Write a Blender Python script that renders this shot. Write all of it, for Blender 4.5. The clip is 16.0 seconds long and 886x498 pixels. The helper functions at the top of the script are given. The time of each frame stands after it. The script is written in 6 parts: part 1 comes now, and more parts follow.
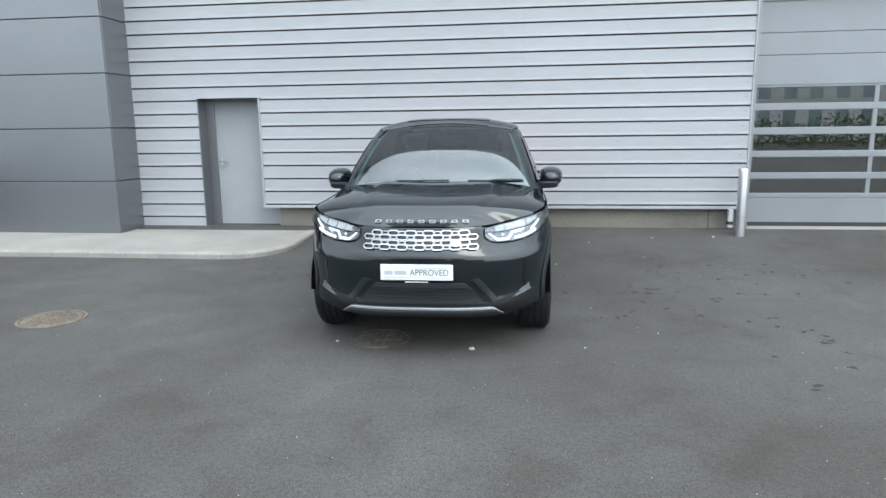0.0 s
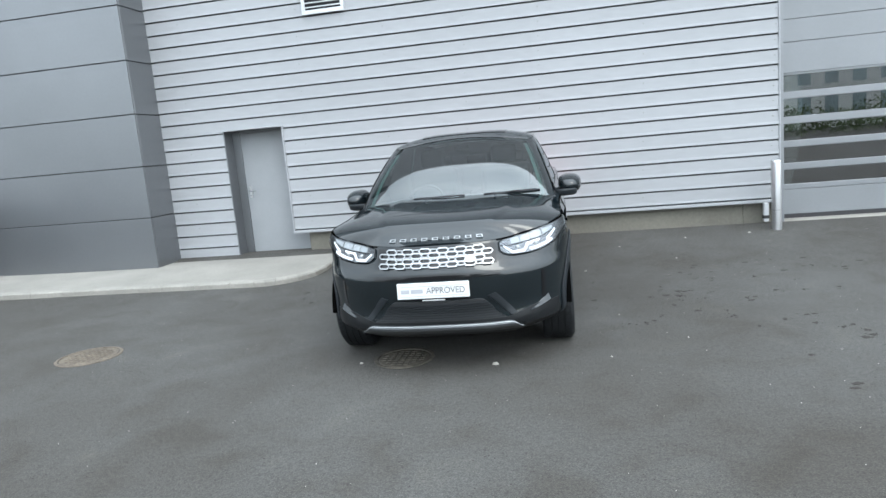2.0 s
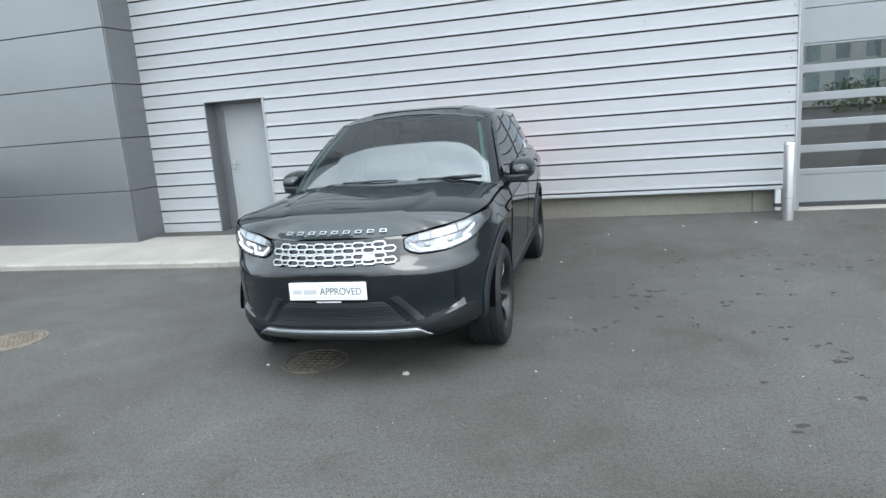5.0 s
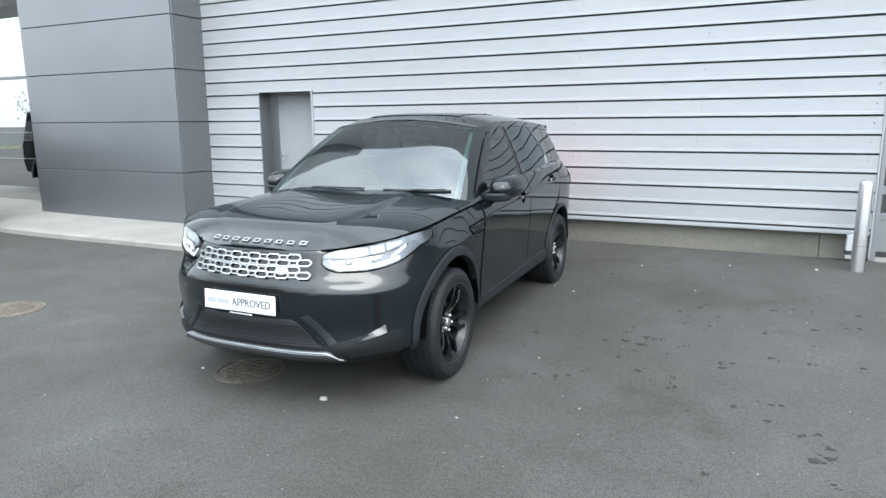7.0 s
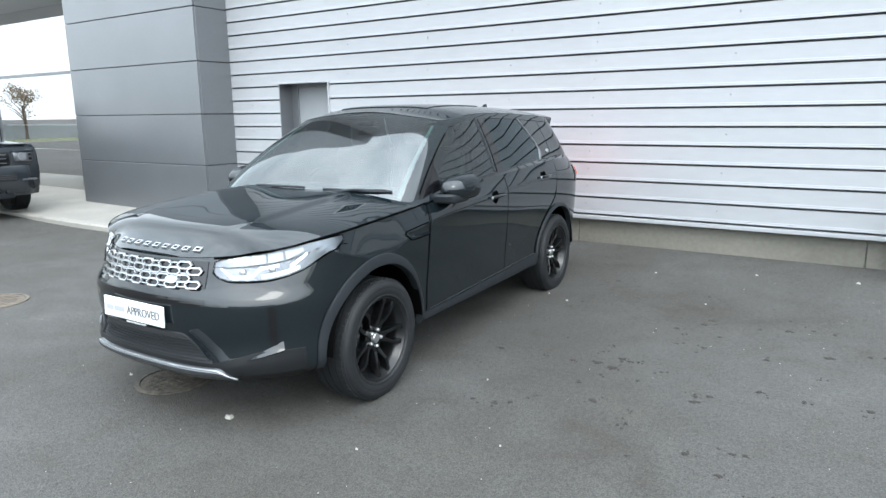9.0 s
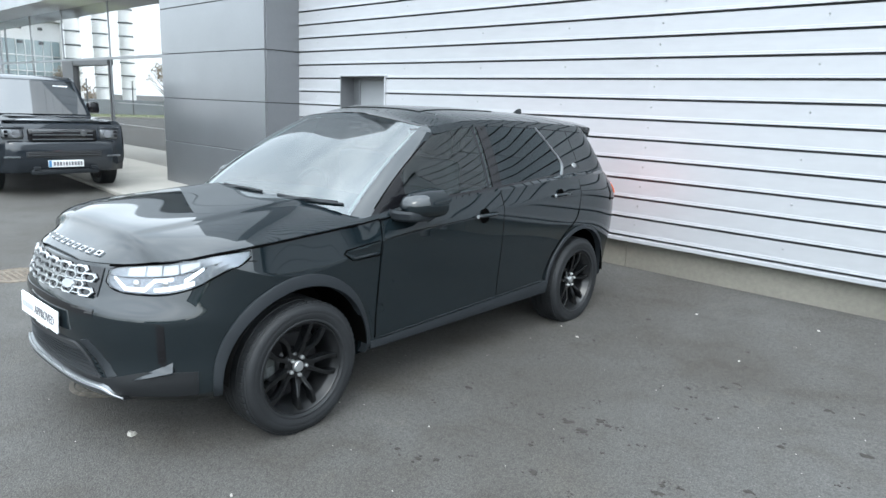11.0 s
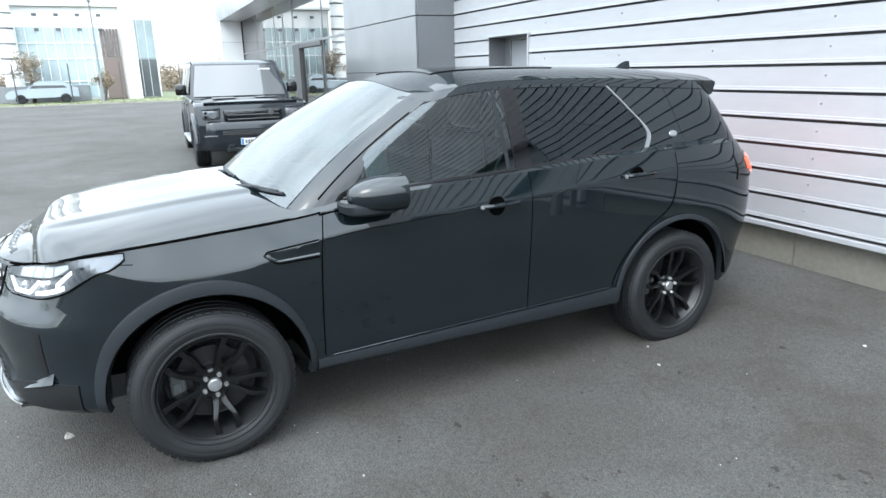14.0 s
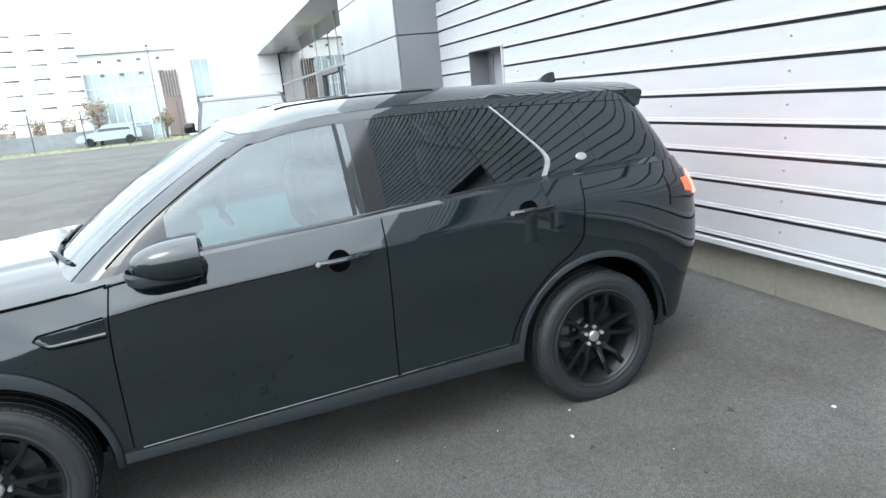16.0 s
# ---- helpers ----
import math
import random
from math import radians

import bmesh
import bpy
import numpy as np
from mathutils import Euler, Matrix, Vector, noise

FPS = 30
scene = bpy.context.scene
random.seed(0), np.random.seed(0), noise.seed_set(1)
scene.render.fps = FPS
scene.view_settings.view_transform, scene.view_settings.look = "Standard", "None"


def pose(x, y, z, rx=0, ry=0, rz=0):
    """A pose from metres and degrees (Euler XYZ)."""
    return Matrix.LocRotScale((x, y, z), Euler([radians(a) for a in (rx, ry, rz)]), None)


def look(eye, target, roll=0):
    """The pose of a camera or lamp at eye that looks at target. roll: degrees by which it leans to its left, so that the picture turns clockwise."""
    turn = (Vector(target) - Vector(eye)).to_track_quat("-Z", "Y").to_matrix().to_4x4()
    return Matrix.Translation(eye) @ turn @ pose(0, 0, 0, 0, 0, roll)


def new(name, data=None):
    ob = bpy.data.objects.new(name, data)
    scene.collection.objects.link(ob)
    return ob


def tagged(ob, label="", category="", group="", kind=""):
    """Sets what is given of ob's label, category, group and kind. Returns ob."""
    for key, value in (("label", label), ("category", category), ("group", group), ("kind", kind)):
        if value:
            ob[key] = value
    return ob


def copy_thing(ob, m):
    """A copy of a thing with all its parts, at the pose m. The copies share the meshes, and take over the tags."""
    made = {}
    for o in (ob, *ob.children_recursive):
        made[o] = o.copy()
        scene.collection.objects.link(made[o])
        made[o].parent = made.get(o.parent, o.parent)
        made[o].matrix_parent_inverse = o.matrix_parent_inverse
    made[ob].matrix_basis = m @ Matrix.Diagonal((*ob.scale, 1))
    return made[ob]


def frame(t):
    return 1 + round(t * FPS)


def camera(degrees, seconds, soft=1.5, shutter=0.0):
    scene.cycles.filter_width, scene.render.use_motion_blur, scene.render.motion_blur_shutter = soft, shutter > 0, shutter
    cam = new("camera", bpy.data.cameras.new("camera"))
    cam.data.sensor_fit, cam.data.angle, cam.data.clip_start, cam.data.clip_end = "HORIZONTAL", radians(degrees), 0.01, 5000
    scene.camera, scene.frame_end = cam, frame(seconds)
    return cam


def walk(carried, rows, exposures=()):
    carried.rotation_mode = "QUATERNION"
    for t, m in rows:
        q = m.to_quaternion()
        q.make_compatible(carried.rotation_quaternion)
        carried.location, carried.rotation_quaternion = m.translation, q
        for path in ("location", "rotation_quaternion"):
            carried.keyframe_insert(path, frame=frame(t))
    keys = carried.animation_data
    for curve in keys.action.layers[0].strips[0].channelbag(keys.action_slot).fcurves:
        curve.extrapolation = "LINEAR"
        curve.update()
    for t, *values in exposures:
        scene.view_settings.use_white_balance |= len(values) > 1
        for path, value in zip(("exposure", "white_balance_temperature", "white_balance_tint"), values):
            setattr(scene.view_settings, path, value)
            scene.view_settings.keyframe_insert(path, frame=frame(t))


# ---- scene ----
cam = camera(68.3, 16.0)
METRES, EYE, TILT, LEAN, TURN = 7.8, 1.685, 0.0, 0.0, 0.0
PATH = [
    (0, (0.658, 0.494, 1.606), (0.407, 2.445, 1.244), -0.7),
    (0.5, (0.722, 0.506, 1.628), (0.415, 2.446, 1.246), -4.2),
    (1, (0.761, 0.519, 1.631), (0.457, 2.465, 1.281), -6.1),
    (1.5, (0.805, 0.533, 1.614), (0.446, 2.475, 1.296), -4.3),
    (2, (0.841, 0.557, 1.614), (0.464, 2.496, 1.298), -5.1),
    (2.5, (0.855, 0.677, 1.614), (0.555, 2.626, 1.281), -3.7),
    (3, (0.891, 0.919, 1.629), (0.699, 2.877, 1.273), -0.4),
    (3.5, (1.071, 1.029, 1.635), (0.866, 2.977, 1.231), -3.7),
    (3.7, (1.164, 1.074, 1.639), (0.837, 3.006, 1.238), -2.8),
    (5.8, (2.063, 1.563, 1.598), (1.461, 3.429, 1.2), -2.6),
    (6, (2.2, 1.642, 1.628), (1.528, 3.486, 1.242), -0.3),
    (6.5, (2.341, 1.78, 1.609), (1.553, 3.58, 1.237), -1.5),
    (7, (2.494, 2.075, 1.625), (1.659, 3.852, 1.247), -0.4),
    (7.5, (2.668, 2.323, 1.653), (1.84, 4.1, 1.256), -4.0),
    (8, (2.898, 2.507, 1.646), (1.987, 4.248, 1.276), 0.1),
    (8.5, (3.016, 2.683, 1.661), (1.993, 4.348, 1.239), -2.5),
    (8.7, (3.033, 2.77, 1.633), (2.015, 4.443, 1.224), -1.3),
    (10.8, (3.534, 3.818, 1.708), (2.217, 5.252, 1.25), 0.8),
    (11, (3.507, 3.902, 1.715), (2.183, 5.34, 1.291), 2.4),
    (11.5, (3.48, 4.08, 1.709), (1.988, 5.324, 1.238), -0.6),
    (12, (3.619, 4.391, 1.702), (1.99, 5.455, 1.238), -1.1),
    (12.5, (3.665, 4.657, 1.695), (1.999, 5.617, 1.147), -3.3),
    (13, (3.59, 4.943, 1.7), (1.924, 5.909, 1.159), 0.5),
    (13.5, (3.575, 5.239, 1.688), (1.859, 6.113, 1.145), -2.8),
    (14, (3.663, 5.592, 1.702), (1.913, 6.402, 1.172), -1.4),
    (14.5, (3.64, 5.893, 1.682), (1.892, 6.714, 1.161), -3.8),
    (15, (3.519, 6.105, 1.705), (1.746, 6.852, 1.16), -1.0),
    (15.5, (3.488, 6.379, 1.682), (1.672, 7.025, 1.153), -4.4),
    (16, (3.54, 6.772, 1.697), (1.7, 7.394, 1.222), -5.8),
]
EXPOSURES = [(t, stops, kelvin, 3) for t, stops, kelvin in ((0, 0.54, 6080), (1.5, 0.60, 6080), (3.7, 0.62, 6090), (6, 0.75, 6110), (8.7, 0.94, 6110), (11, 1.00, 6060), (13, 1.04, 6010), (14.5, 1.14, 6060), (16, 1.22, 6130))]
walk(cam, [(t, look(eye, target, roll)) for t, eye, target, roll in PATH], EXPOSURES)


# ---- light ----
SUN_EL, SUN_AZ = 46.0, 140.0
world = bpy.data.worlds.new("sky")
scene.world = world
world.use_nodes = True
wn, wl = world.node_tree.nodes, world.node_tree.links
wn.clear()
w_out = wn.new("ShaderNodeOutputWorld")
w_bg = wn.new("ShaderNodeBackground")
w_sky = wn.new("ShaderNodeTexSky")
w_sky.sky_type = "NISHITA"
w_sky.sun_disc = False
w_sky.sun_elevation = radians(SUN_EL)
w_sky.sun_rotation = radians(SUN_AZ)
w_sky.air_density, w_sky.dust_density, w_sky.ozone_density = 1.0, 3.0, 1.0
# overcast: thin, uneven cloud greys the sky
w_co = wn.new("ShaderNodeTexCoord")
w_map = wn.new("ShaderNodeMapping")
w_map.inputs["Scale"].default_value = (1.0, 1.6, 4.0)
w_noise = wn.new("ShaderNodeTexNoise")
w_noise.inputs["Scale"].default_value = 2.2
w_noise.inputs["Detail"].default_value = 6.0
w_ramp = wn.new("ShaderNodeValToRGB")
w_ramp.color_ramp.elements[0].position, w_ramp.color_ramp.elements[0].color = 0.3, (7.2, 7.6, 8.2, 1)
w_ramp.color_ramp.elements[1].position, w_ramp.color_ramp.elements[1].color = 0.7, (11.0, 11.2, 11.6, 1)
w_mix = wn.new("ShaderNodeMix")
w_mix.data_type = "RGBA"
w_mix.inputs["Factor"].default_value = 0.8
wl.new(w_co.outputs["Generated"], w_map.inputs["Vector"])
wl.new(w_map.outputs["Vector"], w_noise.inputs["Vector"])
wl.new(w_noise.outputs["Fac"], w_ramp.inputs["Fac"])
wl.new(w_sky.outputs["Color"], w_mix.inputs["A"])
wl.new(w_ramp.outputs["Color"], w_mix.inputs["B"])
# an overcast sky is brightest overhead
w_sep = wn.new("ShaderNodeSeparateXYZ")
w_up = wn.new("ShaderNodeMapRange")
w_up.inputs["From Min"].default_value, w_up.inputs["From Max"].default_value = 0.0, 1.0
w_up.inputs["To Min"].default_value, w_up.inputs["To Max"].default_value = 0.92, 1.7
w_scale = wn.new("ShaderNodeVectorMath")
w_scale.operation = "SCALE"
wl.new(w_co.outputs["Generated"], w_sep.inputs["Vector"])
wl.new(w_sep.outputs["Z"], w_up.inputs["Value"])
wl.new(w_mix.outputs["Result"], w_scale.inputs[0])
wl.new(w_up.outputs["Result"], w_scale.inputs["Scale"])
# and brighter round the hidden sun
w_dir = wn.new("ShaderNodeVectorMath")
w_dir.operation = "DOT_PRODUCT"
w_dir.inputs[1].default_value = (math.sin(radians(SUN_AZ)) * math.cos(radians(SUN_EL)), math.cos(radians(SUN_AZ)) * math.cos(radians(SUN_EL)), math.sin(radians(SUN_EL)))
w_glow = wn.new("ShaderNodeMapRange")
w_glow.interpolation_type = "SMOOTHSTEP"
w_glow.inputs["From Min"].default_value, w_glow.inputs["From Max"].default_value = 0.0, 1.0
w_glow.inputs["To Min"].default_value, w_glow.inputs["To Max"].default_value = 0.98, 1.6
w_scale2 = wn.new("ShaderNodeVectorMath")
w_scale2.operation = "SCALE"
wl.new(w_co.outputs["Generated"], w_dir.inputs[0])
wl.new(w_dir.outputs["Value"], w_glow.inputs["Value"])
wl.new(w_scale.outputs["Vector"], w_scale2.inputs[0])
wl.new(w_glow.outputs["Result"], w_scale2.inputs["Scale"])
wl.new(w_scale2.outputs["Vector"], w_bg.inputs["Color"])
wl.new(w_bg.outputs["Background"], w_out.inputs["Surface"])
w_bg.inputs["Strength"].default_value = 0.16

sun_data = bpy.data.lights.new("sun", "SUN")
sun_data.energy, sun_data.angle, sun_data.color = 0.55, radians(25), (1.0, 0.97, 0.93)
sun = new("sun", sun_data)
sun.matrix_world = look((0, 0, 30), Vector((0, 0, 30)) - Vector((math.sin(radians(SUN_AZ)) * math.cos(radians(SUN_EL)), math.cos(radians(SUN_AZ)) * math.cos(radians(SUN_EL)), math.sin(radians(SUN_EL)))))


# ---- materials ----
def mat(name, base, rough=0.5, metal=0.0, grain=0.0, grain_scale=30.0, stain=0.0, stain_scale=2.0, bump=0.0, bump_scale=60.0, coat=0.0, spec=0.5, stretch=(1, 1, 1), vary=0.0, detail=4.0, rough_var=0.0):
    """Procedural surface: base colour with fine grain, broad stains and relief, in metres of object space."""
    m = bpy.data.materials.new(name)
    m.use_nodes = True
    n, l = m.node_tree.nodes, m.node_tree.links
    b = n["Principled BSDF"]
    b.inputs["Base Color"].default_value = (*base, 1)
    b.inputs["Roughness"].default_value = rough
    b.inputs["Metallic"].default_value = metal
    b.inputs["Coat Weight"].default_value = coat
    b.inputs["Coat Roughness"].default_value = 0.03
    b.inputs["Specular IOR Level"].default_value = spec
    co = n.new("ShaderNodeTexCoord")
    mp = n.new("ShaderNodeMapping")
    mp.inputs["Scale"].default_value = stretch
    l.new(co.outputs["Object"], mp.inputs["Vector"])

    def noise_of(scale, det):
        t = n.new("ShaderNodeTexNoise")
        t.inputs["Scale"].default_value = scale
        t.inputs["Detail"].default_value = det
        l.new(mp.outputs["Vector"], t.inputs["Vector"])
        return t.outputs["Fac"]

    def spread(fac, lo, hi):
        r = n.new("ShaderNodeMapRange")
        r.inputs["From Min"].default_value, r.inputs["From Max"].default_value = 0.3, 0.7
        r.inputs["To Min"].default_value, r.inputs["To Max"].default_value = lo, hi
        l.new(fac, r.inputs["Value"])
        return r.outputs["Result"]

    factor = None
    parts = []
    if grain:
        parts.append(spread(noise_of(grain_scale, detail), 1 - grain, 1 + grain))
    if stain:
        parts.append(spread(noise_of(stain_scale, 5.0), 1 - stain, 1 + stain))
    if vary:
        info = n.new("ShaderNodeObjectInfo")
        r = n.new("ShaderNodeMapRange")
        r.inputs["To Min"].default_value, r.inputs["To Max"].default_value = 1 - vary, 1 + vary
        l.new(info.outputs["Random"], r.inputs["Value"])
        parts.append(r.outputs["Result"])
    for p in parts:
        if factor is None:
            factor = p
        else:
            mul = n.new("ShaderNodeMath")
            mul.operation = "MULTIPLY"
            l.new(factor, mul.inputs[0])
            l.new(p, mul.inputs[1])
            factor = mul.outputs["Value"]
    if factor is not None:
        sc = n.new("ShaderNodeVectorMath")
        sc.operation = "SCALE"
        sc.inputs[0].default_value = base
        l.new(factor, sc.inputs["Scale"])
        l.new(sc.outputs["Vector"], b.inputs["Base Color"])
    if rough_var:
        l.new(spread(noise_of(stain_scale * 1.7, 4.0), rough - rough_var, rough + rough_var), b.inputs["Roughness"])
    if bump:
        bp = n.new("ShaderNodeBump")
        bp.inputs["Distance"].default_value = bump
        l.new(noise_of(bump_scale, 3.0), bp.inputs["Height"])
        l.new(bp.outputs["Normal"], b.inputs["Normal"])
    return m


def glass_mat(name, tint=(0.9, 0.95, 0.95), clear=0.8, ior=1.5, gloss=(0.8, 0.8, 0.8)):
    """Thin pane: mirror by Fresnel over tinted see-through."""
    m = bpy.data.materials.new(name)
    m.use_nodes = True
    n, l = m.node_tree.nodes, m.node_tree.links
    n.remove(n["Principled BSDF"])
    out = n["Material Output"]
    tr = n.new("ShaderNodeBsdfTransparent")
    tr.inputs["Color"].default_value = (tint[0] * clear, tint[1] * clear, tint[2] * clear, 1)
    gl = n.new("ShaderNodeBsdfGlossy")
    gl.inputs["Roughness"].default_value = 0.0
    gl.inputs["Color"].default_value = (*gloss, 1)
    fr = n.new("ShaderNodeFresnel")
    fr.inputs["IOR"].default_value = ior
    mx = n.new("ShaderNodeMixShader")
    l.new(fr.outputs["Fac"], mx.inputs["Fac"])
    l.new(tr.outputs["BSDF"], mx.inputs[1])
    l.new(gl.outputs["BSDF"], mx.inputs[2])
    l.new(mx.outputs["Shader"], out.inputs["Surface"])
    return m


def glow_mat(name, colour, strength, body=0.2):
    m = bpy.data.materials.new(name)
    m.use_nodes = True
    b = m.node_tree.nodes["Principled BSDF"]
    b.inputs["Base Color"].default_value = (colour[0] * body, colour[1] * body, colour[2] * body, 1)
    b.inputs["Roughness"].default_value = 0.25
    b.inputs["Emission Color"].default_value = (*colour, 1)
    b.inputs["Emission Strength"].default_value = strength
    return m


def asphalt_mat():
    """Fine aggregate, pale and dark specks, broad worn and dirty areas."""
    m = bpy.data.materials.new("asphalt")
    m.use_nodes = True
    n, l = m.node_tree.nodes, m.node_tree.links
    b = n["Principled BSDF"]
    co = n.new("ShaderNodeTexCoord")

    def noise_of(scale, det, dist=0.0):
        t = n.new("ShaderNodeTexNoise")
        t.inputs["Scale"].default_value, t.inputs["Detail"].default_value, t.inputs["Distortion"].default_value = scale, det, dist
        l.new(co.outputs["Object"], t.inputs["Vector"])
        return t.outputs["Fac"]

    def ramp(fac, stops):
        t = n.new("ShaderNodeValToRGB")
        els = t.color_ramp.elements
        while len(els) < len(stops):
            els.new(0.5)
        for el, (p, col) in zip(els, stops):
            el.position, el.color = p, (*col, 1)
        l.new(fac, t.inputs["Fac"])
        return t.outputs["Color"]

    def mul(a, b_):
        t = n.new("ShaderNodeMix")
        t.data_type, t.blend_type = "RGBA", "MULTIPLY"
        t.inputs["Factor"].default_value = 1.0
        l.new(a, t.inputs["A"]), l.new(b_, t.inputs["B"])
        return t.outputs["Result"]

    broad = ramp(noise_of(0.45, 5, 0.4), [(0.34, (0.0448, 0.0420, 0.0378)), (0.5, (0.0565, 0.0552, 0.0524)), (0.68, (0.0675, 0.0668, 0.0648))])
    patch = ramp(noise_of(2.3, 7, 0.8), [(0.3, (0.83, 0.80, 0.75)), (0.46, (0.98, 0.97, 0.95)), (0.6, (1.04, 1.04, 1.03)), (0.74, (1.2, 1.18, 1.12))])
    fine = ramp(noise_of(95, 3), [(0.30, (0.72, 0.72, 0.72)), (0.5, (1.0, 1.0, 1.0)), (0.72, (1.35, 1.33, 1.30))])
    speck = ramp(noise_of(33, 4), [(0.32, (0.84, 0.83, 0.82)), (0.5, (1.0, 1.0, 1.0)), (0.70, (1.14, 1.13, 1.12))])
    v = n.new("ShaderNodeTexVoronoi")
    v.inputs["Scale"].default_value = 130
    l.new(co.outputs["Object"], v.inputs["Vector"])
    stone = ramp(v.outputs["Distance"], [(0.0, (1.22, 1.21, 1.18)), (0.45, (0.95, 0.95, 0.95)), (0.8, (0.72, 0.72, 0.72))])
    l.new(mul(mul(mul(mul(broad, patch), speck), fine), stone), b.inputs["Base Color"])
    b.inputs["Roughness"].default_value = 0.84
    b.inputs["Specular IOR Level"].default_value = 0.3
    bp = n.new("ShaderNodeBump")
    bp.inputs["Distance"].default_value, bp.inputs["Strength"].default_value = 0.004, 0.8
    l.new(v.outputs["Distance"], bp.inputs["Height"])
    l.new(bp.outputs["Normal"], b.inputs["Normal"])
    return m


M_ASPHALT = asphalt_mat()
M_PAVE = mat("pavement_concrete", (0.195, 0.186, 0.168), 0.85, grain=0.08, grain_scale=40, stain=0.12, stain_scale=1.6, bump=0.002, bump_scale=120)
M_KERB = mat("kerb_concrete", (0.21, 0.20, 0.18), 0.85, grain=0.1, grain_scale=35, stain=0.12, stain_scale=2.5, bump=0.002, bump_scale=120, vary=0.05)
M_PLINTH = mat("plinth_concrete", (0.125, 0.118, 0.100), 0.9, grain=0.08, grain_scale=25, stain=0.2, stain_scale=1.2, bump=0.002, bump_scale=80)
M_CLAD = mat("cladding_silver", (0.266, 0.272, 0.284), 0.5, metal=0.05, grain=0.03, grain_scale=18, stain=0.05, stain_scale=0.9, stretch=(0.25, 1, 1), rough_var=0.06, vary=0.012)
# dark tone for the cladding laps: their shade put into the colour
M_LAP_SHADE = mat("lap_groove_shade", (0.055, 0.057, 0.061), 0.7)
M_TRIM = mat("trim_white_metal", (0.46, 0.47, 0.485), 0.4, metal=0.2, stain=0.06, stain_scale=3)
M_SCREW = mat("screw_head", (0.22, 0.225, 0.23), 0.5, metal=0.3)
M_PANEL = mat("panel_grey", (0.165, 0.172, 0.182), 0.36, metal=0.65, coat=0.4, grain=0.02, grain_scale=25, stain=0.05, stain_scale=0.8, vary=0.02, rough_var=0.05)
M_PANEL.node_tree.nodes["Principled BSDF"].inputs["Coat Roughness"].default_value = 0.16
# paler copy of the grey panel: bounce and strong light put into the colour
M_PANEL_LIT = mat("panel_lit_grey", (0.44, 0.445, 0.455), 0.4, coat=0.6, stain=0.05, stain_scale=0.8, vary=0.03)
M_JOINT = mat("joint_dark", (0.02, 0.02, 0.022), 0.8)
M_DOOR = mat("door_paint", (0.21, 0.218, 0.23), 0.5, grain=0.02, grain_scale=40, stain=0.06, stain_scale=2.0)
M_STEEL = mat("brushed_steel", (0.55, 0.55, 0.56), 0.32, metal=0.9, grain=0.06, grain_scale=60, stretch=(1, 1, 0.1), stain=0.08, stain_scale=3)
M_GARAGE = mat("garage_panel", (0.20, 0.208, 0.22), 0.4, metal=0.3, grain=0.02, grain_scale=30, stain=0.05, stain_scale=1.2)
M_DARK = mat("dark_void", (0.015, 0.016, 0.018), 0.7)
M_INSIDE = mat("inside_grey", (0.16, 0.165, 0.17), 0.8, stain=0.15, stain_scale=1.0)
M_PANE = glass_mat("window_pane", (0.82, 0.9, 0.9), 0.7, 3.2)
M_SHOW_GLASS = glass_mat("showroom_glass", (0.9, 0.94, 0.92), 0.8, 15.0)
M_IRON = mat("cast_iron_rusty", (0.105, 0.086, 0.066), 0.75, metal=0.2, grain=0.3, grain_scale=30, stain=0.25, stain_scale=5, bump=0.003, bump_scale=60)


# ---- mesh helpers ----
def mesh_of(name, bm, material, smooth=None):
    me = bpy.data.meshes.new(name)
    bmesh.ops.recalc_face_normals(bm, faces=bm.faces)
    bm.to_mesh(me)
    bm.free()
    me.materials.append(material)
    if smooth is not None:
        me.polygons.foreach_set("use_smooth", [True] * len(me.polygons))
        me.set_sharp_from_angle(angle=radians(smooth))
    return me


def part(name, bm, material, parent=None, label="", smooth=None):
    """Links a bmesh as one mesh object, under a thing or a part."""
    ob = new(name, mesh_of(name, bm, material, smooth))
    if parent is not None:
        ob.parent = parent
    if label:
        tagged(ob, label)
    return ob


def add_box(bm, x0, x1, y0, y1, z0, z1, bevel=0.0, seg=1, m=None):
    vs = [bm.verts.new((x, y, z)) for x in (x0, x1) for y in (y0, y1) for z in (z0, z1)]
    fs = [bm.faces.new([vs[i] for i in q]) for q in ((0, 1, 3, 2), (4, 6, 7, 5), (0, 4, 5, 1), (2, 3, 7, 6), (0, 2, 6, 4), (1, 5, 7, 3))]
    if bevel:
        es = list({e for f in fs for e in f.edges})
        r = bmesh.ops.bevel(bm, geom=es, offset=bevel, segments=seg, affect="EDGES", profile=0.5)
        vs = list({v for f in r["faces"] for v in f.verts} | {v for v in vs if v.is_valid})
    if m is not None:
        bmesh.ops.transform(bm, matrix=m, verts=[v for v in vs if v.is_valid])
    return bm


def box(x0, x1, y0, y1, z0, z1, bevel=0.0, seg=1):
    return add_box(bmesh.new(), x0, x1, y0, y1, z0, z1, bevel, seg)


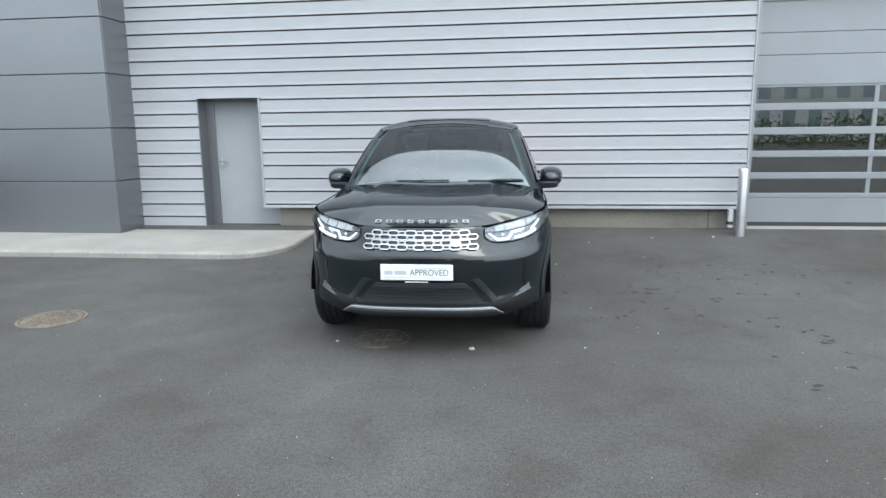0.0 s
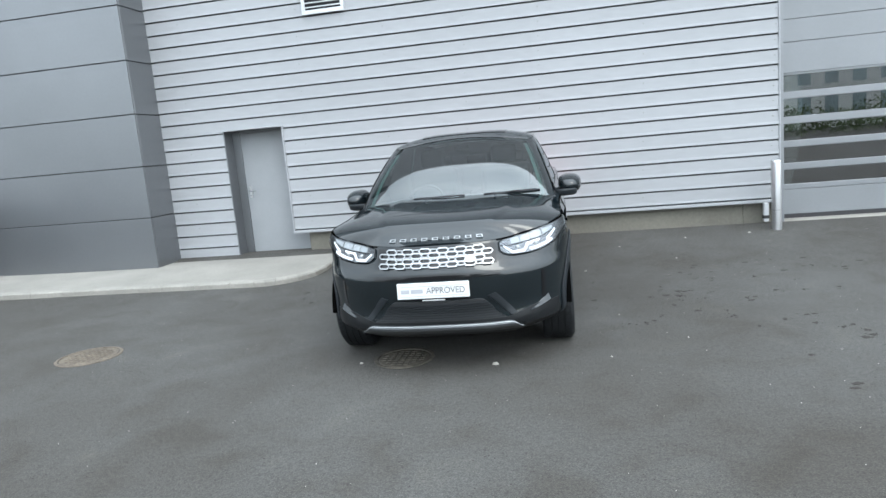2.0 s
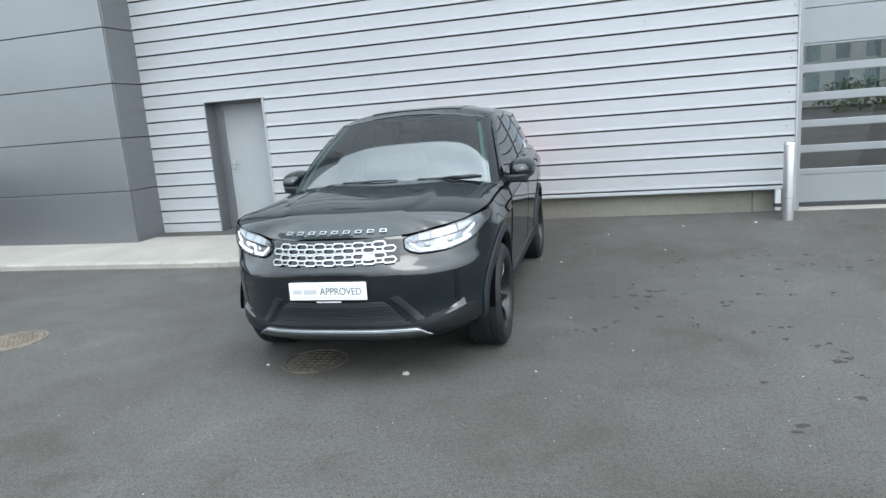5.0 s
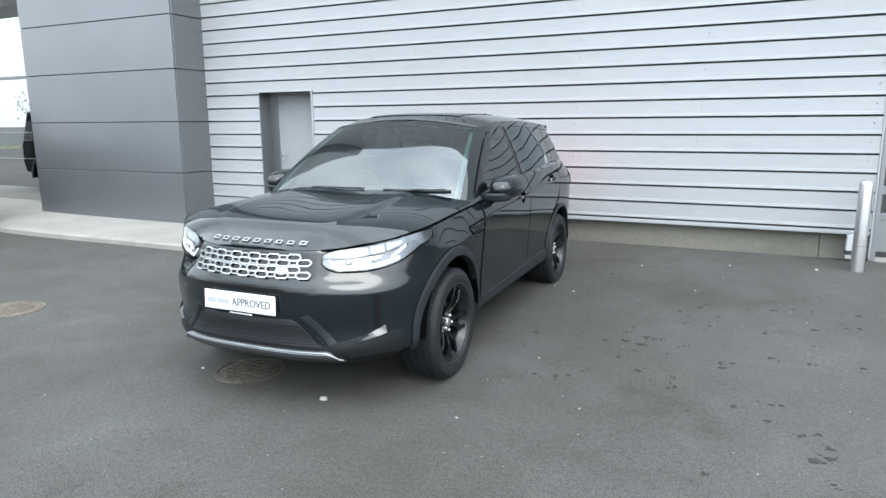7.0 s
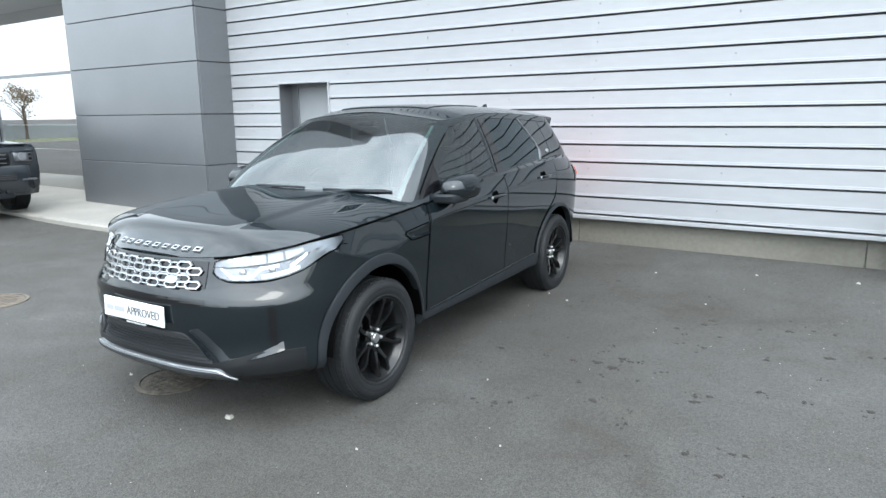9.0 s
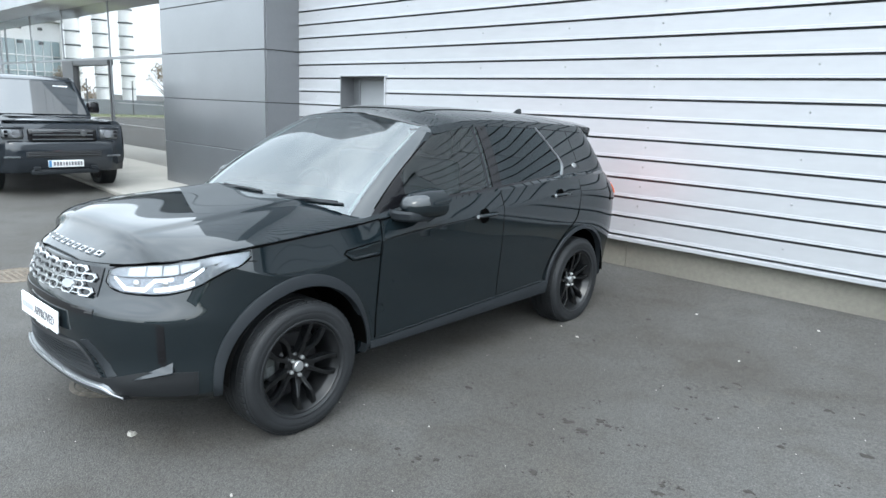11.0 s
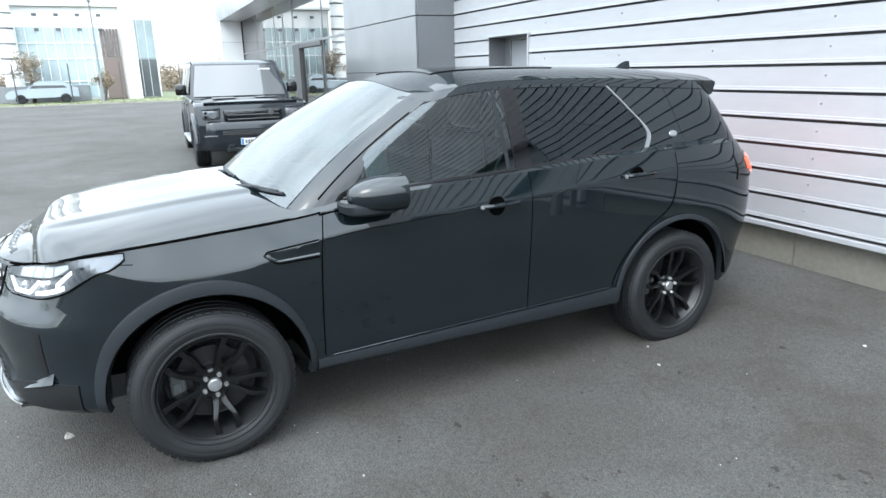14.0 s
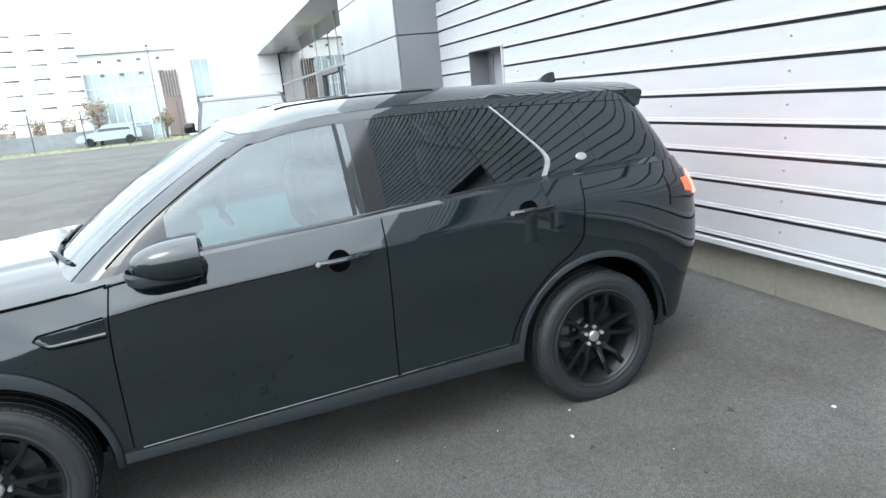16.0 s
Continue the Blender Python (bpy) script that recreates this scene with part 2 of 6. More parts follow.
def add_lathe(bm, profile, steps=32, axis="z", centre=(0, 0, 0), cap=True):
    """Turns (radius, height) pairs round an axis."""
    rings = []
    for r, h in profile:
        ring = []
        for i in range(steps):
            a = 2 * math.pi * i / steps
            c, s_ = r * math.cos(a), r * math.sin(a)
            p = {"z": (c, s_, h), "x": (h, c, s_), "y": (c, h, s_)}[axis]
            ring.append(bm.verts.new((p[0] + centre[0], p[1] + centre[1], p[2] + centre[2])))
        rings.append(ring)
    for a, b in zip(rings, rings[1:]):
        for i in range(steps):
            j = (i + 1) % steps
            bm.faces.new((a[i], a[j], b[j], b[i]))
    for ring, (r, h) in ((rings[0], profile[0]), (rings[-1], profile[-1])):
        if r > 1e-5 and cap:
            bm.faces.new(ring)
    bmesh.ops.remove_doubles(bm, verts=bm.verts, dist=1e-6)
    return bm


def add_prism(bm, outline, y0, y1, to=None):
    """A flat outline of (x, z) pairs, thick from y0 to y1."""
    a = [bm.verts.new((x, y0, z)) for x, z in outline]
    b = [bm.verts.new((x, y1, z)) for x, z in outline]
    bm.faces.new(a), bm.faces.new(b[::-1])
    for i in range(len(a)):
        j = (i + 1) % len(a)
        bm.faces.new((a[i], b[i], b[j], a[j]))
    if to is not None:
        bmesh.ops.transform(bm, matrix=to, verts=a + b)
    return bm


def add_tube(bm, points, radius, steps=8):
    """A round bar through points; radius a number or one for each point."""
    pts = [Vector(p) for p in points]
    rad = radius if isinstance(radius, (list, tuple)) else [radius] * len(pts)
    rings = []
    for i, p in enumerate(pts):
        d = (pts[min(i + 1, len(pts) - 1)] - pts[max(i - 1, 0)]).normalized()
        q = d.to_track_quat("Z", "Y")
        rings.append([bm.verts.new(p + q @ Vector((rad[i] * math.cos(2 * math.pi * k / steps), rad[i] * math.sin(2 * math.pi * k / steps), 0))) for k in range(steps)])
    for a, b in zip(rings, rings[1:]):
        for k in range(steps):
            j = (k + 1) % steps
            bm.faces.new((a[k], a[j], b[j], b[k]))
    bm.faces.new(rings[0][::-1]), bm.faces.new(rings[-1])
    return bm


def smooth01(x):
    x = min(1.0, max(0.0, x))
    return x * x * (3 - 2 * x)


def lerp(a, b, t):
    return a + (b - a) * t


def curve(pairs):
    """Piecewise smooth value through (place, value) pairs."""
    xs, ys = [p[0] for p in pairs], [p[1] for p in pairs]
    n = len(xs)
    ms = []
    for i in range(n):
        lo, hi = max(i - 1, 0), min(i + 1, n - 1)
        ms.append((ys[hi] - ys[lo]) / (xs[hi] - xs[lo]))

    def at(x):
        if x <= xs[0]:
            return ys[0]
        if x >= xs[-1]:
            return ys[-1]
        i = max(k for k in range(n - 1) if xs[k] <= x)
        h = xs[i + 1] - xs[i]
        t = (x - xs[i]) / h
        return (2 * t**3 - 3 * t**2 + 1) * ys[i] + (t**3 - 2 * t**2 + t) * h * ms[i] + (3 * t**2 - 2 * t**3) * ys[i + 1] + (t**3 - t**2) * h * ms[i + 1]

    return at


# ---- ground ----
WALL_Y = 10.0
WALL_TOP, WALL_END = 9.0, 10.8
KERB_Y, KERB_END = 8.2, -2.42


def ground_z(x, y):
    u = min(1.0, max(0.0, (y - 7.4) / 2.6))
    return 0.17 * u**2.3 * smooth01((x + 7.5) / 2) + 0.15 * smooth01((-6.5 - x) / 6) * smooth01((x + 60) / 30)


def steps_of(lo, hi, near_lo, near_hi, fine, coarse):
    out, v = [], lo
    while v < hi:
        out.append(v)
        v += fine if near_lo <= v < near_hi else coarse
    return out + [hi]


bm = bmesh.new()
gx = [-1200, -400, -150] + steps_of(-80, 40, -10, 8, 0.5, 4.0) + [120, 400, 1200]
gy = [-1200, -400, -120] + steps_of(-40, 30, 0, 11, 0.25, 3.0) + [60, 150, 400, 1200]
grid = [[bm.verts.new((x, y, ground_z(x, y))) for y in gy] for x in gx]
for i in range(len(gx) - 1):
    for j in range(len(gy) - 1):
        bm.faces.new((grid[i][j], grid[i + 1][j], grid[i + 1][j + 1], grid[i][j + 1]))
ground = tagged(part("ground", bm, M_ASPHALT, smooth=60), "dark grey worn asphalt of a forecourt", "ground", kind="structure")


# ---- pavement and kerb ----
def pave_z(x, y):
    return 0.085 + 0.055 * smooth01((y - KERB_Y) / 1.3) + 0.07 * smooth01((-6.5 - x) / 6)


bm = bmesh.new()
CORNER = 0.75
px = [-28.0, -24.0, -20.0, -16.0, -13.0, -11.0] + [-10 + 0.5 * i for i in range(16)]
edge = []
for i in range(9):
    a = radians(90 * i / 8)
    edge.append((KERB_END - CORNER + CORNER * math.sin(a), KERB_Y + CORNER - CORNER * math.cos(a)))
outline = [(x, KERB_Y) for x in px if x < KERB_END - CORNER - 0.05] + edge + [(KERB_END, 9.4), (KERB_END, 10.04)]
IN = 0.13
front_v = []
for i, (x, y) in enumerate(outline):
    ax, ay = outline[max(i - 1, 0)]
    bx, by = outline[min(i + 1, len(outline) - 1)]
    d = Vector((bx - ax, by - ay)).normalized()
    front_v.append((x - d.y * IN, y + d.x * IN))
rows_v = []
for k in range(7):
    rows_v.append([bm.verts.new((fx, lerp(fy, 10.9 if fx < -8.7 else 10.29, k / 6), pave_z(fx, lerp(fy, 10.29, k / 6)))) for fx, fy in front_v])
for a, b in zip(rows_v, rows_v[1:]):
    for i in range(len(a) - 1):
        bm.faces.new((a[i], a[i + 1], b[i + 1], b[i]))
low = [bm.verts.new((v.co.x, v.co.y, -0.05)) for v in rows_v[0]]
for i in range(len(low) - 1):
    bm.faces.new((low[i], low[i + 1], rows_v[0][i + 1], rows_v[0][i]))
pavement = tagged(part("pavement", bm, M_PAVE, smooth=40), "pale concrete pavement in front of the building", "pavement", kind="structure")
# kerb stones, one by one
for i in range(len(outline) - 1):
    (ax, ay), (bx, by) = outline[i], outline[i + 1]
    (cx_, cy_), (dx_, dy_) = front_v[i], front_v[i + 1]
    bm = bmesh.new()
    g = 0.003
    quad = [Vector((ax, ay)), Vector((bx, by)), Vector((dx_, dy_)), Vector((cx_, cy_))]
    mid = sum(quad, Vector((0, 0))) / 4
    quad = [q + (mid - q).normalized() * g for q in quad]
    bot = [bm.verts.new((q.x, q.y, -0.05)) for q in quad]
    top = [bm.verts.new((q.x, q.y, pave_z(q.x, q.y) + 0.004)) for q in quad]
    # rounded arris on the road side
    for k in (0, 1):
        inn = quad[3 - k]
        dirn = (inn - quad[k]).normalized()
        top[k].co.x += dirn.x * 0.02
        top[k].co.y += dirn.y * 0.02
    mid_v = [bm.verts.new((quad[k].x, quad[k].y, top[k].co.z - 0.02)) for k in (0, 1)]
    bm.faces.new(top), bm.faces.new((mid_v[0], mid_v[1], top[1], top[0])), bm.faces.new((bot[0], bot[1], mid_v[1], mid_v[0]))
    bm.faces.new((bot[1], bot[2], top[2], top[1], mid_v[1])), bm.faces.new((bot[3], bot[0], mid_v[0], top[0], top[3])), bm.faces.new((bot[2], bot[3], top[3], top[2]))
    part("kerb_stone", bm, M_KERB, pavement)

# ---- ribbed wall ----
RIB0, PITCH = 0.51, 0.1945
OPEN_L, OPEN_R, OPEN_T = -4.27, -3.31, 2.09
GAR_L, GAR_R, GAR_T = 3.68, 8.4, 3.5
VENT = (-2.76, -2.12, 3.63, 4.15)


def rib_profile(z0, z1):
    """(depth, height) pairs of the sheet, bottom to top: an open lap under a small stepped lip at each rib."""
    out = []
    k = 0
    while RIB0 + (k - 3) * PITCH < z1 + PITCH:
        z = RIB0 + (k - 3) * PITCH
        for d, h in ((0.008, -0.0145), (0.045, -0.0135), (0.045, 0.006), (0.001, 0.0065), (0.0, 0.008), (0.0, 0.016), (0.0035, 0.019), (0.004, 0.034), (0.0075, 0.037), (0.008, 0.050)):
            out.append((d, z + h))
        k += 1
    res = [p for p in out if z0 < p[1] < z1]
    return [(0.008, z0)] + res + [(0.008, z1)]


def cladding(x0, x1, z0, z1, parent):
    bm = bmesh.new()
    prof = rib_profile(z0, z1)
    a = [bm.verts.new((x0, WALL_Y + d, z)) for d, z in prof]
    b = [bm.verts.new((x1, WALL_Y + d, z)) for d, z in prof]
    for i in range(len(a) - 1):
        bm.faces.new((a[i], b[i], b[i + 1], a[i + 1]))
    back = [bm.verts.new((x, WALL_Y + 0.05, z)) for x in (x0, x1) for z in (z0, z1)]
    bm.faces.new((back[0], back[2], b[0], a[0]))
    bm.faces.new((back[1], back[3], b[-1], a[-1]))
    bm.faces.new([back[0], back[1]] + a[::-1])
    bm.faces.new([back[2], back[3]] + b[::-1])
    # a dark second material paints shade into the laps and under the lips
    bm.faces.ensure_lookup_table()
    shaded_faces = [i for i in range(len(prof) - 1) if max(prof[i][0], prof[i + 1][0]) > 0.04]
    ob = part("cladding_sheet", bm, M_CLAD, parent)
    ob.data.materials.append(M_LAP_SHADE)
    for i in shaded_faces:
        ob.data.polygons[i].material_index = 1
    return ob


bm = bmesh.new()
for x0, x1, z0, z1 in ((-5.4, OPEN_L, 0, WALL_TOP), (OPEN_L, -3.1, OPEN_T, WALL_TOP), (-3.1, GAR_L, 0.501, WALL_TOP), (GAR_L, GAR_R, GAR_T, WALL_TOP), (GAR_R, WALL_END, 0, WALL_TOP)):
    add_box(bm, x0, x1, WALL_Y + 0.05, WALL_Y + 0.35, z0, z1)
wall_main = tagged(part("wall_main", bm, M_INSIDE), "workshop wall clad in horizontally ribbed silver metal sheet", "wall", kind="structure")
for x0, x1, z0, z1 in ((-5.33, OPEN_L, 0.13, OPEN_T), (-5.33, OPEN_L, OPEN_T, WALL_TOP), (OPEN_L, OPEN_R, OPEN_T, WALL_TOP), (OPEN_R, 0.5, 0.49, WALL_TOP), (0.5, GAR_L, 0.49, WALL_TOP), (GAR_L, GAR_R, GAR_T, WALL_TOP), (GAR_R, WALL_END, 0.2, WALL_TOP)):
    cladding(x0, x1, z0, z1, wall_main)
# wall's other sides and roof
bm = bmesh.new()
add_box(bm, WALL_END - 0.3, WALL_END, WALL_Y + 0.35, 24, 0, WALL_TOP)
add_box(bm, -5.4, WALL_END, 23.7, 24, 0, WALL_TOP)
add_box(bm, -5.4, -5.1, WALL_Y + 0.35, 24, 0, WALL_TOP)
tagged(part("wall_back", bm, M_CLAD), "plain outer walls of the workshop", "wall", kind="structure")
tagged(part("roof", box(-5.4, WALL_END, WALL_Y + 0.05, 24, WALL_TOP + 0.004, WALL_TOP + 0.15), M_TRIM), "flat workshop roof", "roof", kind="structure")
# drip trim along the bottom of the sheets
bm = bmesh.new()
add_prism(bm, [(0.0, 0.455), (0.042, 0.455), (0.042, 0.488), (0.036, 0.492), (0.0, 0.497)], OPEN_R, GAR_L - 0.02)
bmesh.ops.transform(bm, matrix=Matrix(((0, 1, 0, 0), (-1, 0, 0, WALL_Y + 0.03), (0, 0, 1, 0), (0, 0, 0, 1))), verts=bm.verts)
part("drip_trim", bm, M_CLAD, wall_main)
part("corner_trim", box(GAR_L - 0.012, GAR_L + 0.008, WALL_Y - 0.006, WALL_Y + 0.3, 0.2, WALL_TOP, 0.004), M_CLAD, wall_main)
part("end_trim", box(WALL_END - 0.04, WALL_END + 0.03, WALL_Y - 0.012, WALL_Y + 0.3, 0.17, WALL_TOP, 0.004), M_TRIM, wall_main)
part("head_trim", box(OPEN_L - 0.01, OPEN_R + 0.05, WALL_Y - 0.012, WALL_Y + 0.045, OPEN_T, OPEN_T + 0.025, 0.004), M_CLAD, wall_main)
part("jamb_trim", box(OPEN_R, OPEN_R + 0.02, WALL_Y - 0.012, WALL_Y + 0.045, 0.49, OPEN_T, 0.003), M_CLAD, wall_main)
# concrete plinth in cast lengths
plinth = tagged(new("plinth"), "buff concrete plinth under the metal sheets", "plinth", kind="structure")
for x0, x1 in ((-3.1, -2.5), (-2.495, 0.4), (0.405, 3.22), (3.225, 3.66)):
    part("plinth_block", box(x0, x1, WALL_Y + 0.085, WALL_Y + 0.3, -0.1, 0.5, 0.006), M_PLINTH, plinth)
# louvred vent
vent = tagged(new("wall_vent"), "white metal louvred wall vent", "vent")
x0, x1, z0, z1 = VENT
for bx0, bx1, bz0, bz1 in ((x0, x1, z0, z0 + 0.06), (x0, x1, z1 - 0.05, z1), (x0, x0 + 0.05, z0 + 0.06, z1 - 0.05), (x1 - 0.05, x1, z0 + 0.06, z1 - 0.05)):
    part("frame", box(bx0, bx1, WALL_Y - 0.035, WALL_Y + 0.02, bz0, bz1, 0.004), M_TRIM, vent)
part("backing", box(x0 + 0.05, x1 - 0.05, WALL_Y - 0.002, WALL_Y + 0.01, z0 + 0.06, z1 - 0.05), M_DARK, vent)
for k in range(6):
    bm = box(x0 + 0.05, x1 - 0.05, -0.02, 0.02, -0.003, 0.003)
    bmesh.ops.transform(bm, matrix=Matrix.Translation((0, WALL_Y - 0.016, z0 + 0.1 + 0.062 * k)) @ Matrix.Rotation(radians(35), 4, "X"), verts=bm.verts)
    part("slat", bm, M_TRIM, vent)

# ---- side door in its recess ----
door = tagged(new("door_1"), "closed grey steel side door in a recess", "door", kind="structure")
part("leaf", box(-4.13, -3.12, 10.27, 10.31, 0.155, 2.05, 0.004), M_DOOR, door)
part("door_frame", box(-4.26, -4.13, 10.25, 10.31, 0.14, 2.09, 0.004), M_PANEL, door, "dark grey door frame")
part("door_head", box(-4.13, -3.1, 10.25, 10.31, 2.054, 2.09, 0.003), M_DOOR, door)
part("reveal", box(-4.27, -4.255, WALL_Y + 0.002, 10.25, 0.13, 2.09), M_PANEL, door, "dark grey metal reveal")
plate_h = part("handle_plate", box(-4.085, -4.045, 10.258, 10.27, 1.04, 1.22, 0.005), M_STEEL, door, "steel handle plate")
bm = bmesh.new()
add_tube(bm, [(-4.065, 10.258, 1.15), (-4.065, 10.215, 1.15), (-4.01, 10.21, 1.148), (-3.95, 10.212, 1.146)], 0.009)
part("door_handle", bm, M_PANEL, plate_h)
bm = bmesh.new()
add_lathe(bm, [(0.012, 10.25), (0.014, 10.262)], 14, "y", (-4.065, 0, 1.075))
part("lock", bm, M_SCREW, plate_h)

# ---- sectional garage door ----
garage = tagged(new("door_2"), "closed grey sectional garage door with glazed rows", "garage door", kind="structure")
GY = 10.3
BAYS = [(3.74, 5.36), (5.42, 6.95), (7.01, 8.3)]
ROWS_Z = [(0.65, 0.85), (0.94, 1.155), (1.245, 1.47), (1.57, 1.805), (1.90, 2.115)]
part("bottom_panel", box(GAR_L, GAR_R, GY, GY + 0.05, 0.235, 0.575, 0.004), M_GARAGE, garage)
part("rubber_seal", box(GAR_L, GAR_R, GY - 0.005, GY + 0.05, 0.17, 0.235, 0.004), M_JOINT, garage)
part("threshold", box(GAR_L, GAR_R, GY - 0.25, GY + 0.06, 0.1, 0.178, 0.006), M_KERB, garage)
zz = [0.579, *[v for r in ROWS_Z for v in r], 2.14]
for k in range(0, len(zz), 2):
    part("rail", box(GAR_L, GAR_R, GY, GY + 0.05, zz[k], zz[k + 1], 0.006), M_GARAGE, garage)
for z0, z1 in ((2.144, 2.545), (2.549, 2.84), (2.844, 3.25), (3.254, GAR_T)):
    part("top_panel", box(GAR_L, GAR_R, GY, GY + 0.05, z0, z1, 0.005), M_GARAGE, garage)
for (z0, z1) in ROWS_Z:
    for (x0, x1) in BAYS:
        ob = part("pane", box(x0, x1, GY + 0.02, GY + 0.026, z0, z1), M_PANE, garage)
        ob.visible_shadow = False
    for x0, x1 in ((GAR_L, 3.74), (5.36, 5.42), (6.95, 7.01), (8.3, GAR_R)):
        part("mullion", box(x0, x1, GY + 0.002, GY + 0.05, z0, z1, 0.004), M_GARAGE, garage)
tagged(part("jamb", box(GAR_L + 0.02, GAR_L + 0.06, WALL_Y + 0.05, GY, 0.17, GAR_T), M_GARAGE), "grey metal garage jamb", "jamb", kind="structure")
tagged(part("workshop_floor", box(-4.9, WALL_END - 0.3, WALL_Y + 0.36, 23.7, 0.1, 0.16), M_INSIDE), "grey workshop floor", "floor", kind="structure")

# ---- bollard ----
bollard = tagged(new("bollard"), "round stainless steel bollard beside the garage door", "bollard")
bz = ground_z(3.545, 9.71)
bm = bmesh.new()
add_lathe(bm, [(0.062, bz - 0.05), (0.062, 1.005), (0.059, 1.02), (0.048, 1.033), (0.0, 1.038)], 28, "z", (3.545, 9.71, 0))
part("post", bm, M_STEEL, bollard, smooth=40)
bm = bmesh.new()
add_lathe(bm, [(0.0635, 0.385), (0.0635, 0.39)], 28, "z", (3.545, 9.71, 0))
part("weld_seam", bm, M_SCREW, bollard)
dp = tagged(new("downpipe_foot"), "white square trim foot with dark bracket", "trim", kind="structure")
part("foot", box(3.46, 3.52, 9.955, 10.03, 0.2, 0.45, 0.004), M_TRIM, dp)
part("bracket", box(3.455, 3.525, 9.95, 10.035, 0.24, 0.285, 0.003), M_JOINT, dp)

# ---- showroom portal: dark block, fascia, fin, glass ----
BX0, BX1, BY = -8.72, -5.3, 9.40
PORTAL_TOP, BLOCK_TOP = 4.42, 8.8
SHOW_END = -26.9


def panel_rows(parent, x0, x1, y, zs, material, depth=0.03):
    for z0, z1 in zip(zs, zs[1:]):
        part("panel", box(x0 + 0.004, x1 - 0.004, y, y + depth, z0 + 0.006, z1 - 0.006, 0.004), material, parent)


block = tagged(part("wall_block", box(BX0 + 0.02, BX1 - 0.02, BY + 0.02, 12.0, 0.0, BLOCK_TOP), M_JOINT), "dark grey metal-panelled end block of the showroom", "wall", kind="structure")
BLOCK_Z = [0.13, 0.905, 1.675, 2.445, 3.215, 3.985, 4.755, 5.525, 6.295, 7.065, 7.835, BLOCK_TOP]
panel_rows(block, BX0, BX1, BY, BLOCK_Z, M_PANEL)
for z0, z1 in zip(BLOCK_Z, BLOCK_Z[1:]):
    part("panel", box(BX1 - 0.03, BX1, BY + 0.036, WALL_Y + 0.045, z0 + 0.006, z1 - 0.006, 0.004), M_PANEL, block)
    part("panel", box(BX0, BX0 + 0.03, BY + 0.036, 10.24, z0 + 0.006, z1 - 0.006, 0.004), M_PANEL, block)
fascia = tagged(part("wall_fascia", box(SHOW_END + 0.02, BX0 - 0.004, BY + 0.02, 12.0, 3.85, PORTAL_TOP), M_JOINT), "grey panelled fascia over the showroom glass", "fascia", kind="structure")
for k in range(5):
    x0 = lerp(SHOW_END, BX0, k / 5)
    x1 = lerp(SHOW_END, BX0, (k + 1) / 5)
    part("panel", box(x0 + 0.004, x1 - 0.004, BY, BY + 0.03, 3.83, PORTAL_TOP, 0.004), M_PANEL, fascia)
    # pale to stand for light bounced up from the pavement
    part("soffit_panel", box(x0 + 0.004, x1 - 0.004, BY + 0.034, 10.6, 3.83, 3.848, 0.003), M_PANEL_LIT, fascia)
fin = tagged(part("wall_fin", box(SHOW_END + 0.02, -25.93, BY + 0.034, 12.0, 0.0, 3.845), M_JOINT), "panelled far end of the showroom, strong light in its pale grey", "wall", kind="structure")
panel_rows(fin, SHOW_END, -25.9, BY, [0.13, 1.1, 2.1, 3.0, 3.826], M_PANEL_LIT)
for z0, z1 in ((0.14, 1.1), (1.11, 2.1), (2.11, 3.0), (3.01, 3.826)):
    part("panel", box(-25.926, -25.9, BY + 0.036, 10.24, z0, z1, 0.004), M_PANEL_LIT, fin)

SHOW_Y = 10.25
showroom = tagged(new("window_1"), "full-height showroom glazing with dark frames", "window", kind="structure")
XS = [-25.9, -22.6, -19.3, -16.6, -13.4, BX0]
for a, b in zip(XS, XS[1:]):
    for z0, z1 in ((0.14, 2.50), (2.56, 3.83)):
        if (a, z0) == (-16.6, 0.14):
            continue
        ob = part("pane", box(a + 0.03, b - 0.03, SHOW_Y + 0.02, SHOW_Y + 0.03, z0, z1), M_SHOW_GLASS, showroom)
        ob.visible_shadow = False
for x in XS[1:-1]:
    part("mullion", box(x - 0.03, x + 0.03, SHOW_Y + 0.006, SHOW_Y + 0.1, 0.13, 3.83, 0.004), M_PANEL, showroom)
for a, b in zip(XS, XS[1:]):
    part("transom", box(a + 0.03, b - 0.03, SHOW_Y, SHOW_Y + 0.08, 2.50, 2.56, 0.003), M_PANEL, showroom)
M_FRAME = mat("dark_grey_frame", (0.035, 0.036, 0.039), 0.4, stain=0.1)
entrance = tagged(new("door_3"), "glazed showroom entrance with a dark grey frame", "door", kind="structure")
part("frame", box(-16.57, -15.75, SHOW_Y - 0.06, SHOW_Y + 0.1, 0.13, 2.50, 0.005), M_FRAME, entrance)
part("head", box(-15.75, -13.43, SHOW_Y - 0.05, SHOW_Y + 0.1, 2.38, 2.50, 0.005), M_FRAME, entrance)
part("stile", box(-13.50, -13.43, SHOW_Y - 0.02, SHOW_Y + 0.1, 0.13, 2.38, 0.005), M_FRAME, entrance)
ob = part("pane", box(-15.75, -13.53, SHOW_Y + 0.02, SHOW_Y + 0.03, 0.14, 2.36), M_SHOW_GLASS, entrance)
ob.visible_shadow = False
M_DOT = mat("white_dots", (0.45, 0.45, 0.45), 0.6)
bm = bmesh.new()
x = -13.1
while x < BX0 - 0.05:
    for z in (1.0, 1.5):
        add_box(bm, x, x + 0.016, SHOW_Y + 0.014, SHOW_Y + 0.018, z, z + 0.012)
    x += 0.075
tagged(part("glass_markings", bm, M_DOT), "rows of small white dots stuck on the glass", "marking", kind="stuff")
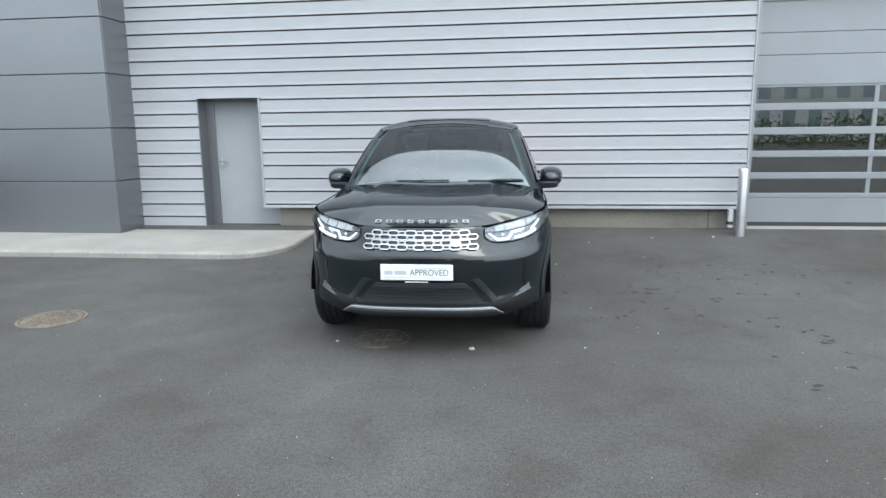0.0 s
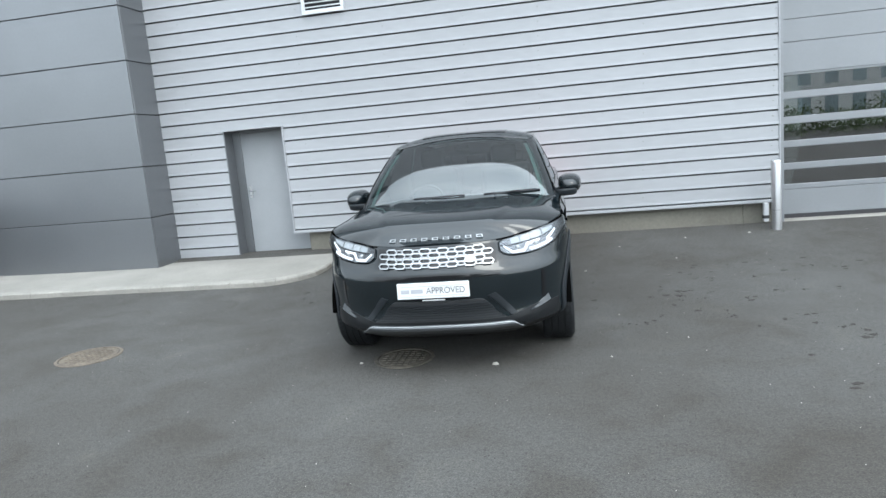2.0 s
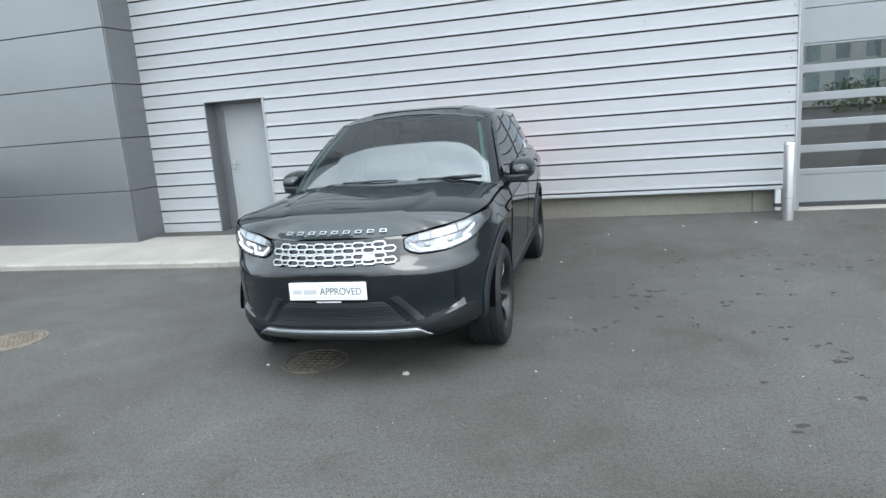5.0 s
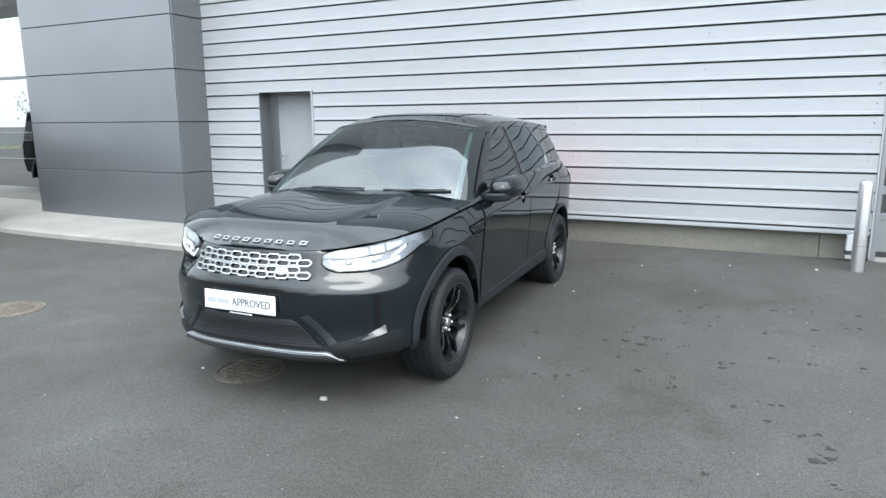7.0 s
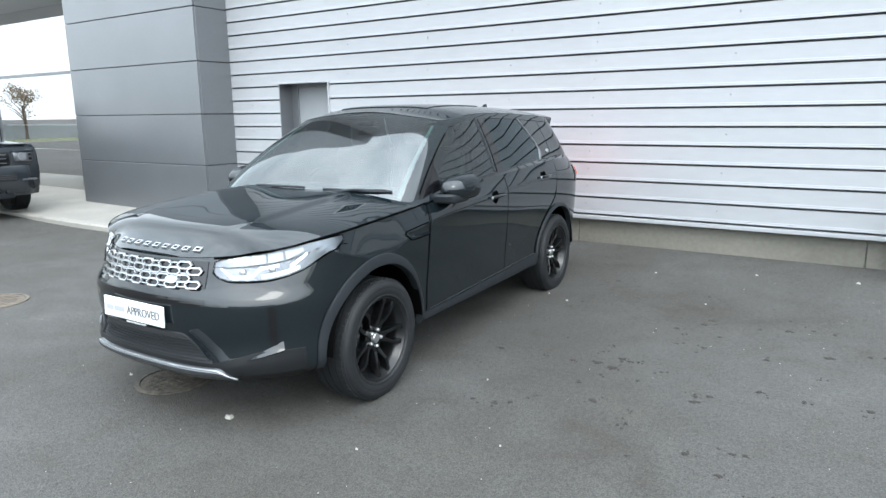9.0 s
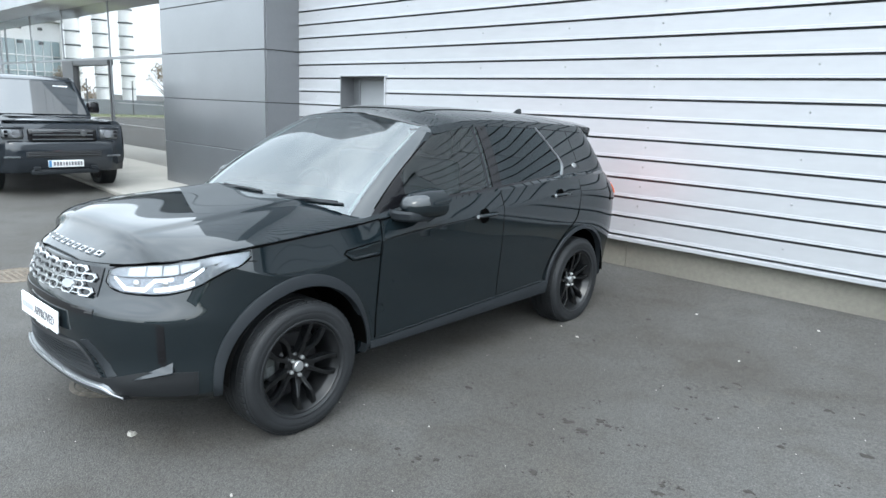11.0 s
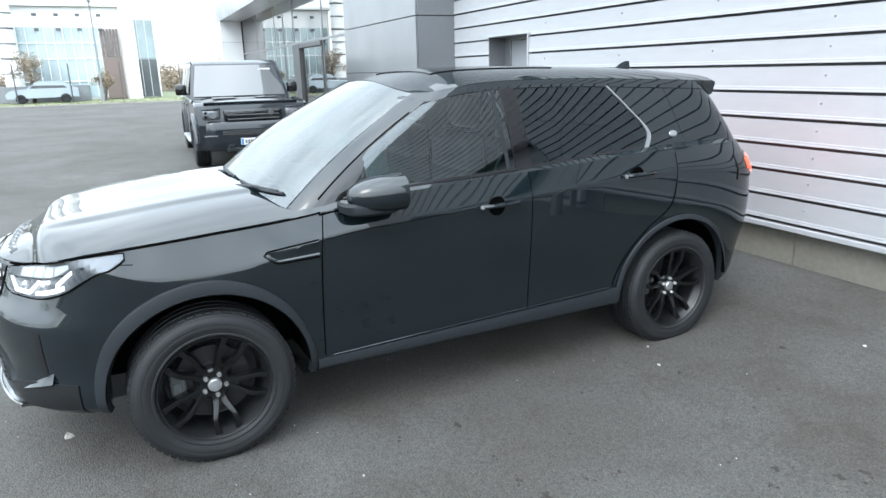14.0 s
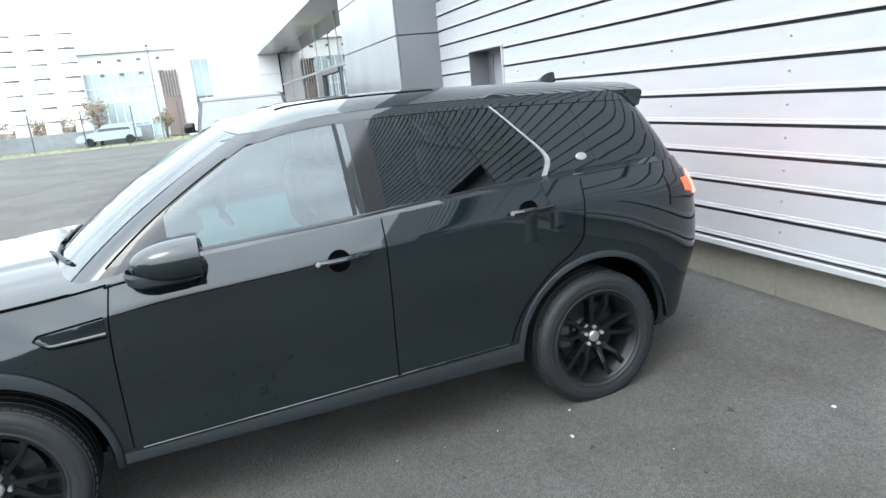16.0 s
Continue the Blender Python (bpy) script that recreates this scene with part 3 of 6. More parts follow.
tagged(part("floor_showroom", box(-25.9, BX0, SHOW_Y + 0.12, 20, 0.06, 0.13), mat("showroom_tiles", (0.42, 0.38, 0.32), 0.3, stain=0.1)), "pale tiled showroom floor", "floor", kind="structure")
bm = bmesh.new()
add_box(bm, -26.9, BX0, 20, 20.2, 0, 4.42)
add_box(bm, -26.9, -26.7, 12.0, 20, 0, 4.42)
tagged(part("wall_showroom", bm, mat("showroom_wall", (0.6, 0.6, 0.58), 0.8, stain=0.05)), "white inner walls of the showroom", "wall", kind="structure")
tagged(part("ceiling_showroom", box(-26.9, BX0, 12.0, 20.2, 3.9, 4.3), M_TRIM), "white showroom ceiling", "ceiling", kind="structure")


# ---- materials of the vehicles ----
M_PAINT = mat("black_car_paint", (0.0046, 0.0074, 0.0092), 0.5, coat=1.0, spec=0.0, grain=0.15, grain_scale=900)
M_PAINT.node_tree.nodes["Principled BSDF"].inputs["Coat IOR"].default_value = 1.54
# dark plastic; base raised a quarter to hold the veiling haze
M_PLASTIC = mat("grey_black_plastic", (0.0115, 0.0138, 0.0164), 0.5, grain=0.1, grain_scale=300, bump=0.0006, bump_scale=700, spec=0.22)
M_GLOSS = mat("gloss_black", (0.004, 0.004, 0.005), 0.08)
M_TYRE = mat("tyre_rubber", (0.0082, 0.0092, 0.0105), 0.62, spec=0.3, grain=0.15, grain_scale=60, stain=0.2, stain_scale=6, bump=0.0015, bump_scale=200)
M_RIM = mat("gloss_black_rim", (0.0035, 0.0038, 0.0043), 0.12, coat=0.0, spec=0.4, stain=0.2, stain_scale=9)
M_LIP = mat("lower_bumper_plastic", (0.009, 0.0098, 0.0108), 0.35, spec=0.2, grain=0.1, grain_scale=300)
M_BARREL = mat("rim_barrel", (0.007, 0.0075, 0.0082), 0.28, spec=0.35, stain=0.2, stain_scale=9)
M_CHROME = mat("bright_silver", (0.44, 0.45, 0.46), 0.28, metal=0.95)
M_SKID = mat("skid_silver", (0.13, 0.136, 0.142), 0.32, metal=0.9, stain=0.05, stain_scale=5)
M_SATIN = mat("satin_silver", (0.36, 0.37, 0.38), 0.38, metal=0.85, stain=0.06, stain_scale=6)
M_DISC = mat("brake_disc", (0.045, 0.045, 0.048), 0.4, metal=0.9, grain=0.1, grain_scale=90)
M_CALIPER = mat("caliper_grey", (0.06, 0.065, 0.066), 0.5, metal=0.4, grain=0.3, grain_scale=60)
M_SEAT = mat("dark_leather", (0.03, 0.03, 0.032), 0.55, grain=0.1, grain_scale=200, bump=0.0008, bump_scale=300)
M_HEADLINER = mat("grey_headliner", (0.42, 0.42, 0.40), 0.9, grain=0.05, grain_scale=300)
M_PALE_TRIM = mat("pale_pillar_trim", (0.55, 0.56, 0.54), 0.7, grain=0.05, grain_scale=200)
M_CAR_GLASS = glass_mat("car_windscreen", (0.42, 0.98, 0.92), 0.34, 2.15, (0.80, 0.825, 0.835))
M_SIDE_GLASS = glass_mat("car_side_glass", (0.48, 0.80, 0.77), 0.40, 1.9, (0.78, 0.82, 0.84))
M_PRIVACY = glass_mat("car_privacy_glass", (0.42, 0.56, 0.58), 0.10, 1.62, (0.74, 0.84, 0.89))
M_LENS = glass_mat("lamp_lens", (0.95, 0.97, 1.0), 0.92, 1.45)
M_LED = glow_mat("led_white", (0.92, 0.96, 1.0), 1.35)
M_LED_SOFT = glow_mat("led_soft", (0.82, 0.87, 0.92), 0.38)
M_SEAM = mat("panel_gap", (0.002, 0.002, 0.002), 0.9, spec=0.0)
M_BOWL = mat("lamp_bowl", (0.15, 0.157, 0.166), 0.3, metal=0.85, grain=0.3, grain_scale=60)
M_TAIL = glow_mat("tail_red", (1.0, 0.07, 0.05), 5.0)
M_INDICATOR = glow_mat("tail_amber", (1.0, 0.20, 0.07), 0.3)
M_PLATE = mat("plate_white", (0.55, 0.56, 0.56), 0.35, stain=0.03, stain_scale=8)
M_INK = mat("plate_ink", (0.10, 0.10, 0.11), 0.5)
M_INK_PALE = mat("plate_pale_ink", (0.30, 0.31, 0.33), 0.5)


def grid_mesh(bm, P, thick=0.0, centre=None):
    """P[i][j] points; with thick, a second skin set back along the normals and closed round the border."""
    P = np.array(P, float)
    ni, nj = P.shape[:2]
    V = [[bm.verts.new(P[i, j]) for j in range(nj)] for i in range(ni)]
    for i in range(ni - 1):
        for j in range(nj - 1):
            bm.faces.new((V[i][j], V[i + 1][j], V[i + 1][j + 1], V[i][j + 1]))
    if thick:
        du = np.gradient(P, axis=0)
        dv = np.gradient(P, axis=1)
        N = np.cross(du, dv)
        N /= np.linalg.norm(N, axis=2, keepdims=True) + 1e-9
        mid = P.reshape(-1, 3).mean(0)
        ref = mid - np.array(centre if centre is not None else (0, 1.5, 0.7))
        if (N.reshape(-1, 3) @ ref).mean() < 0:
            N = -N
        Q = P - N * thick
        border = [(i, 0) for i in range(ni)] + [(ni - 1, j) for j in range(1, nj)] + [(i, nj - 1) for i in range(ni - 2, -1, -1)] + [(0, j) for j in range(nj - 2, 0, -1)]
        W = {b: bm.verts.new(Q[b]) for b in border}
        for a, b in zip(border, border[1:] + border[:1]):
            bm.faces.new((V[a[0]][a[1]], V[b[0]][b[1]], W[b], W[a]))
    return bm


# ---- the body's plan and section ----
WB, HALF, FRONT, REAR = 2.741, 0.935, 0.90, 0.898


def _outline():
    pts = []
    for k in range(400):
        a = radians(90 * k / 400)
        pts.append((HALF * math.sin(a) ** (2 / 3), -FRONT * math.cos(a) ** (2 / 3)))
    for k in range(300):
        pts.append((HALF, WB * k / 300))
    for k in range(401):
        a = radians(90 * k / 400)
        pts.append((HALF * max(0.0, math.cos(a)) ** (2 / 4.0), WB + REAR * math.sin(a) ** (2 / 4.0)))
    p = np.array(pts)
    arc = np.r_[0, np.cumsum(np.linalg.norm(np.diff(p, axis=0), axis=1))]
    s = np.linspace(0, arc[-1], 1200)
    p = np.stack([np.interp(s, arc, p[:, 0]), np.interp(s, arc, p[:, 1])], 1)
    d = np.gradient(p, axis=0)
    d /= np.linalg.norm(d, axis=1, keepdims=True)
    return p, np.stack([d[:, 1], -d[:, 0]], 1)


OUT, OUT_N = _outline()
OUT_N[0], OUT_N[-1] = (0, -1), (0, 1)
low_in = curve([(0.26, 0.17), (0.30, 0.09), (0.33, 0.045), (0.40, 0.028), (0.55, 0.022), (0.70, 0.010), (0.88, 0.0), (1.3, 0.0)])
crease_z = curve([(-0.9, 1.08), (-0.45, 0.97), (-0.2, 0.885), (0.0, 0.86), (0.2, 0.88), (0.34, 0.92), (0.5, 0.965), (0.7, 0.993), (1.0, 1.010), (1.25, 1.022), (1.5, 1.040), (2.2, 1.076), (2.7, 1.075), (3.2, 1.045), (3.7, 1.02)])


def side_in(z, y):
    """Inset of the flank: tucked under the sill, upright to the shoulder crease, leaning in above it."""
    d = z - crease_z(y)
    slope = 0.29 + 0.11 * smooth01((y - 0.15) / 0.4) - 0.12 * smooth01((y - 1.45) / 0.7) + 0.34 * smooth01((y - 2.45) / 0.85)
    soft = 0.010 + 0.05 * smooth01((y - 2.3) / 0.6)
    lean = 0.0 if d <= 0 else (slope * d * d / (2 * soft) if d < soft else slope * (d - soft / 2))
    return low_in(z) + lean


front_in = curve([(0.26, 0.15), (0.30, 0.075), (0.345, 0.035), (0.45, 0.03), (0.56, 0.0), (0.70, -0.004), (0.745, 0.0), (0.79, 0.022), (0.86, 0.047), (0.92, 0.066), (1.0, 0.112), (1.1, 0.15)])
rear_in = curve([(0.28, 0.40), (0.36, 0.24), (0.44, 0.16), (0.59, 0.05), (0.70, 0.0), (0.92, 0.0), (1.0, 0.02), (1.1, 0.06), (1.24, 0.14)])
corner_in = curve([(0.26, 0.03), (0.45, 0.0), (0.7, 0.0), (0.8, 0.012), (0.9, 0.045), (1.0, 0.075), (1.1, 0.08)])
top_edge = curve([(-0.9, 0.928), (-0.8, 0.938), (-0.6, 0.975), (-0.4, 1.02), (0.0, 1.046), (0.35, 1.07), (0.56, 1.095), (0.75, 1.13), (1.0, 1.145), (1.6, 1.175), (2.4, 1.215), (3.0, 1.225), (3.7, 1.2)])
bonnet_mid = curve([(-0.9, 0.928), (-0.87, 0.960), (-0.83, 0.990), (-0.79, 1.012), (-0.75, 1.031), (-0.70, 1.047), (-0.6, 1.066), (-0.5, 1.082), (-0.2, 1.119), (0.1, 1.146), (0.35, 1.16), (0.6, 1.165)])


def body_at(k, z, off=0.0):
    """A point of the shell at outline place k and height z, on the +x side."""
    i = min(int(k), len(OUT) - 2)
    f = k - i
    p, n = OUT[i] * (1 - f) + OUT[i + 1] * f, OUT_N[i] * (1 - f) + OUT_N[i + 1] * f
    sweep = 0.055 * (0.62 * smooth01((z - 0.34) / 0.2) + 0.38 * smooth01((z - 0.69) / 0.10)) * (p[0] / 0.45) ** 2 * n[1] ** 2 if n[1] < 0 else 0.0
    d = sweep + corner_in(z) * (2 * n[0] * n[1]) ** 2 * (1 if n[1] < 0 else 0.0) + n[0] ** 2 * side_in(z, p[1]) + (n[1] ** 2) * (front_in(z) if n[1] < 0 else rear_in(z)) - off
    return (max(0.0, p[0] - n[0] * d), p[1] - n[1] * d, z)


def k_of_y(y):
    return float(np.interp(y, OUT[:, 1], np.arange(len(OUT))))


def k_of_x(x):
    """Front half: the outline place at this half width."""
    return float(np.interp(x, OUT[:500, 0], np.arange(500)))


def body_y(y, z, off=0.0):
    return body_at(k_of_y(y), z, off)


def nose(x, z, off=0.0):
    q = body_at(k_of_x(abs(x)), z, off)
    return (math.copysign(q[0], x) if x else 0.0, q[1], q[2])


def bonnet_z(a, y, xe):
    """Height at the fraction a of the half width: a crowned middle with a raised line each side."""
    e, c = top_edge(y), bonnet_mid(y)
    z = e + (c - e) * (1 - abs(a) ** 4.5)
    fade = smooth01((y + 0.72) / 0.3)
    return z + fade * (0.011 * smooth01((0.60 - abs(a)) / 0.085) - 0.004) - 0.004 * fade * math.exp(-((a / 0.3) ** 2))


def shell_mesh():
    """The closed lower body, with the wheel wells cut out."""
    bm = bmesh.new()
    ks = np.r_[np.linspace(0, 330, 64), np.linspace(340, 860, 70), np.linspace(868, 1199, 48)]
    zs = [0.26, 0.28, 0.31, 0.345, 0.38, 0.42, 0.47, 0.52, 0.57, 0.63, 0.67, 0.695, 0.715, 0.735, 0.755, 0.775, 0.80, 0.84, 0.88]
    rows = []
    for k in ks:
        y0 = OUT[min(int(k), 1199)][1]
        zt = top_edge(y0)
        col = [(0.0, body_at(k, 0.26)[1], 0.26)]
        for z in zs:
            col.append(body_at(k, z))
        zc = min(max(crease_z(y0), 0.90), zt - 0.03)
        for z in (lerp(0.88, zc, 0.5), zc, zc + 0.006, zc + 0.012, lerp(zc + 0.012, zt, 0.33), lerp(zc + 0.012, zt, 0.66), zt):
            col.append(body_at(k, z))
        xe, ye = col[-1][0], col[-1][1]
        for a in (0.985, 0.96, 0.92, 0.86, 0.78, 0.7, 0.62, 0.58, 0.54, 0.45, 0.3, 0.15, 0.0):
            if y0 < 0.5:
                z = bonnet_z(a, y0, xe) - 0.012
            else:
                z = zt - 0.012
            col.append((a * xe, ye, z))
        rows.append(col)
    R = np.array(rows)
    ni, nj = R.shape[:2]
    for sx in (1, -1):
        V = [[bm.verts.new((sx * R[i, j, 0], R[i, j, 1], R[i, j, 2])) for j in range(nj)] for i in range(ni)]
        for i in range(ni - 1):
            for j in range(nj - 1):
                q = [V[i][j], V[i + 1][j], V[i + 1][j + 1], V[i][j + 1]]
                bm.faces.new(q if sx > 0 else q[::-1])
    bmesh.ops.remove_doubles(bm, verts=bm.verts, dist=0.0004)
    bmesh.ops.dissolve_degenerate(bm, dist=0.0003, edges=bm.edges)
    body = new("shell", mesh_of("shell", bm, M_PAINT))
    cut = bmesh.new()
    for y in (0.0, WB):
        for x0, x1 in ((0.58, 1.2), (-1.2, -0.58)):
            add_lathe(cut, [(0.44, x0), (0.44, x1)], 72, "x", (0, y, 0.372))
    cutter = new("cutter", mesh_of("cutter", cut, M_PLASTIC))
    mod = body.modifiers.new("wells", "BOOLEAN")
    mod.operation, mod.object, mod.solver = "DIFFERENCE", cutter, "EXACT"
    bpy.context.view_layer.update()
    dg = bpy.context.evaluated_depsgraph_get()
    me = bpy.data.meshes.new_from_object(body.evaluated_get(dg))
    for o in (body, cutter):
        old = o.data
        bpy.data.objects.remove(o)
        bpy.data.meshes.remove(old)
    while len(me.materials) > 1:
        me.materials.pop()
    me.polygons.foreach_set("use_smooth", [True] * len(me.polygons))
    me.polygons.foreach_set("material_index", [0] * len(me.polygons))
    me.set_sharp_from_angle(angle=radians(24))
    me.name = "body_shell"
    return me


# ---- the cabin's surface ----
CF, CN, RB, RN = 0.40, 2.9, 0.40, 3.8


def cab_front(z):
    return 0.31 + (z - 1.16) * 1.15 + (0.95 * (z - 1.16) ** 2 if z > 1.16 else 0.0)


def cab_rear(z):
    return 3.52 - 0.46 * (z - 1.15) - 0.2 * (z - 1.15) ** 2


def cab_half(z, y=1.5):
    t = z - 1.15
    return (0.885 - 0.27 * t - 0.32 * t * t) * (1 - 0.07 * smooth01((y - 1.9) / 1.5)) * (1 - 0.03 * smooth01((1.6 - y) / 0.9))


def cab_side(y, z, off=0.0):
    """x at the side for a place along the car."""
    w = cab_half(z, y)
    a, b = cab_front(z) + CF, cab_rear(z) - RB
    if y < a:
        x = w * max(0.0, 1 - min(1.0, (a - y) / CF) ** CN) ** (1 / CN)
    elif y > b:
        x = w * max(0.0, 1 - min(1.0, (y - b) / RB) ** RN) ** (1 / RN)
    else:
        x = w
    return (x + off, y, z + 0.35 * off)


def cab_nose(x, z):
    w = cab_half(z, 1.0)
    return (x, cab_front(z) + CF - CF * max(0.0, 1 - min(1.0, abs(x) / w) ** CN) ** (1 / CN), z)


def cab_tail(x, z):
    w = cab_half(z, 3.3)
    return (x, cab_rear(z) - RB + RB * max(0.0, 1 - min(1.0, abs(x) / w) ** RN) ** (1 / RN), z)


def win_low(y):
    return top_edge(y) + 0.012


win_top = curve([(1.15, 1.535), (1.3, 1.572), (1.5, 1.592), (1.8, 1.60), (2.2, 1.592), (2.6, 1.575), (3.2, 1.545), (3.5, 1.52)])
rail_top = curve([(1.05, 1.57), (1.2, 1.592), (1.3, 1.607), (1.5, 1.628), (1.8, 1.637), (2.2, 1.632), (2.6, 1.618), (3.2, 1.592), (3.5, 1.575)])
roof_mid = curve([(1.0, 1.635), (1.1, 1.655), (1.2, 1.677), (1.35, 1.695), (1.6, 1.708), (1.9, 1.709), (2.3, 1.702), (2.8, 1.683), (3.2, 1.652), (3.45, 1.63)])


def pillar_y(z):
    return cab_front(z) + 0.245


quarter_y = curve([(1.20, 2.49), (1.24, 2.53), (1.32, 2.56), (1.46, 2.44), (1.60, 2.31)])


def side_patch(bm, left, right, n=24, m=12, off=0.0, thick=0.006, low=win_low, high=win_top, sx=1):
    P = []
    for i in range(n + 1):
        col = []
        for j in range(m + 1):
            z0 = lerp(1.16, 1.59, j / m)
            y = lerp(left(z0), right(z0), i / n)
            z = lerp(low(y), high(y), j / m)
            for _ in range(4):
                y = lerp(left(z), right(z), i / n)
                z = lerp(low(y), high(y), j / m)
            q = cab_side(y, z, off)
            col.append((sx * q[0], q[1], q[2]))
        P.append(col)
    return grid_mesh(bm, P, thick)


def body_patch(bm, left, right, low, high, n=24, m=16, off=0.004, thick=0.012, sx=1):
    """A panel of the lower body between two upright edges and two long ones."""
    P = []
    for i in range(n + 1):
        col = []
        for j in range(m + 1):
            zz = lerp(0.4, 1.18, j / m)
            y = lerp(left(zz), right(zz), i / n)
            z = lerp(low(y), high(y), j / m)
            q = body_y(y, z, off)
            col.append((sx * q[0], q[1], q[2]))
        P.append(col)
    return grid_mesh(bm, P, thick)


def nose_patch(bm, xs, low, high, m=8, off=0.004, thick=0.02):
    """A panel of the nose: low and high give its heights at each x."""
    P = []
    for x in xs:
        P.append([nose(x, lerp(low(x), high(x), j / m), off) for j in range(m + 1)])
    return grid_mesh(bm, P, thick)


def band(bm, k0, k1, low, high, n=30, m=6, off=0.004, thick=0.02, sx=1):
    """A strip of the shell from outline place k0 to k1."""
    P = []
    for i in range(n + 1):
        t = i / n
        k = lerp(k0, k1, t)
        col = []
        for j in range(m + 1):
            q = body_at(k, lerp(low(t), high(t), j / m), off)
            col.append((sx * q[0], q[1], q[2]))
        P.append(col)
    return grid_mesh(bm, P, thick)


def span(a, b, n):
    return [a + (b - a) * i / n for i in range(n + 1)]


# ---- wheel, built round its own centre with the outer face to +x ----
def build_wheel(parent, x, y, z, turn, spin):
    """Five split spokes, the first pair at the angle spin; tyre, disc and caliper behind."""
    R = 0.360
    rim = [(0.0, -0.05), (0.10, -0.05), (0.19, -0.075), (0.209, -0.07), (0.213, 0.045), (0.222, 0.072), (0.233, 0.088), (0.237, 0.101), (0.241, 0.107), (0.246, 0.108), (0.249, 0.102), (0.249, -0.115), (0.0, -0.11)]
    wheel = part("wheel", add_lathe(bmesh.new(), rim, 72, "x"), M_BARREL, parent, "black alloy wheel rim with five split spokes", 35)
    wheel.matrix_basis = Matrix.Translation((x, y, z)) @ Matrix.Rotation(turn, 4, "Z")
    bm = bmesh.new()
    add_lathe(bm, [(0.246, -0.108), (0.275, -0.122), (0.335, -0.12), (0.351, -0.105), (R, -0.08), (R, -0.055), (R - 0.006, -0.053), (R - 0.006, -0.047), (R, -0.045), (R, -0.003), (R - 0.006, -0.002), (R - 0.006, 0.004), (R, 0.005), (R, 0.047), (R - 0.006, 0.049), (R - 0.006, 0.055), (R, 0.057), (R - 0.002, 0.085), (0.348, 0.107), (0.343, 0.109), (0.338, 0.116), (0.326, 0.1235), (0.306, 0.1265), (0.303, 0.1255), (0.300, 0.1265), (0.284, 0.1245), (0.268, 0.119), (0.263, 0.121), (0.257, 0.120), (0.250, 0.111), (0.246, 0.100)], 96, "x", cap=False)
    part("tyre", bm, M_TYRE, wheel, "worn black rubber tyre", 30)
    # shoulder blocks of the tread
    bm = bmesh.new()
    for k in range(60):
        m = Matrix.Rotation(2 * math.pi * k / 60, 4, "X")
        for s_ in (1, -1):
            add_box(bm, s_ * 0.062, s_ * 0.098, -0.013, 0.013, R - 0.012, R - 0.0005, m=m @ Matrix.Rotation(0.06 * s_, 4, "Z"))
    tagged(part("tread", bm, M_TYRE, wheel), kind="stuff")
    # each spoke: two deep arms that part from a common root
    for k in range(5):
        bm = bmesh.new()
        a = spin + 2 * math.pi * k / 5
        for s_ in (-1, 1):
            P = []
            for i in range(15):
                t = i / 14
                r = lerp(0.040, 0.236, t)
                off = lerp(0.016, 0.046, smooth01((t - 0.12) / 0.6))
                c = Vector((0, r * math.cos(a) - s_ * off * math.sin(a), r * math.sin(a) + s_ * off * math.cos(a)))
                dx = Vector((0, -math.sin(a), math.cos(a)))
                w = lerp(0.0165, 0.0125, smooth01(t / 0.6)) + 0.006 * smooth01((t - 0.8) / 0.2)
                xx = 0.054 + 0.034 * smooth01(t / 0.75) + 0.004 * t
                prof = ((-1.0, -0.050), (-1.0, -0.006), (-0.82, 0.0), (0.72 * s_ * -0.2, 0.0015), (0.82, 0.0), (1.0, -0.006), (1.0, -0.050))
                P.append([tuple(c + dx * (w * q) + Vector((xx + h, 0, 0))) for q, h in prof])
            grid_mesh(bm, P)
        # web between the arms near the root
        P = []
        for i in range(5):
            r = lerp(0.04, 0.105, i / 4)
            off = lerp(0.016, 0.030, i / 4)
            P.append([(0.048 + 0.012 * i / 4, r * math.cos(a) - q * off * math.sin(a), r * math.sin(a) + q * off * math.cos(a)) for q in (-1, 0, 1)])
        grid_mesh(bm, P)
        part("spoke", bm, M_RIM, wheel, smooth=40)
    bm = bmesh.new()
    add_lathe(bm, [(0.078, 0.0), (0.074, 0.044), (0.064, 0.053), (0.036, 0.055), (0.034, 0.050), (0.0, 0.050)], 40, "x")
    part("hub", bm, M_RIM, wheel, smooth=35)
    bm = bmesh.new()
    add_lathe(bm, [(0.031, 0.045), (0.030, 0.066), (0.026, 0.071), (0.0, 0.073)], 32, "x")
    part("hub_cap", bm, M_SATIN, wheel, "silver centre cap", 35)
    for k in range(5):
        a = spin + 2 * math.pi * k / 5
        bm = bmesh.new()
        add_lathe(bm, [(0.0115, 0.045), (0.011, 0.068), (0.0075, 0.074), (0.0, 0.074)], 6, "x", (0, 0.050 * math.cos(a), 0.050 * math.sin(a)))
        part("wheel_nut", bm, M_SATIN, wheel)
    bm = bmesh.new()
    add_lathe(bm, [(0.07, -0.03), (0.165, -0.03), (0.165, -0.012), (0.09, -0.012), (0.07, 0.01)], 48, "x")
    part("brake_disc", bm, M_DISC, wheel, smooth=30)
    bm = bmesh.new()
    add_box(bm, -0.04, 0.022, -0.185, -0.115, -0.045, 0.075, 0.012, 2)
    add_box(bm, 0.022, 0.028, -0.175, -0.135, -0.03, 0.03, 0.003)
    part("brake_caliper", bm, M_CALIPER, wheel, "grey brake caliper")
    return wheel


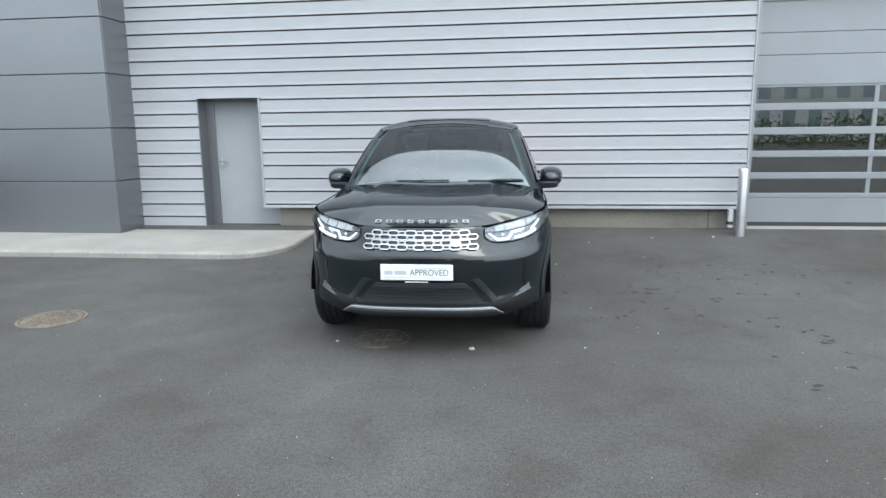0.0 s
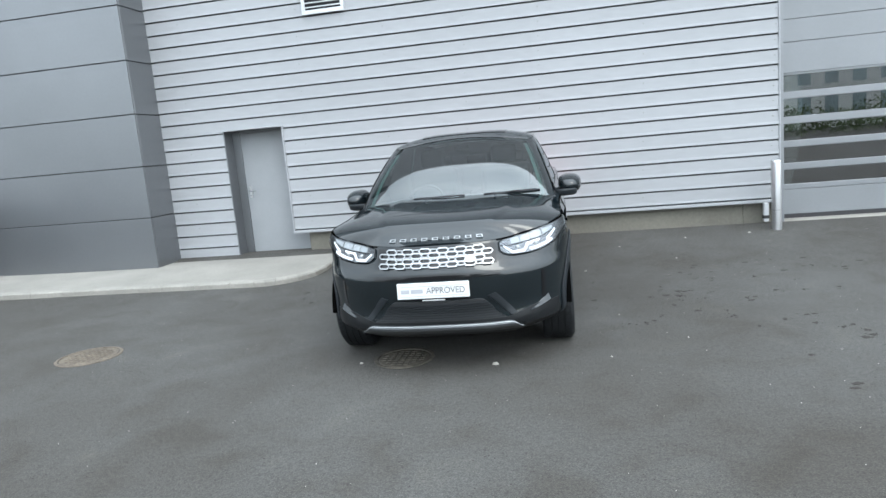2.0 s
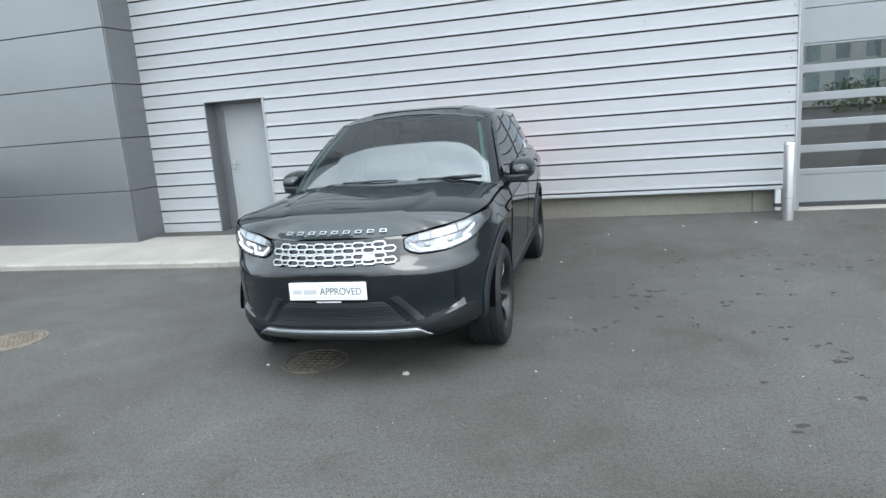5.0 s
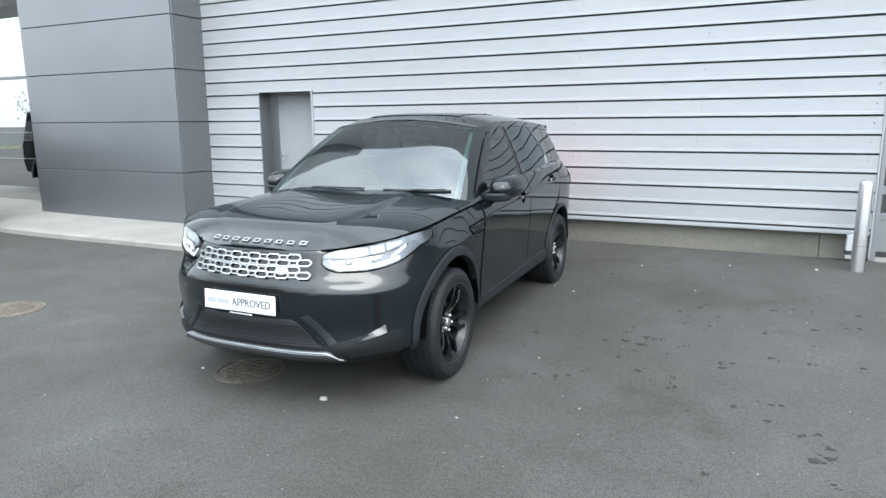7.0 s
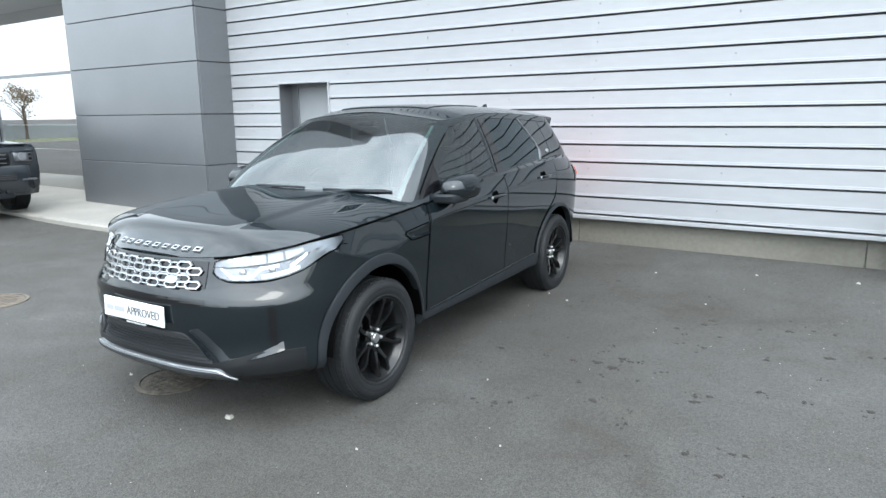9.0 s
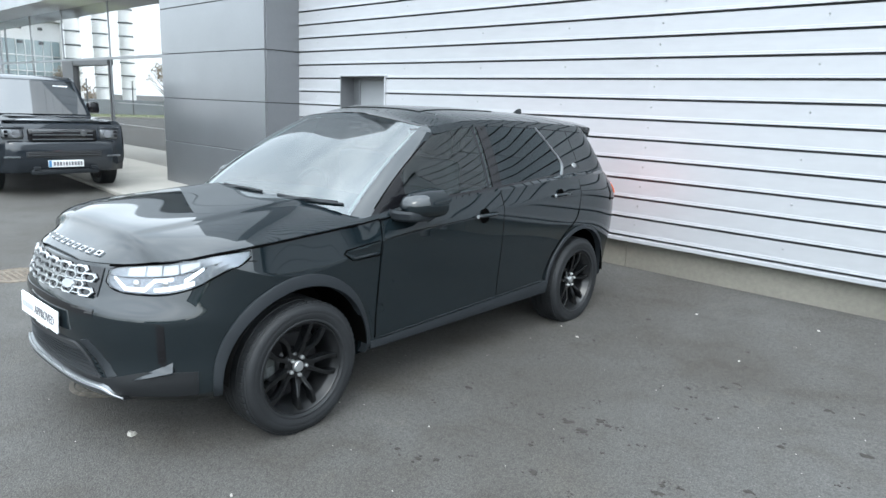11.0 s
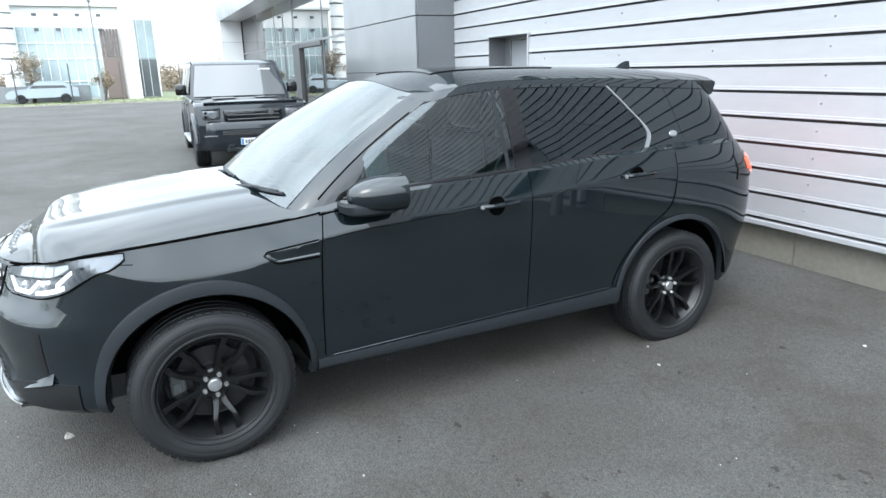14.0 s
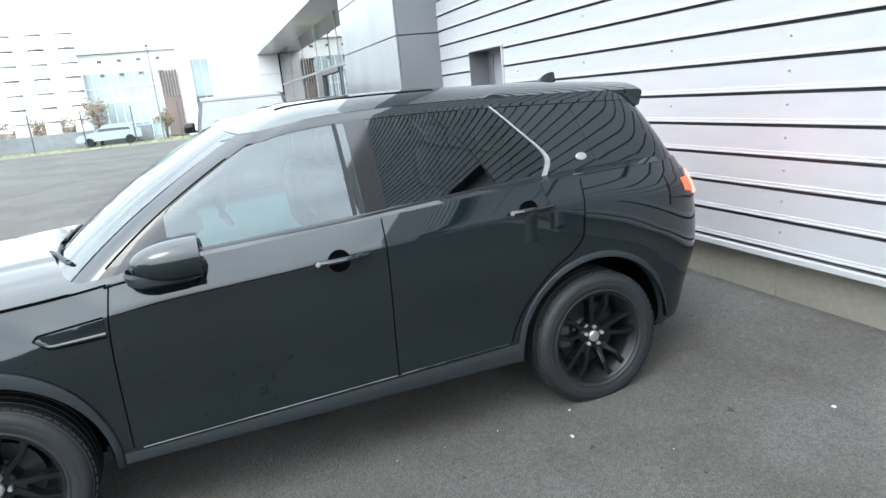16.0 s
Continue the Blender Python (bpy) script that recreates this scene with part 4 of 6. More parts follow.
def text_mesh(body, size, depth=0.0015):
    c = bpy.data.curves.new("letters", "FONT")
    c.body, c.size, c.extrude, c.align_x, c.align_y = body, size, depth, "CENTER", "CENTER"
    ob = new("letters", c)
    bpy.context.view_layer.update()
    me = bpy.data.meshes.new_from_object(ob.evaluated_get(bpy.context.evaluated_depsgraph_get()))
    bpy.data.objects.remove(ob)
    return me


def build_suv(m):
    car = tagged(new("car"), "black compact SUV with lit headlamps, parked nose out from the wall", "car")
    body = new("body", shell_mesh())
    body.parent = car
    # bonnet
    P = []
    for i in range(49):
        t = (i / 48) ** 1.25
        row = []
        for j in range(97):
            a = -1 + 2 * j / 96
            y = lerp(-0.893, 0.28 + 0.18 * a * a, t)
            q = body_at(k_of_y(y), top_edge(y))
            row.append((a * q[0] * 0.988, q[1] if i < 3 else lerp(q[1], y, smooth01((y + 0.9) / 0.5)), bonnet_z(a * 0.99, y, q[0]) + 0.002))
        P.append(row)
    bonnet = part("bonnet", grid_mesh(bmesh.new(), P, 0.01, (0, 0, 0.4)), M_PAINT, body, "glossy black bonnet", 30)
    # raised hollow blocks along the bonnet's edge where the name stands

    def bonnet_point(x, zt):
        """The first point back from the edge, at this x, that is as high as zt."""
        for i in range(400):
            y = -0.893 + 0.001 * i
            q = body_at(k_of_y(y), top_edge(y))
            if abs(x) < q[0] * 0.985:
                p = (x, lerp(q[1], y, smooth01((y + 0.9) / 0.5)), bonnet_z(x / (q[0] * 0.988) * 0.99, y, q[0]) + 0.002)
                if p[2] >= zt:
                    return Vector(p)
        return Vector((x, -0.8, zt))

    for k in range(9):
        x = -0.31 + 0.0775 * k
        mid = bonnet_point(x, 0.960)
        side = (bonnet_point(x + 0.01, 0.960) - bonnet_point(x - 0.01, 0.960)).normalized()
        rise = bonnet_point(x, 0.972) - bonnet_point(x, 0.948)
        rise = (rise - side * rise.dot(side)).normalized()
        face = side.cross(rise)
        bm = bmesh.new()
        w, h, st = 0.0215, 0.0165, 0.0075
        for x0, x1, z0, z1 in ((-w, w, h - st, h), (-w, w, -h, -h + st), (-w, -w + st, -h + st, h - st), (w - st, w, -h + st, h - st)):
            add_box(bm, x0, x1, z0, z1, -0.004, 0.004)
        m4 = Matrix((side, rise, face)).transposed().to_4x4()
        m4.translation = mid + face * 0.004
        bmesh.ops.transform(bm, matrix=m4, verts=bm.verts)
        part("bonnet_badge", bm, M_CHROME, bonnet, "raised silver letter block")
    # grille
    gr_hi = lambda x: 0.924 - 0.02 * abs(x)
    gr_lo = lambda x: 0.778 + 0.02 * abs(x)
    grille = part("grille", nose_patch(bmesh.new(), span(-0.438, 0.438, 40), gr_lo, gr_hi, 4, 0.006), M_GLOSS, body, "black grille with silver honeycomb bars", 30)
    for zc in (0.884, 0.819):
        bm = bmesh.new()
        for r in range(2):
            for k in range(7):
                x = -0.375 + 0.125 * k + (0.0625 if r == 0 and k < 6 else 0.0)
                if r == 0 and k == 6:
                    continue
                cz = zc + (0.0148 if r == 0 else -0.0148)
                ring = []
                for fo in (1.0, 0.80):
                    for off in (0.022, 0.012):
                        for hx, hz in ((-1, 0), (-0.62, 1), (0.62, 1), (1, 0), (0.62, -1), (-0.62, -1)):
                            wx = 0.046 * (1 if fo == 1.0 else 0.86)
                            ring.append(bm.verts.new(nose(x + hx * wx, cz + hz * 0.0192 * (1 if fo == 1.0 else 0.66), off)))
                for k2 in range(6):
                    j2 = (k2 + 1) % 6
                    o0, o1, i0, i1 = 0, 6, 12, 18
                    bm.faces.new((ring[o0 + k2], ring[o0 + j2], ring[i0 + j2], ring[i0 + k2]))
                    bm.faces.new((ring[o0 + k2], ring[o1 + k2], ring[o1 + j2], ring[o0 + j2]))
                    bm.faces.new((ring[i0 + k2], ring[i0 + j2], ring[i1 + j2], ring[i1 + k2]))
                for hz in (0.0105, -0.0105):
                    if r == 1 and k == 6 or r == 0 and k == 5:
                        continue
                    xs_ = [x + 0.0625 + d for d in (-0.021, 0.021)]
                    q = [nose(xx, cz + hz + dz, 0.02) for xx in xs_ for dz in (-0.0022, 0.0022)]
                    q2 = [nose(xx, cz + hz + dz, 0.012) for xx in xs_ for dz in (-0.0022, 0.0022)]
                    vf, vb = [bm.verts.new(v) for v in q], [bm.verts.new(v) for v in q2]
                    bm.faces.new((vf[0], vf[2], vf[3], vf[1])), bm.faces.new((vf[0], vf[2], vb[2], vb[0])), bm.faces.new((vf[1], vf[3], vb[3], vb[1]))
        part("honeycomb_bar", bm, M_CHROME, grille)
    bm = bmesh.new()
    pts = [nose(0.25 + 0.04 * math.cos(a), 0.828 + 0.02 * math.sin(a), 0.026) for a in [2 * math.pi * i / 24 for i in range(24)]]
    f = bm.faces.new([bm.verts.new(p) for p in pts])
    r = bmesh.ops.extrude_face_region(bm, geom=[f])
    bmesh.ops.translate(bm, vec=(0, 0.02, 0), verts=[v for v in r["geom"] if isinstance(v, bmesh.types.BMVert)])
    part("oval_badge", bm, M_SATIN, grille, "plain oval silver badge")
    # bumper: upper slot, lower mouth, skid strip, lower lip
    part("bumper_slot", nose_patch(bmesh.new(), span(-0.45, 0.45, 30), lambda x: 0.705 - 0.01 * abs(x), lambda x: 0.742 - 0.02 * abs(x), 3, 0.003), M_GLOSS, body)
    part("lower_lip", nose_patch(bmesh.new(), span(-0.86, 0.86, 60), lambda x: 0.262, lambda x: 0.40 + 0.06 * smooth01((abs(x) - 0.45) / 0.3), 5, 0.006), M_LIP, body, "dark grey lower bumper", 30)
    mouth = part("lower_grille", nose_patch(bmesh.new(), span(-0.47, 0.47, 40), lambda x: 0.40, lambda x: 0.55 - 0.14 * smooth01((abs(x) - 0.30) / 0.17), 5, 0.010), M_DARK, body, "black lower air intake mesh")
    for k in range(7):
        z = 0.415 + 0.018 * k
        lim = 0.46 - 0.018 * k
        bm = bmesh.new()
        add_tube(bm, [nose(x, z, 0.016) for x in span(-lim, lim, 22)], 0.0035, 5)
        part("grille_bar", bm, M_PLASTIC, mouth)
    for sx in (1, -1):
        bm = bmesh.new()
        P = []
        for i in range(9):
            t = i / 8
            c = (lerp(0.345, 0.50, t), lerp(0.565, 0.405, t))
            P.append([nose(sx * (c[0] + d), c[1] + 0.3 * d, o) for d, o in ((0.0, -0.004), (0.015, 0.007), (0.045, 0.008), (0.075, -0.004))])
        part("intake_cheek", grid_mesh(bm, P, 0.01), M_PLASTIC, body, smooth=30)
    P = []
    for x in span(-0.605, 0.605, 44):
        e_ = smooth01((abs(x) - 0.50) / 0.105)
        P.append([nose(x, z, o) for z, o in ((0.300 - 0.004 * e_, 0.006), (0.308 - 0.004 * e_, 0.024), (0.340 - 0.020 * e_, 0.032), (0.360 - 0.040 * e_, 0.030), (0.374 - 0.058 * e_, 0.016), (0.380 - 0.062 * e_, 0.0))])
    part("skid_strip", grid_mesh(bmesh.new(), P, 0.01), M_SKID, body, "satin silver skid strip", 25)
    # brighter tube added in place of the highlight on the strip's top edge
    bm = bmesh.new()
    add_tube(bm, [nose(x, 0.369 - 0.052 * smooth01((abs(x) - 0.50) / 0.105), 0.024) for x in span(-0.595, 0.595, 40)], 0.0045, 6)
    part("skid_edge", bm, M_SATIN, body, "satin tube added as the skid strip's highlight", 60)
    # plate
    bm = box(-0.252, 0.252, -0.006, 0.006, -0.055, 0.055, 0.004)
    PM = Matrix.Translation((-0.018, -0.918, 0.634)) @ Matrix.Rotation(radians(-3), 4, "X")
    plate = part("show_plate", bm, M_PLATE, body, "white show plate with dark lettering")
    plate.matrix_basis = PM
    me = text_mesh("APPROVED", 0.062)
    me.materials.clear()
    me.materials.append(M_INK)
    tx = new("plate_lettering", me)
    tx.parent = plate
    tx.matrix_basis = Matrix.Translation((0.088, -0.0075, -0.002)) @ Matrix.Rotation(radians(90), 4, "X") @ Matrix.Diagonal((0.88, 1, 1, 1))
    for x0, x1, z0, z1 in ((-0.225, -0.165, -0.016, 0.012), (-0.155, -0.07, -0.016, 0.012)):
        part("plate_bar", box(x0, x1, -0.0085, -0.0065, z0, z1), M_INK_PALE, plate, "pale unreadable dealer name")
    part("plate_line", box(-0.23, 0.24, -0.0085, -0.0065, -0.037, -0.034), M_INK_PALE, plate)
    part("plate_line", box(-0.23, 0.24, -0.0085, -0.0065, 0.030, 0.033), M_INK_PALE, plate)
    part("plate_bar", box(-0.10, 0.06, -0.912, -0.906, 0.560, 0.568), M_PLATE, body, "tiny pale line of unreadable writing")
    for sx in (1, -1):
        # headlamp
        k0, k1 = 97.0, 256.0
        low_c = curve([(94, 0.878), (100, 0.848), (110, 0.828), (120, 0.820), (156, 0.820), (180, 0.835), (204, 0.868), (218, 0.905), (234, 0.945), (246, 0.962), (256, 0.995)])
        high_c = curve([(94, 0.905), (104, 0.922), (130, 0.935), (156, 0.946), (180, 0.963), (206, 0.992), (232, 1.012), (256, 1.018)])
        lo = lambda t: low_c(lerp(k0, k1, t))
        hi = lambda t: min(high_c(lerp(k0, k1, t)), top_edge(body_at(lerp(k0, k1, t), 0.95)[1]) - 0.006)
        lamp = part("headlamp", band(bmesh.new(), k0, k1, lo, hi, 40, 8, 0.002, 0.03, sx), M_BOWL, body, "headlamp with lit daytime running light", 40)

        def lit(t0, t1, f0, f1, g0, g1, material, name, off=0.006):
            """A bar of the lamp from t0 to t1; its edges run between two height fractions at either end."""
            a_ = lambda t: lerp(lo(lerp(t0, t1, t)), hi(lerp(t0, t1, t)), lerp(f0, g0, t))
            b_ = lambda t: lerp(lo(lerp(t0, t1, t)), hi(lerp(t0, t1, t)), lerp(f1, g1, t))
            part(name, band(bmesh.new(), lerp(k0, k1, t0), lerp(k0, k1, t1), a_, b_, 8, 3, off, 0.006, sx), material, lamp)

        for t0, t1, f0, f1, g0, g1 in ((0.05, 0.14, 0.45, 0.56, 0.08, 0.22), (0.14, 0.30, 0.07, 0.20, 0.07, 0.20), (0.30, 0.37, 0.08, 0.24, 0.38, 0.52), (0.37, 0.52, 0.40, 0.50, 0.40, 0.50), (0.38, 0.66, 0.08, 0.20, 0.08, 0.22), (0.60, 0.72, 0.22, 0.36, 0.50, 0.62)):
            lit(t0, t1, f0, f1, g0, g1, M_LED, "light_bar", 0.009)
        for t0, t1, f0, f1, g0, g1 in ((0.14, 0.27, 0.62, 0.93, 0.60, 0.93), (0.29, 0.42, 0.60, 0.93, 0.60, 0.92), (0.44, 0.56, 0.60, 0.92, 0.58, 0.90), (0.58, 0.70, 0.58, 0.88, 0.70, 0.86)):
            lit(t0, t1, f0, f1, g0, g1, M_LED_SOFT, "light_block")
        lit(0.0, 0.80, 0.52, 0.58, 0.52, 0.58, M_GLOSS, "lamp_bezel")
        lit(0.74, 0.985, 0.05, 0.95, 0.1, 0.9, M_BOWL, "lamp_tip", 0.005)
        for tc in (0.22, 0.47):
            q = body_at(lerp(k0, k1, tc), lerp(lo(tc), hi(tc), 0.33), 0.002)
            bm = bmesh.new()
            bmesh.ops.create_uvsphere(bm, u_segments=16, v_segments=10, radius=0.019)
            bmesh.ops.translate(bm, vec=(sx * q[0], q[1], q[2]), verts=bm.verts)
            part("projector_lens", bm, M_SATIN, lamp, smooth=60)
        lens = part("lens", band(bmesh.new(), k0, k1, lo, hi, 40, 8, 0.014, 0.0, sx), M_LENS, lamp, "clear lamp lens", 40)
        lens.visible_shadow = False
        bm = bmesh.new()
        rim_pts = [body_at(lerp(k0, k1, t), lo(t) - 0.003, 0.012) for t in span(0, 1, 24)] + [body_at(lerp(k0, k1, t), hi(t) + 0.001, 0.010) for t in span(1, 0, 24)]
        add_tube(bm, [(sx * q[0], q[1], q[2]) for q in rim_pts + rim_pts[:1]], 0.0032, 6)
        part("lamp_seal", bm, M_SEAM, lamp, "black seal round the lamp")
        # side intake and its bright blade
        intake = part("side_intake", band(bmesh.new(), 163, 171, lambda t: 0.50 - 0.02 * t, lambda t: 0.695 - 0.01 * t, 8, 8, 0.002, 0.02, sx), M_GLOSS, body, "black upright corner air intake")
        for k in range(9):
            bm = bmesh.new()
            add_tube(bm, [(sx * q[0], q[1], q[2]) for q in (body_at(lerp(164, 170, i / 4), 0.505 + 0.021 * k, 0.001) for i in range(5))], 0.003, 5)
            part("intake_bar", bm, M_GLOSS, intake)
        P = []
        for i in range(13):
            t = i / 12
            k = lerp(136, 178, t)
            row = []
            for f, o in ((0.0, -0.01), (0.08, 0.016), (0.2, 0.018), (0.6, 0.008), (1.0, 0.0)):
                q = body_at(k, lerp(0.418 + 0.035 * t, 0.424 + 0.085 * t, f), o)
                row.append((sx * q[0], q[1], q[2]))
            P.append(row)
        part("corner_blade", grid_mesh(bmesh.new(), P), M_PAINT, body, "gloss black corner blade", 40)
        # tail lamp
        tail = part("tail_lamp", band(bmesh.new(), k_of_y(3.22), k_of_y(3.60), lambda t: 0.99, lambda t: 1.14 + 0.01 * t, 14, 5, 0.006, 0.02, sx), M_GLOSS, body, "tail lamp glowing red", 40)
        part("tail_light", band(bmesh.new(), k_of_y(3.44), k_of_y(3.60), lambda t: 1.015, lambda t: 1.125, 10, 4, 0.012, 0.006, sx), M_TAIL, tail)
        part("rear_light", band(bmesh.new(), k_of_y(3.60) + 1, 1199 - (1199 - k_of_y(3.60)) * 0.55, lambda t: 1.02, lambda t: 1.12, 12, 4, 0.010, 0.006, sx), M_TAIL, tail)
        part("side_light", band(bmesh.new(), k_of_y(3.34), k_of_y(3.42), lambda t: 1.03 + 0.02 * (1 - t), lambda t: 1.115, 8, 3, 0.012, 0.006, sx), M_INDICATOR, tail)
        # doors
        front_edge = curve([(0.38, 0.512), (0.89, 0.522), (1.15, 0.56), (1.25, 0.57)])
        belt = lambda y: top_edge(y) - 0.003
        sill_line = lambda y: 0.388 + 0.03 * (y - 0.5)
        fd = part("front_door", body_patch(bmesh.new(), front_edge, lambda z: 1.652 + 0.012 * (z - 0.5), sill_line, belt, 28, 56, 0.004, 0.014, sx), M_PAINT, body, "glossy black front door", 30)
        rear_edge = curve([(0.40, 2.235), (0.5, 2.262), (0.64, 2.345), (0.78, 2.49), (0.86, 2.615), (0.93, 2.668), (1.25, 2.685)])
        rd = part("rear_door", body_patch(bmesh.new(), lambda z: 1.658 + 0.012 * (z - 0.5), rear_edge, sill_line, belt, 28, 56, 0.004, 0.014, sx), M_PAINT, body, "glossy black rear door", 30)
        for d, y0, z0 in ((fd, 1.345, 1.03), (rd, 2.275, 1.10)):
            bm = bmesh.new()
            q = body_y(y0 + 0.13, z0, 0.0)
            add_lathe(bm, [(0.0, q[0] + 0.0045), (0.045, q[0] + 0.0055), (0.05, q[0] + 0.0045)], 24, "x", (0, y0 + 0.10, z0 - 0.005))
            if sx < 0:
                bmesh.ops.scale(bm, vec=(-1, 1, 1), verts=bm.verts)
            part("handle_cup", bm, M_SEAM, d)
            bm = bmesh.new()
            pts = []
            for i in range(11):
                t = i / 10
                q = body_y(lerp(y0, y0 + 0.235, t), z0 + 0.006 * t, 0.008 + 0.03 * math.sin(math.pi * min(1, max(0, t))) ** 0.5)
                pts.append((sx * q[0], q[1], q[2]))
            add_tube(bm, pts, [0.006] + [0.0125] * 9 + [0.006], 8)
            part("door_handle", bm, M_PAINT, d, "gloss black pull handle", 40)
            bm = bmesh.new()
            q = body_y(y0 + 0.012, z0, 0.03)
            add_lathe(bm, [(0.011, q[0] - 0.006), (0.011, q[0]), (0.0, q[0] + 0.001)], 14, "x", (0, y0 + 0.004, z0))
            if sx < 0:
                bmesh.ops.scale(bm, vec=(-1, 1, 1), verts=bm.verts)
            part("key_cover", bm, M_SATIN, d)
        # wing vent: a shallow scoop with a rounded tip, dark outlined
        vent_y = lambda t: lerp(0.262, 0.508, t)
        vent_top = lambda t: 0.930 + 0.014 * smooth01(t / 0.07) + 0.030 * t
        vent_low = lambda t: 0.930 - 0.042 * smooth01((t + 0.03) / 0.28) + 0.008 * t
        P = []
        for t in [0.0, 0.02, 0.05, 0.09, 0.14] + span(0.2, 1.0, 10):
            P.append([(sx * q[0], q[1], q[2]) for q in (body_y(vent_y(t), lerp(vent_low(t), vent_top(t), f), o) for f, o in ((0, 0.003), (0.07, 0.008), (0.15, 0.008), (0.24, 0.0015), (0.62, 0.0015), (0.80, 0.007), (0.93, 0.008), (1, 0.003)))])
        vent_part = part("wing_vent", grid_mesh(bmesh.new(), P, 0.006), M_PAINT, body, "gloss black wing vent", 30)
        bm = bmesh.new()
        line = [body_y(vent_y(t), vent_top(t) + 0.001, 0.005) for t in span(1.0, 0.1, 9) + [0.06, 0.03, 0.0]] + [body_y(vent_y(t), vent_low(t) - 0.001, 0.005) for t in [0.03, 0.06] + span(0.1, 1.0, 9)]
        add_tube(bm, [(sx * q[0], q[1], q[2]) for q in line], 0.0034, 6)
        part("vent_edge", bm, M_SEAM, vent_part)
        # sill and arches
        P = []
        for i in range(41):
            y = lerp(0.47, 2.30, i / 40)
            zt = 0.386 + 0.027 * (y - 0.5)
            col = []
            for z, o in ((zt, -0.012), (zt - 0.004, 0.010), (zt - 0.012, 0.012), (zt - 0.035, 0.017), (0.342, 0.020), (0.330, 0.014), (0.322, -0.03)):
                q = body_y(y, max(z, 0.33), 0.0)
                col.append((sx * (q[0] + o), q[1], z))
            P.append(col)
        part("sill", grid_mesh(bmesh.new(), P), M_PLASTIC, body, "dark grey plastic sill", 30)
        bm = bmesh.new()
        for y0, y1 in ((0.545, 1.645), (1.668, 2.225)):
            add_tube(bm, [(sx * q[0], q[1], q[2]) for q in (body_y(y, sill_line(y) + 0.004, 0.005) for y in span(y0, y1, 16))], 0.004, 6)
        part("door_hem", bm, M_PAINT, body, smooth=60)
        for yc, k in ((0.0, 0), (WB, 1)):
            P = []
            for i in range(49):
                a = radians(lerp(-6, 186, i / 48))
                rin = 0.432 + 0.004 * math.cos(2 * a)
                rout = (0.468 + 0.034 * max(0.0, math.cos(a - radians(115))) if k == 0 else 0.463)
                row = []
                for f, o in ((0, -0.03), (0.02, 0.008), (0.12, 0.019), (0.85, 0.016), (0.97, 0.012), (1.0, 0.003)):
                    r_ = lerp(rin, rout, f)
                    y, z = yc + r_ * math.cos(a), 0.365 + r_ * math.sin(a)
                    q = body_y(y, z, o)
                    row.append((sx * q[0], q[1], q[2]))
                P.append(row)
            liner = []
            for i in range(37):
                a = radians(lerp(2, 178, i / 36))
                liner.append([(sx * x, yc + r_ * math.cos(a), 0.368 + r_ * math.sin(a)) for x, r_ in ((0.60, 0.30), (0.60, 0.425), (0.70, 0.430), (0.86, 0.432), (0.925, 0.434))])
            part("wheel_liner", grid_mesh(bmesh.new(), liner), M_SEAM, body, "black wheel-arch liner", 40)
            part("arch_trim", grid_mesh(bmesh.new(), P), M_PLASTIC, body, "dark grey plastic wheel-arch trim", 40)
        # cabin side: glass, pillars, rail
        g1 = part("front_window", side_patch(bmesh.new(), lambda z: pillar_y(z) + 0.02, lambda z: 1.60 - 0.02 * (z - 1.2), 26, 14, 0.001, 0.0, sx=sx), M_SIDE_GLASS, fd, "tinted front side window", 40)
        g2 = part("rear_window", side_patch(bmesh.new(), lambda z: 1.70 - 0.02 * (z - 1.2), lambda z: quarter_y(z) - 0.012, 26, 14, 0.001, 0.0, sx=sx), M_PRIVACY, rd, "dark privacy glass window", 40)
        for g in (g1, g2):
            g.visible_shadow = False
        part("door_pillar", side_patch(bmesh.new(), lambda z: 1.60 - 0.02 * (z - 1.2), lambda z: 1.70 - 0.02 * (z - 1.2), 4, 12, 0.005, 0.02, sx=sx), M_GLOSS, body, smooth=40)
        part("run_channel", side_patch(bmesh.new(), lambda z: 1.545 - 0.02 * (z - 1.2), lambda z: 1.565 - 0.02 * (z - 1.2), 2, 12, 0.003, 0.004, sx=sx), M_PLASTIC, fd)
        part("mirror_sail", side_patch(bmesh.new(), lambda z: pillar_y(z) + 0.018, lambda z: max(pillar_y(z) + 0.022, 0.785), 6, 12, 0.004, 0.006, sx=sx), M_GLOSS, fd)
        part("quarter_strip", side_patch(bmesh.new(), lambda z: quarter_y(z) - 0.006 - 0.012 * smooth01((1.42 - z) / 0.16), lambda z: quarter_y(z) + 0.006 + 0.006 * smooth01((1.42 - z) / 0.16), 2, 24, 0.007, 0.01, sx=sx), M_SATIN, rd, "satin silver strip at the window's rear edge", 40)
        P = []
        for i in range(31):
            t = i / 30
            row = []
            for j in range(15):
                z0 = lerp(1.16, 1.59, j / 14)
                y = lerp(quarter_y(z0), cab_rear(z0) - 0.004, t**0.8)
                z = lerp(win_low(min(y, 3.4)) - 0.02, win_top(y), j / 14)
                q = cab_side(min(y, cab_rear(z) - 0.003), z)
                row.append((sx * q[0], q[1], q[2]))
            P.append(row)
        part("rear_quarter", grid_mesh(bmesh.new(), P, 0.01), M_PAINT, body, "glossy black rear quarter", 40)
        part("quarter_window", side_patch(bmesh.new(), lambda z: 2.86 - 0.25 * (z - 1.2), lambda z: 3.26 - 0.35 * (z - 1.2), 14, 10, 0.0015, 0.0015, low=lambda y: win_low(y) + 0.03, high=lambda y: win_top(y) - 0.01, sx=sx), M_PAINT, body, "black quarter window", 40)
        bm = bmesh.new()
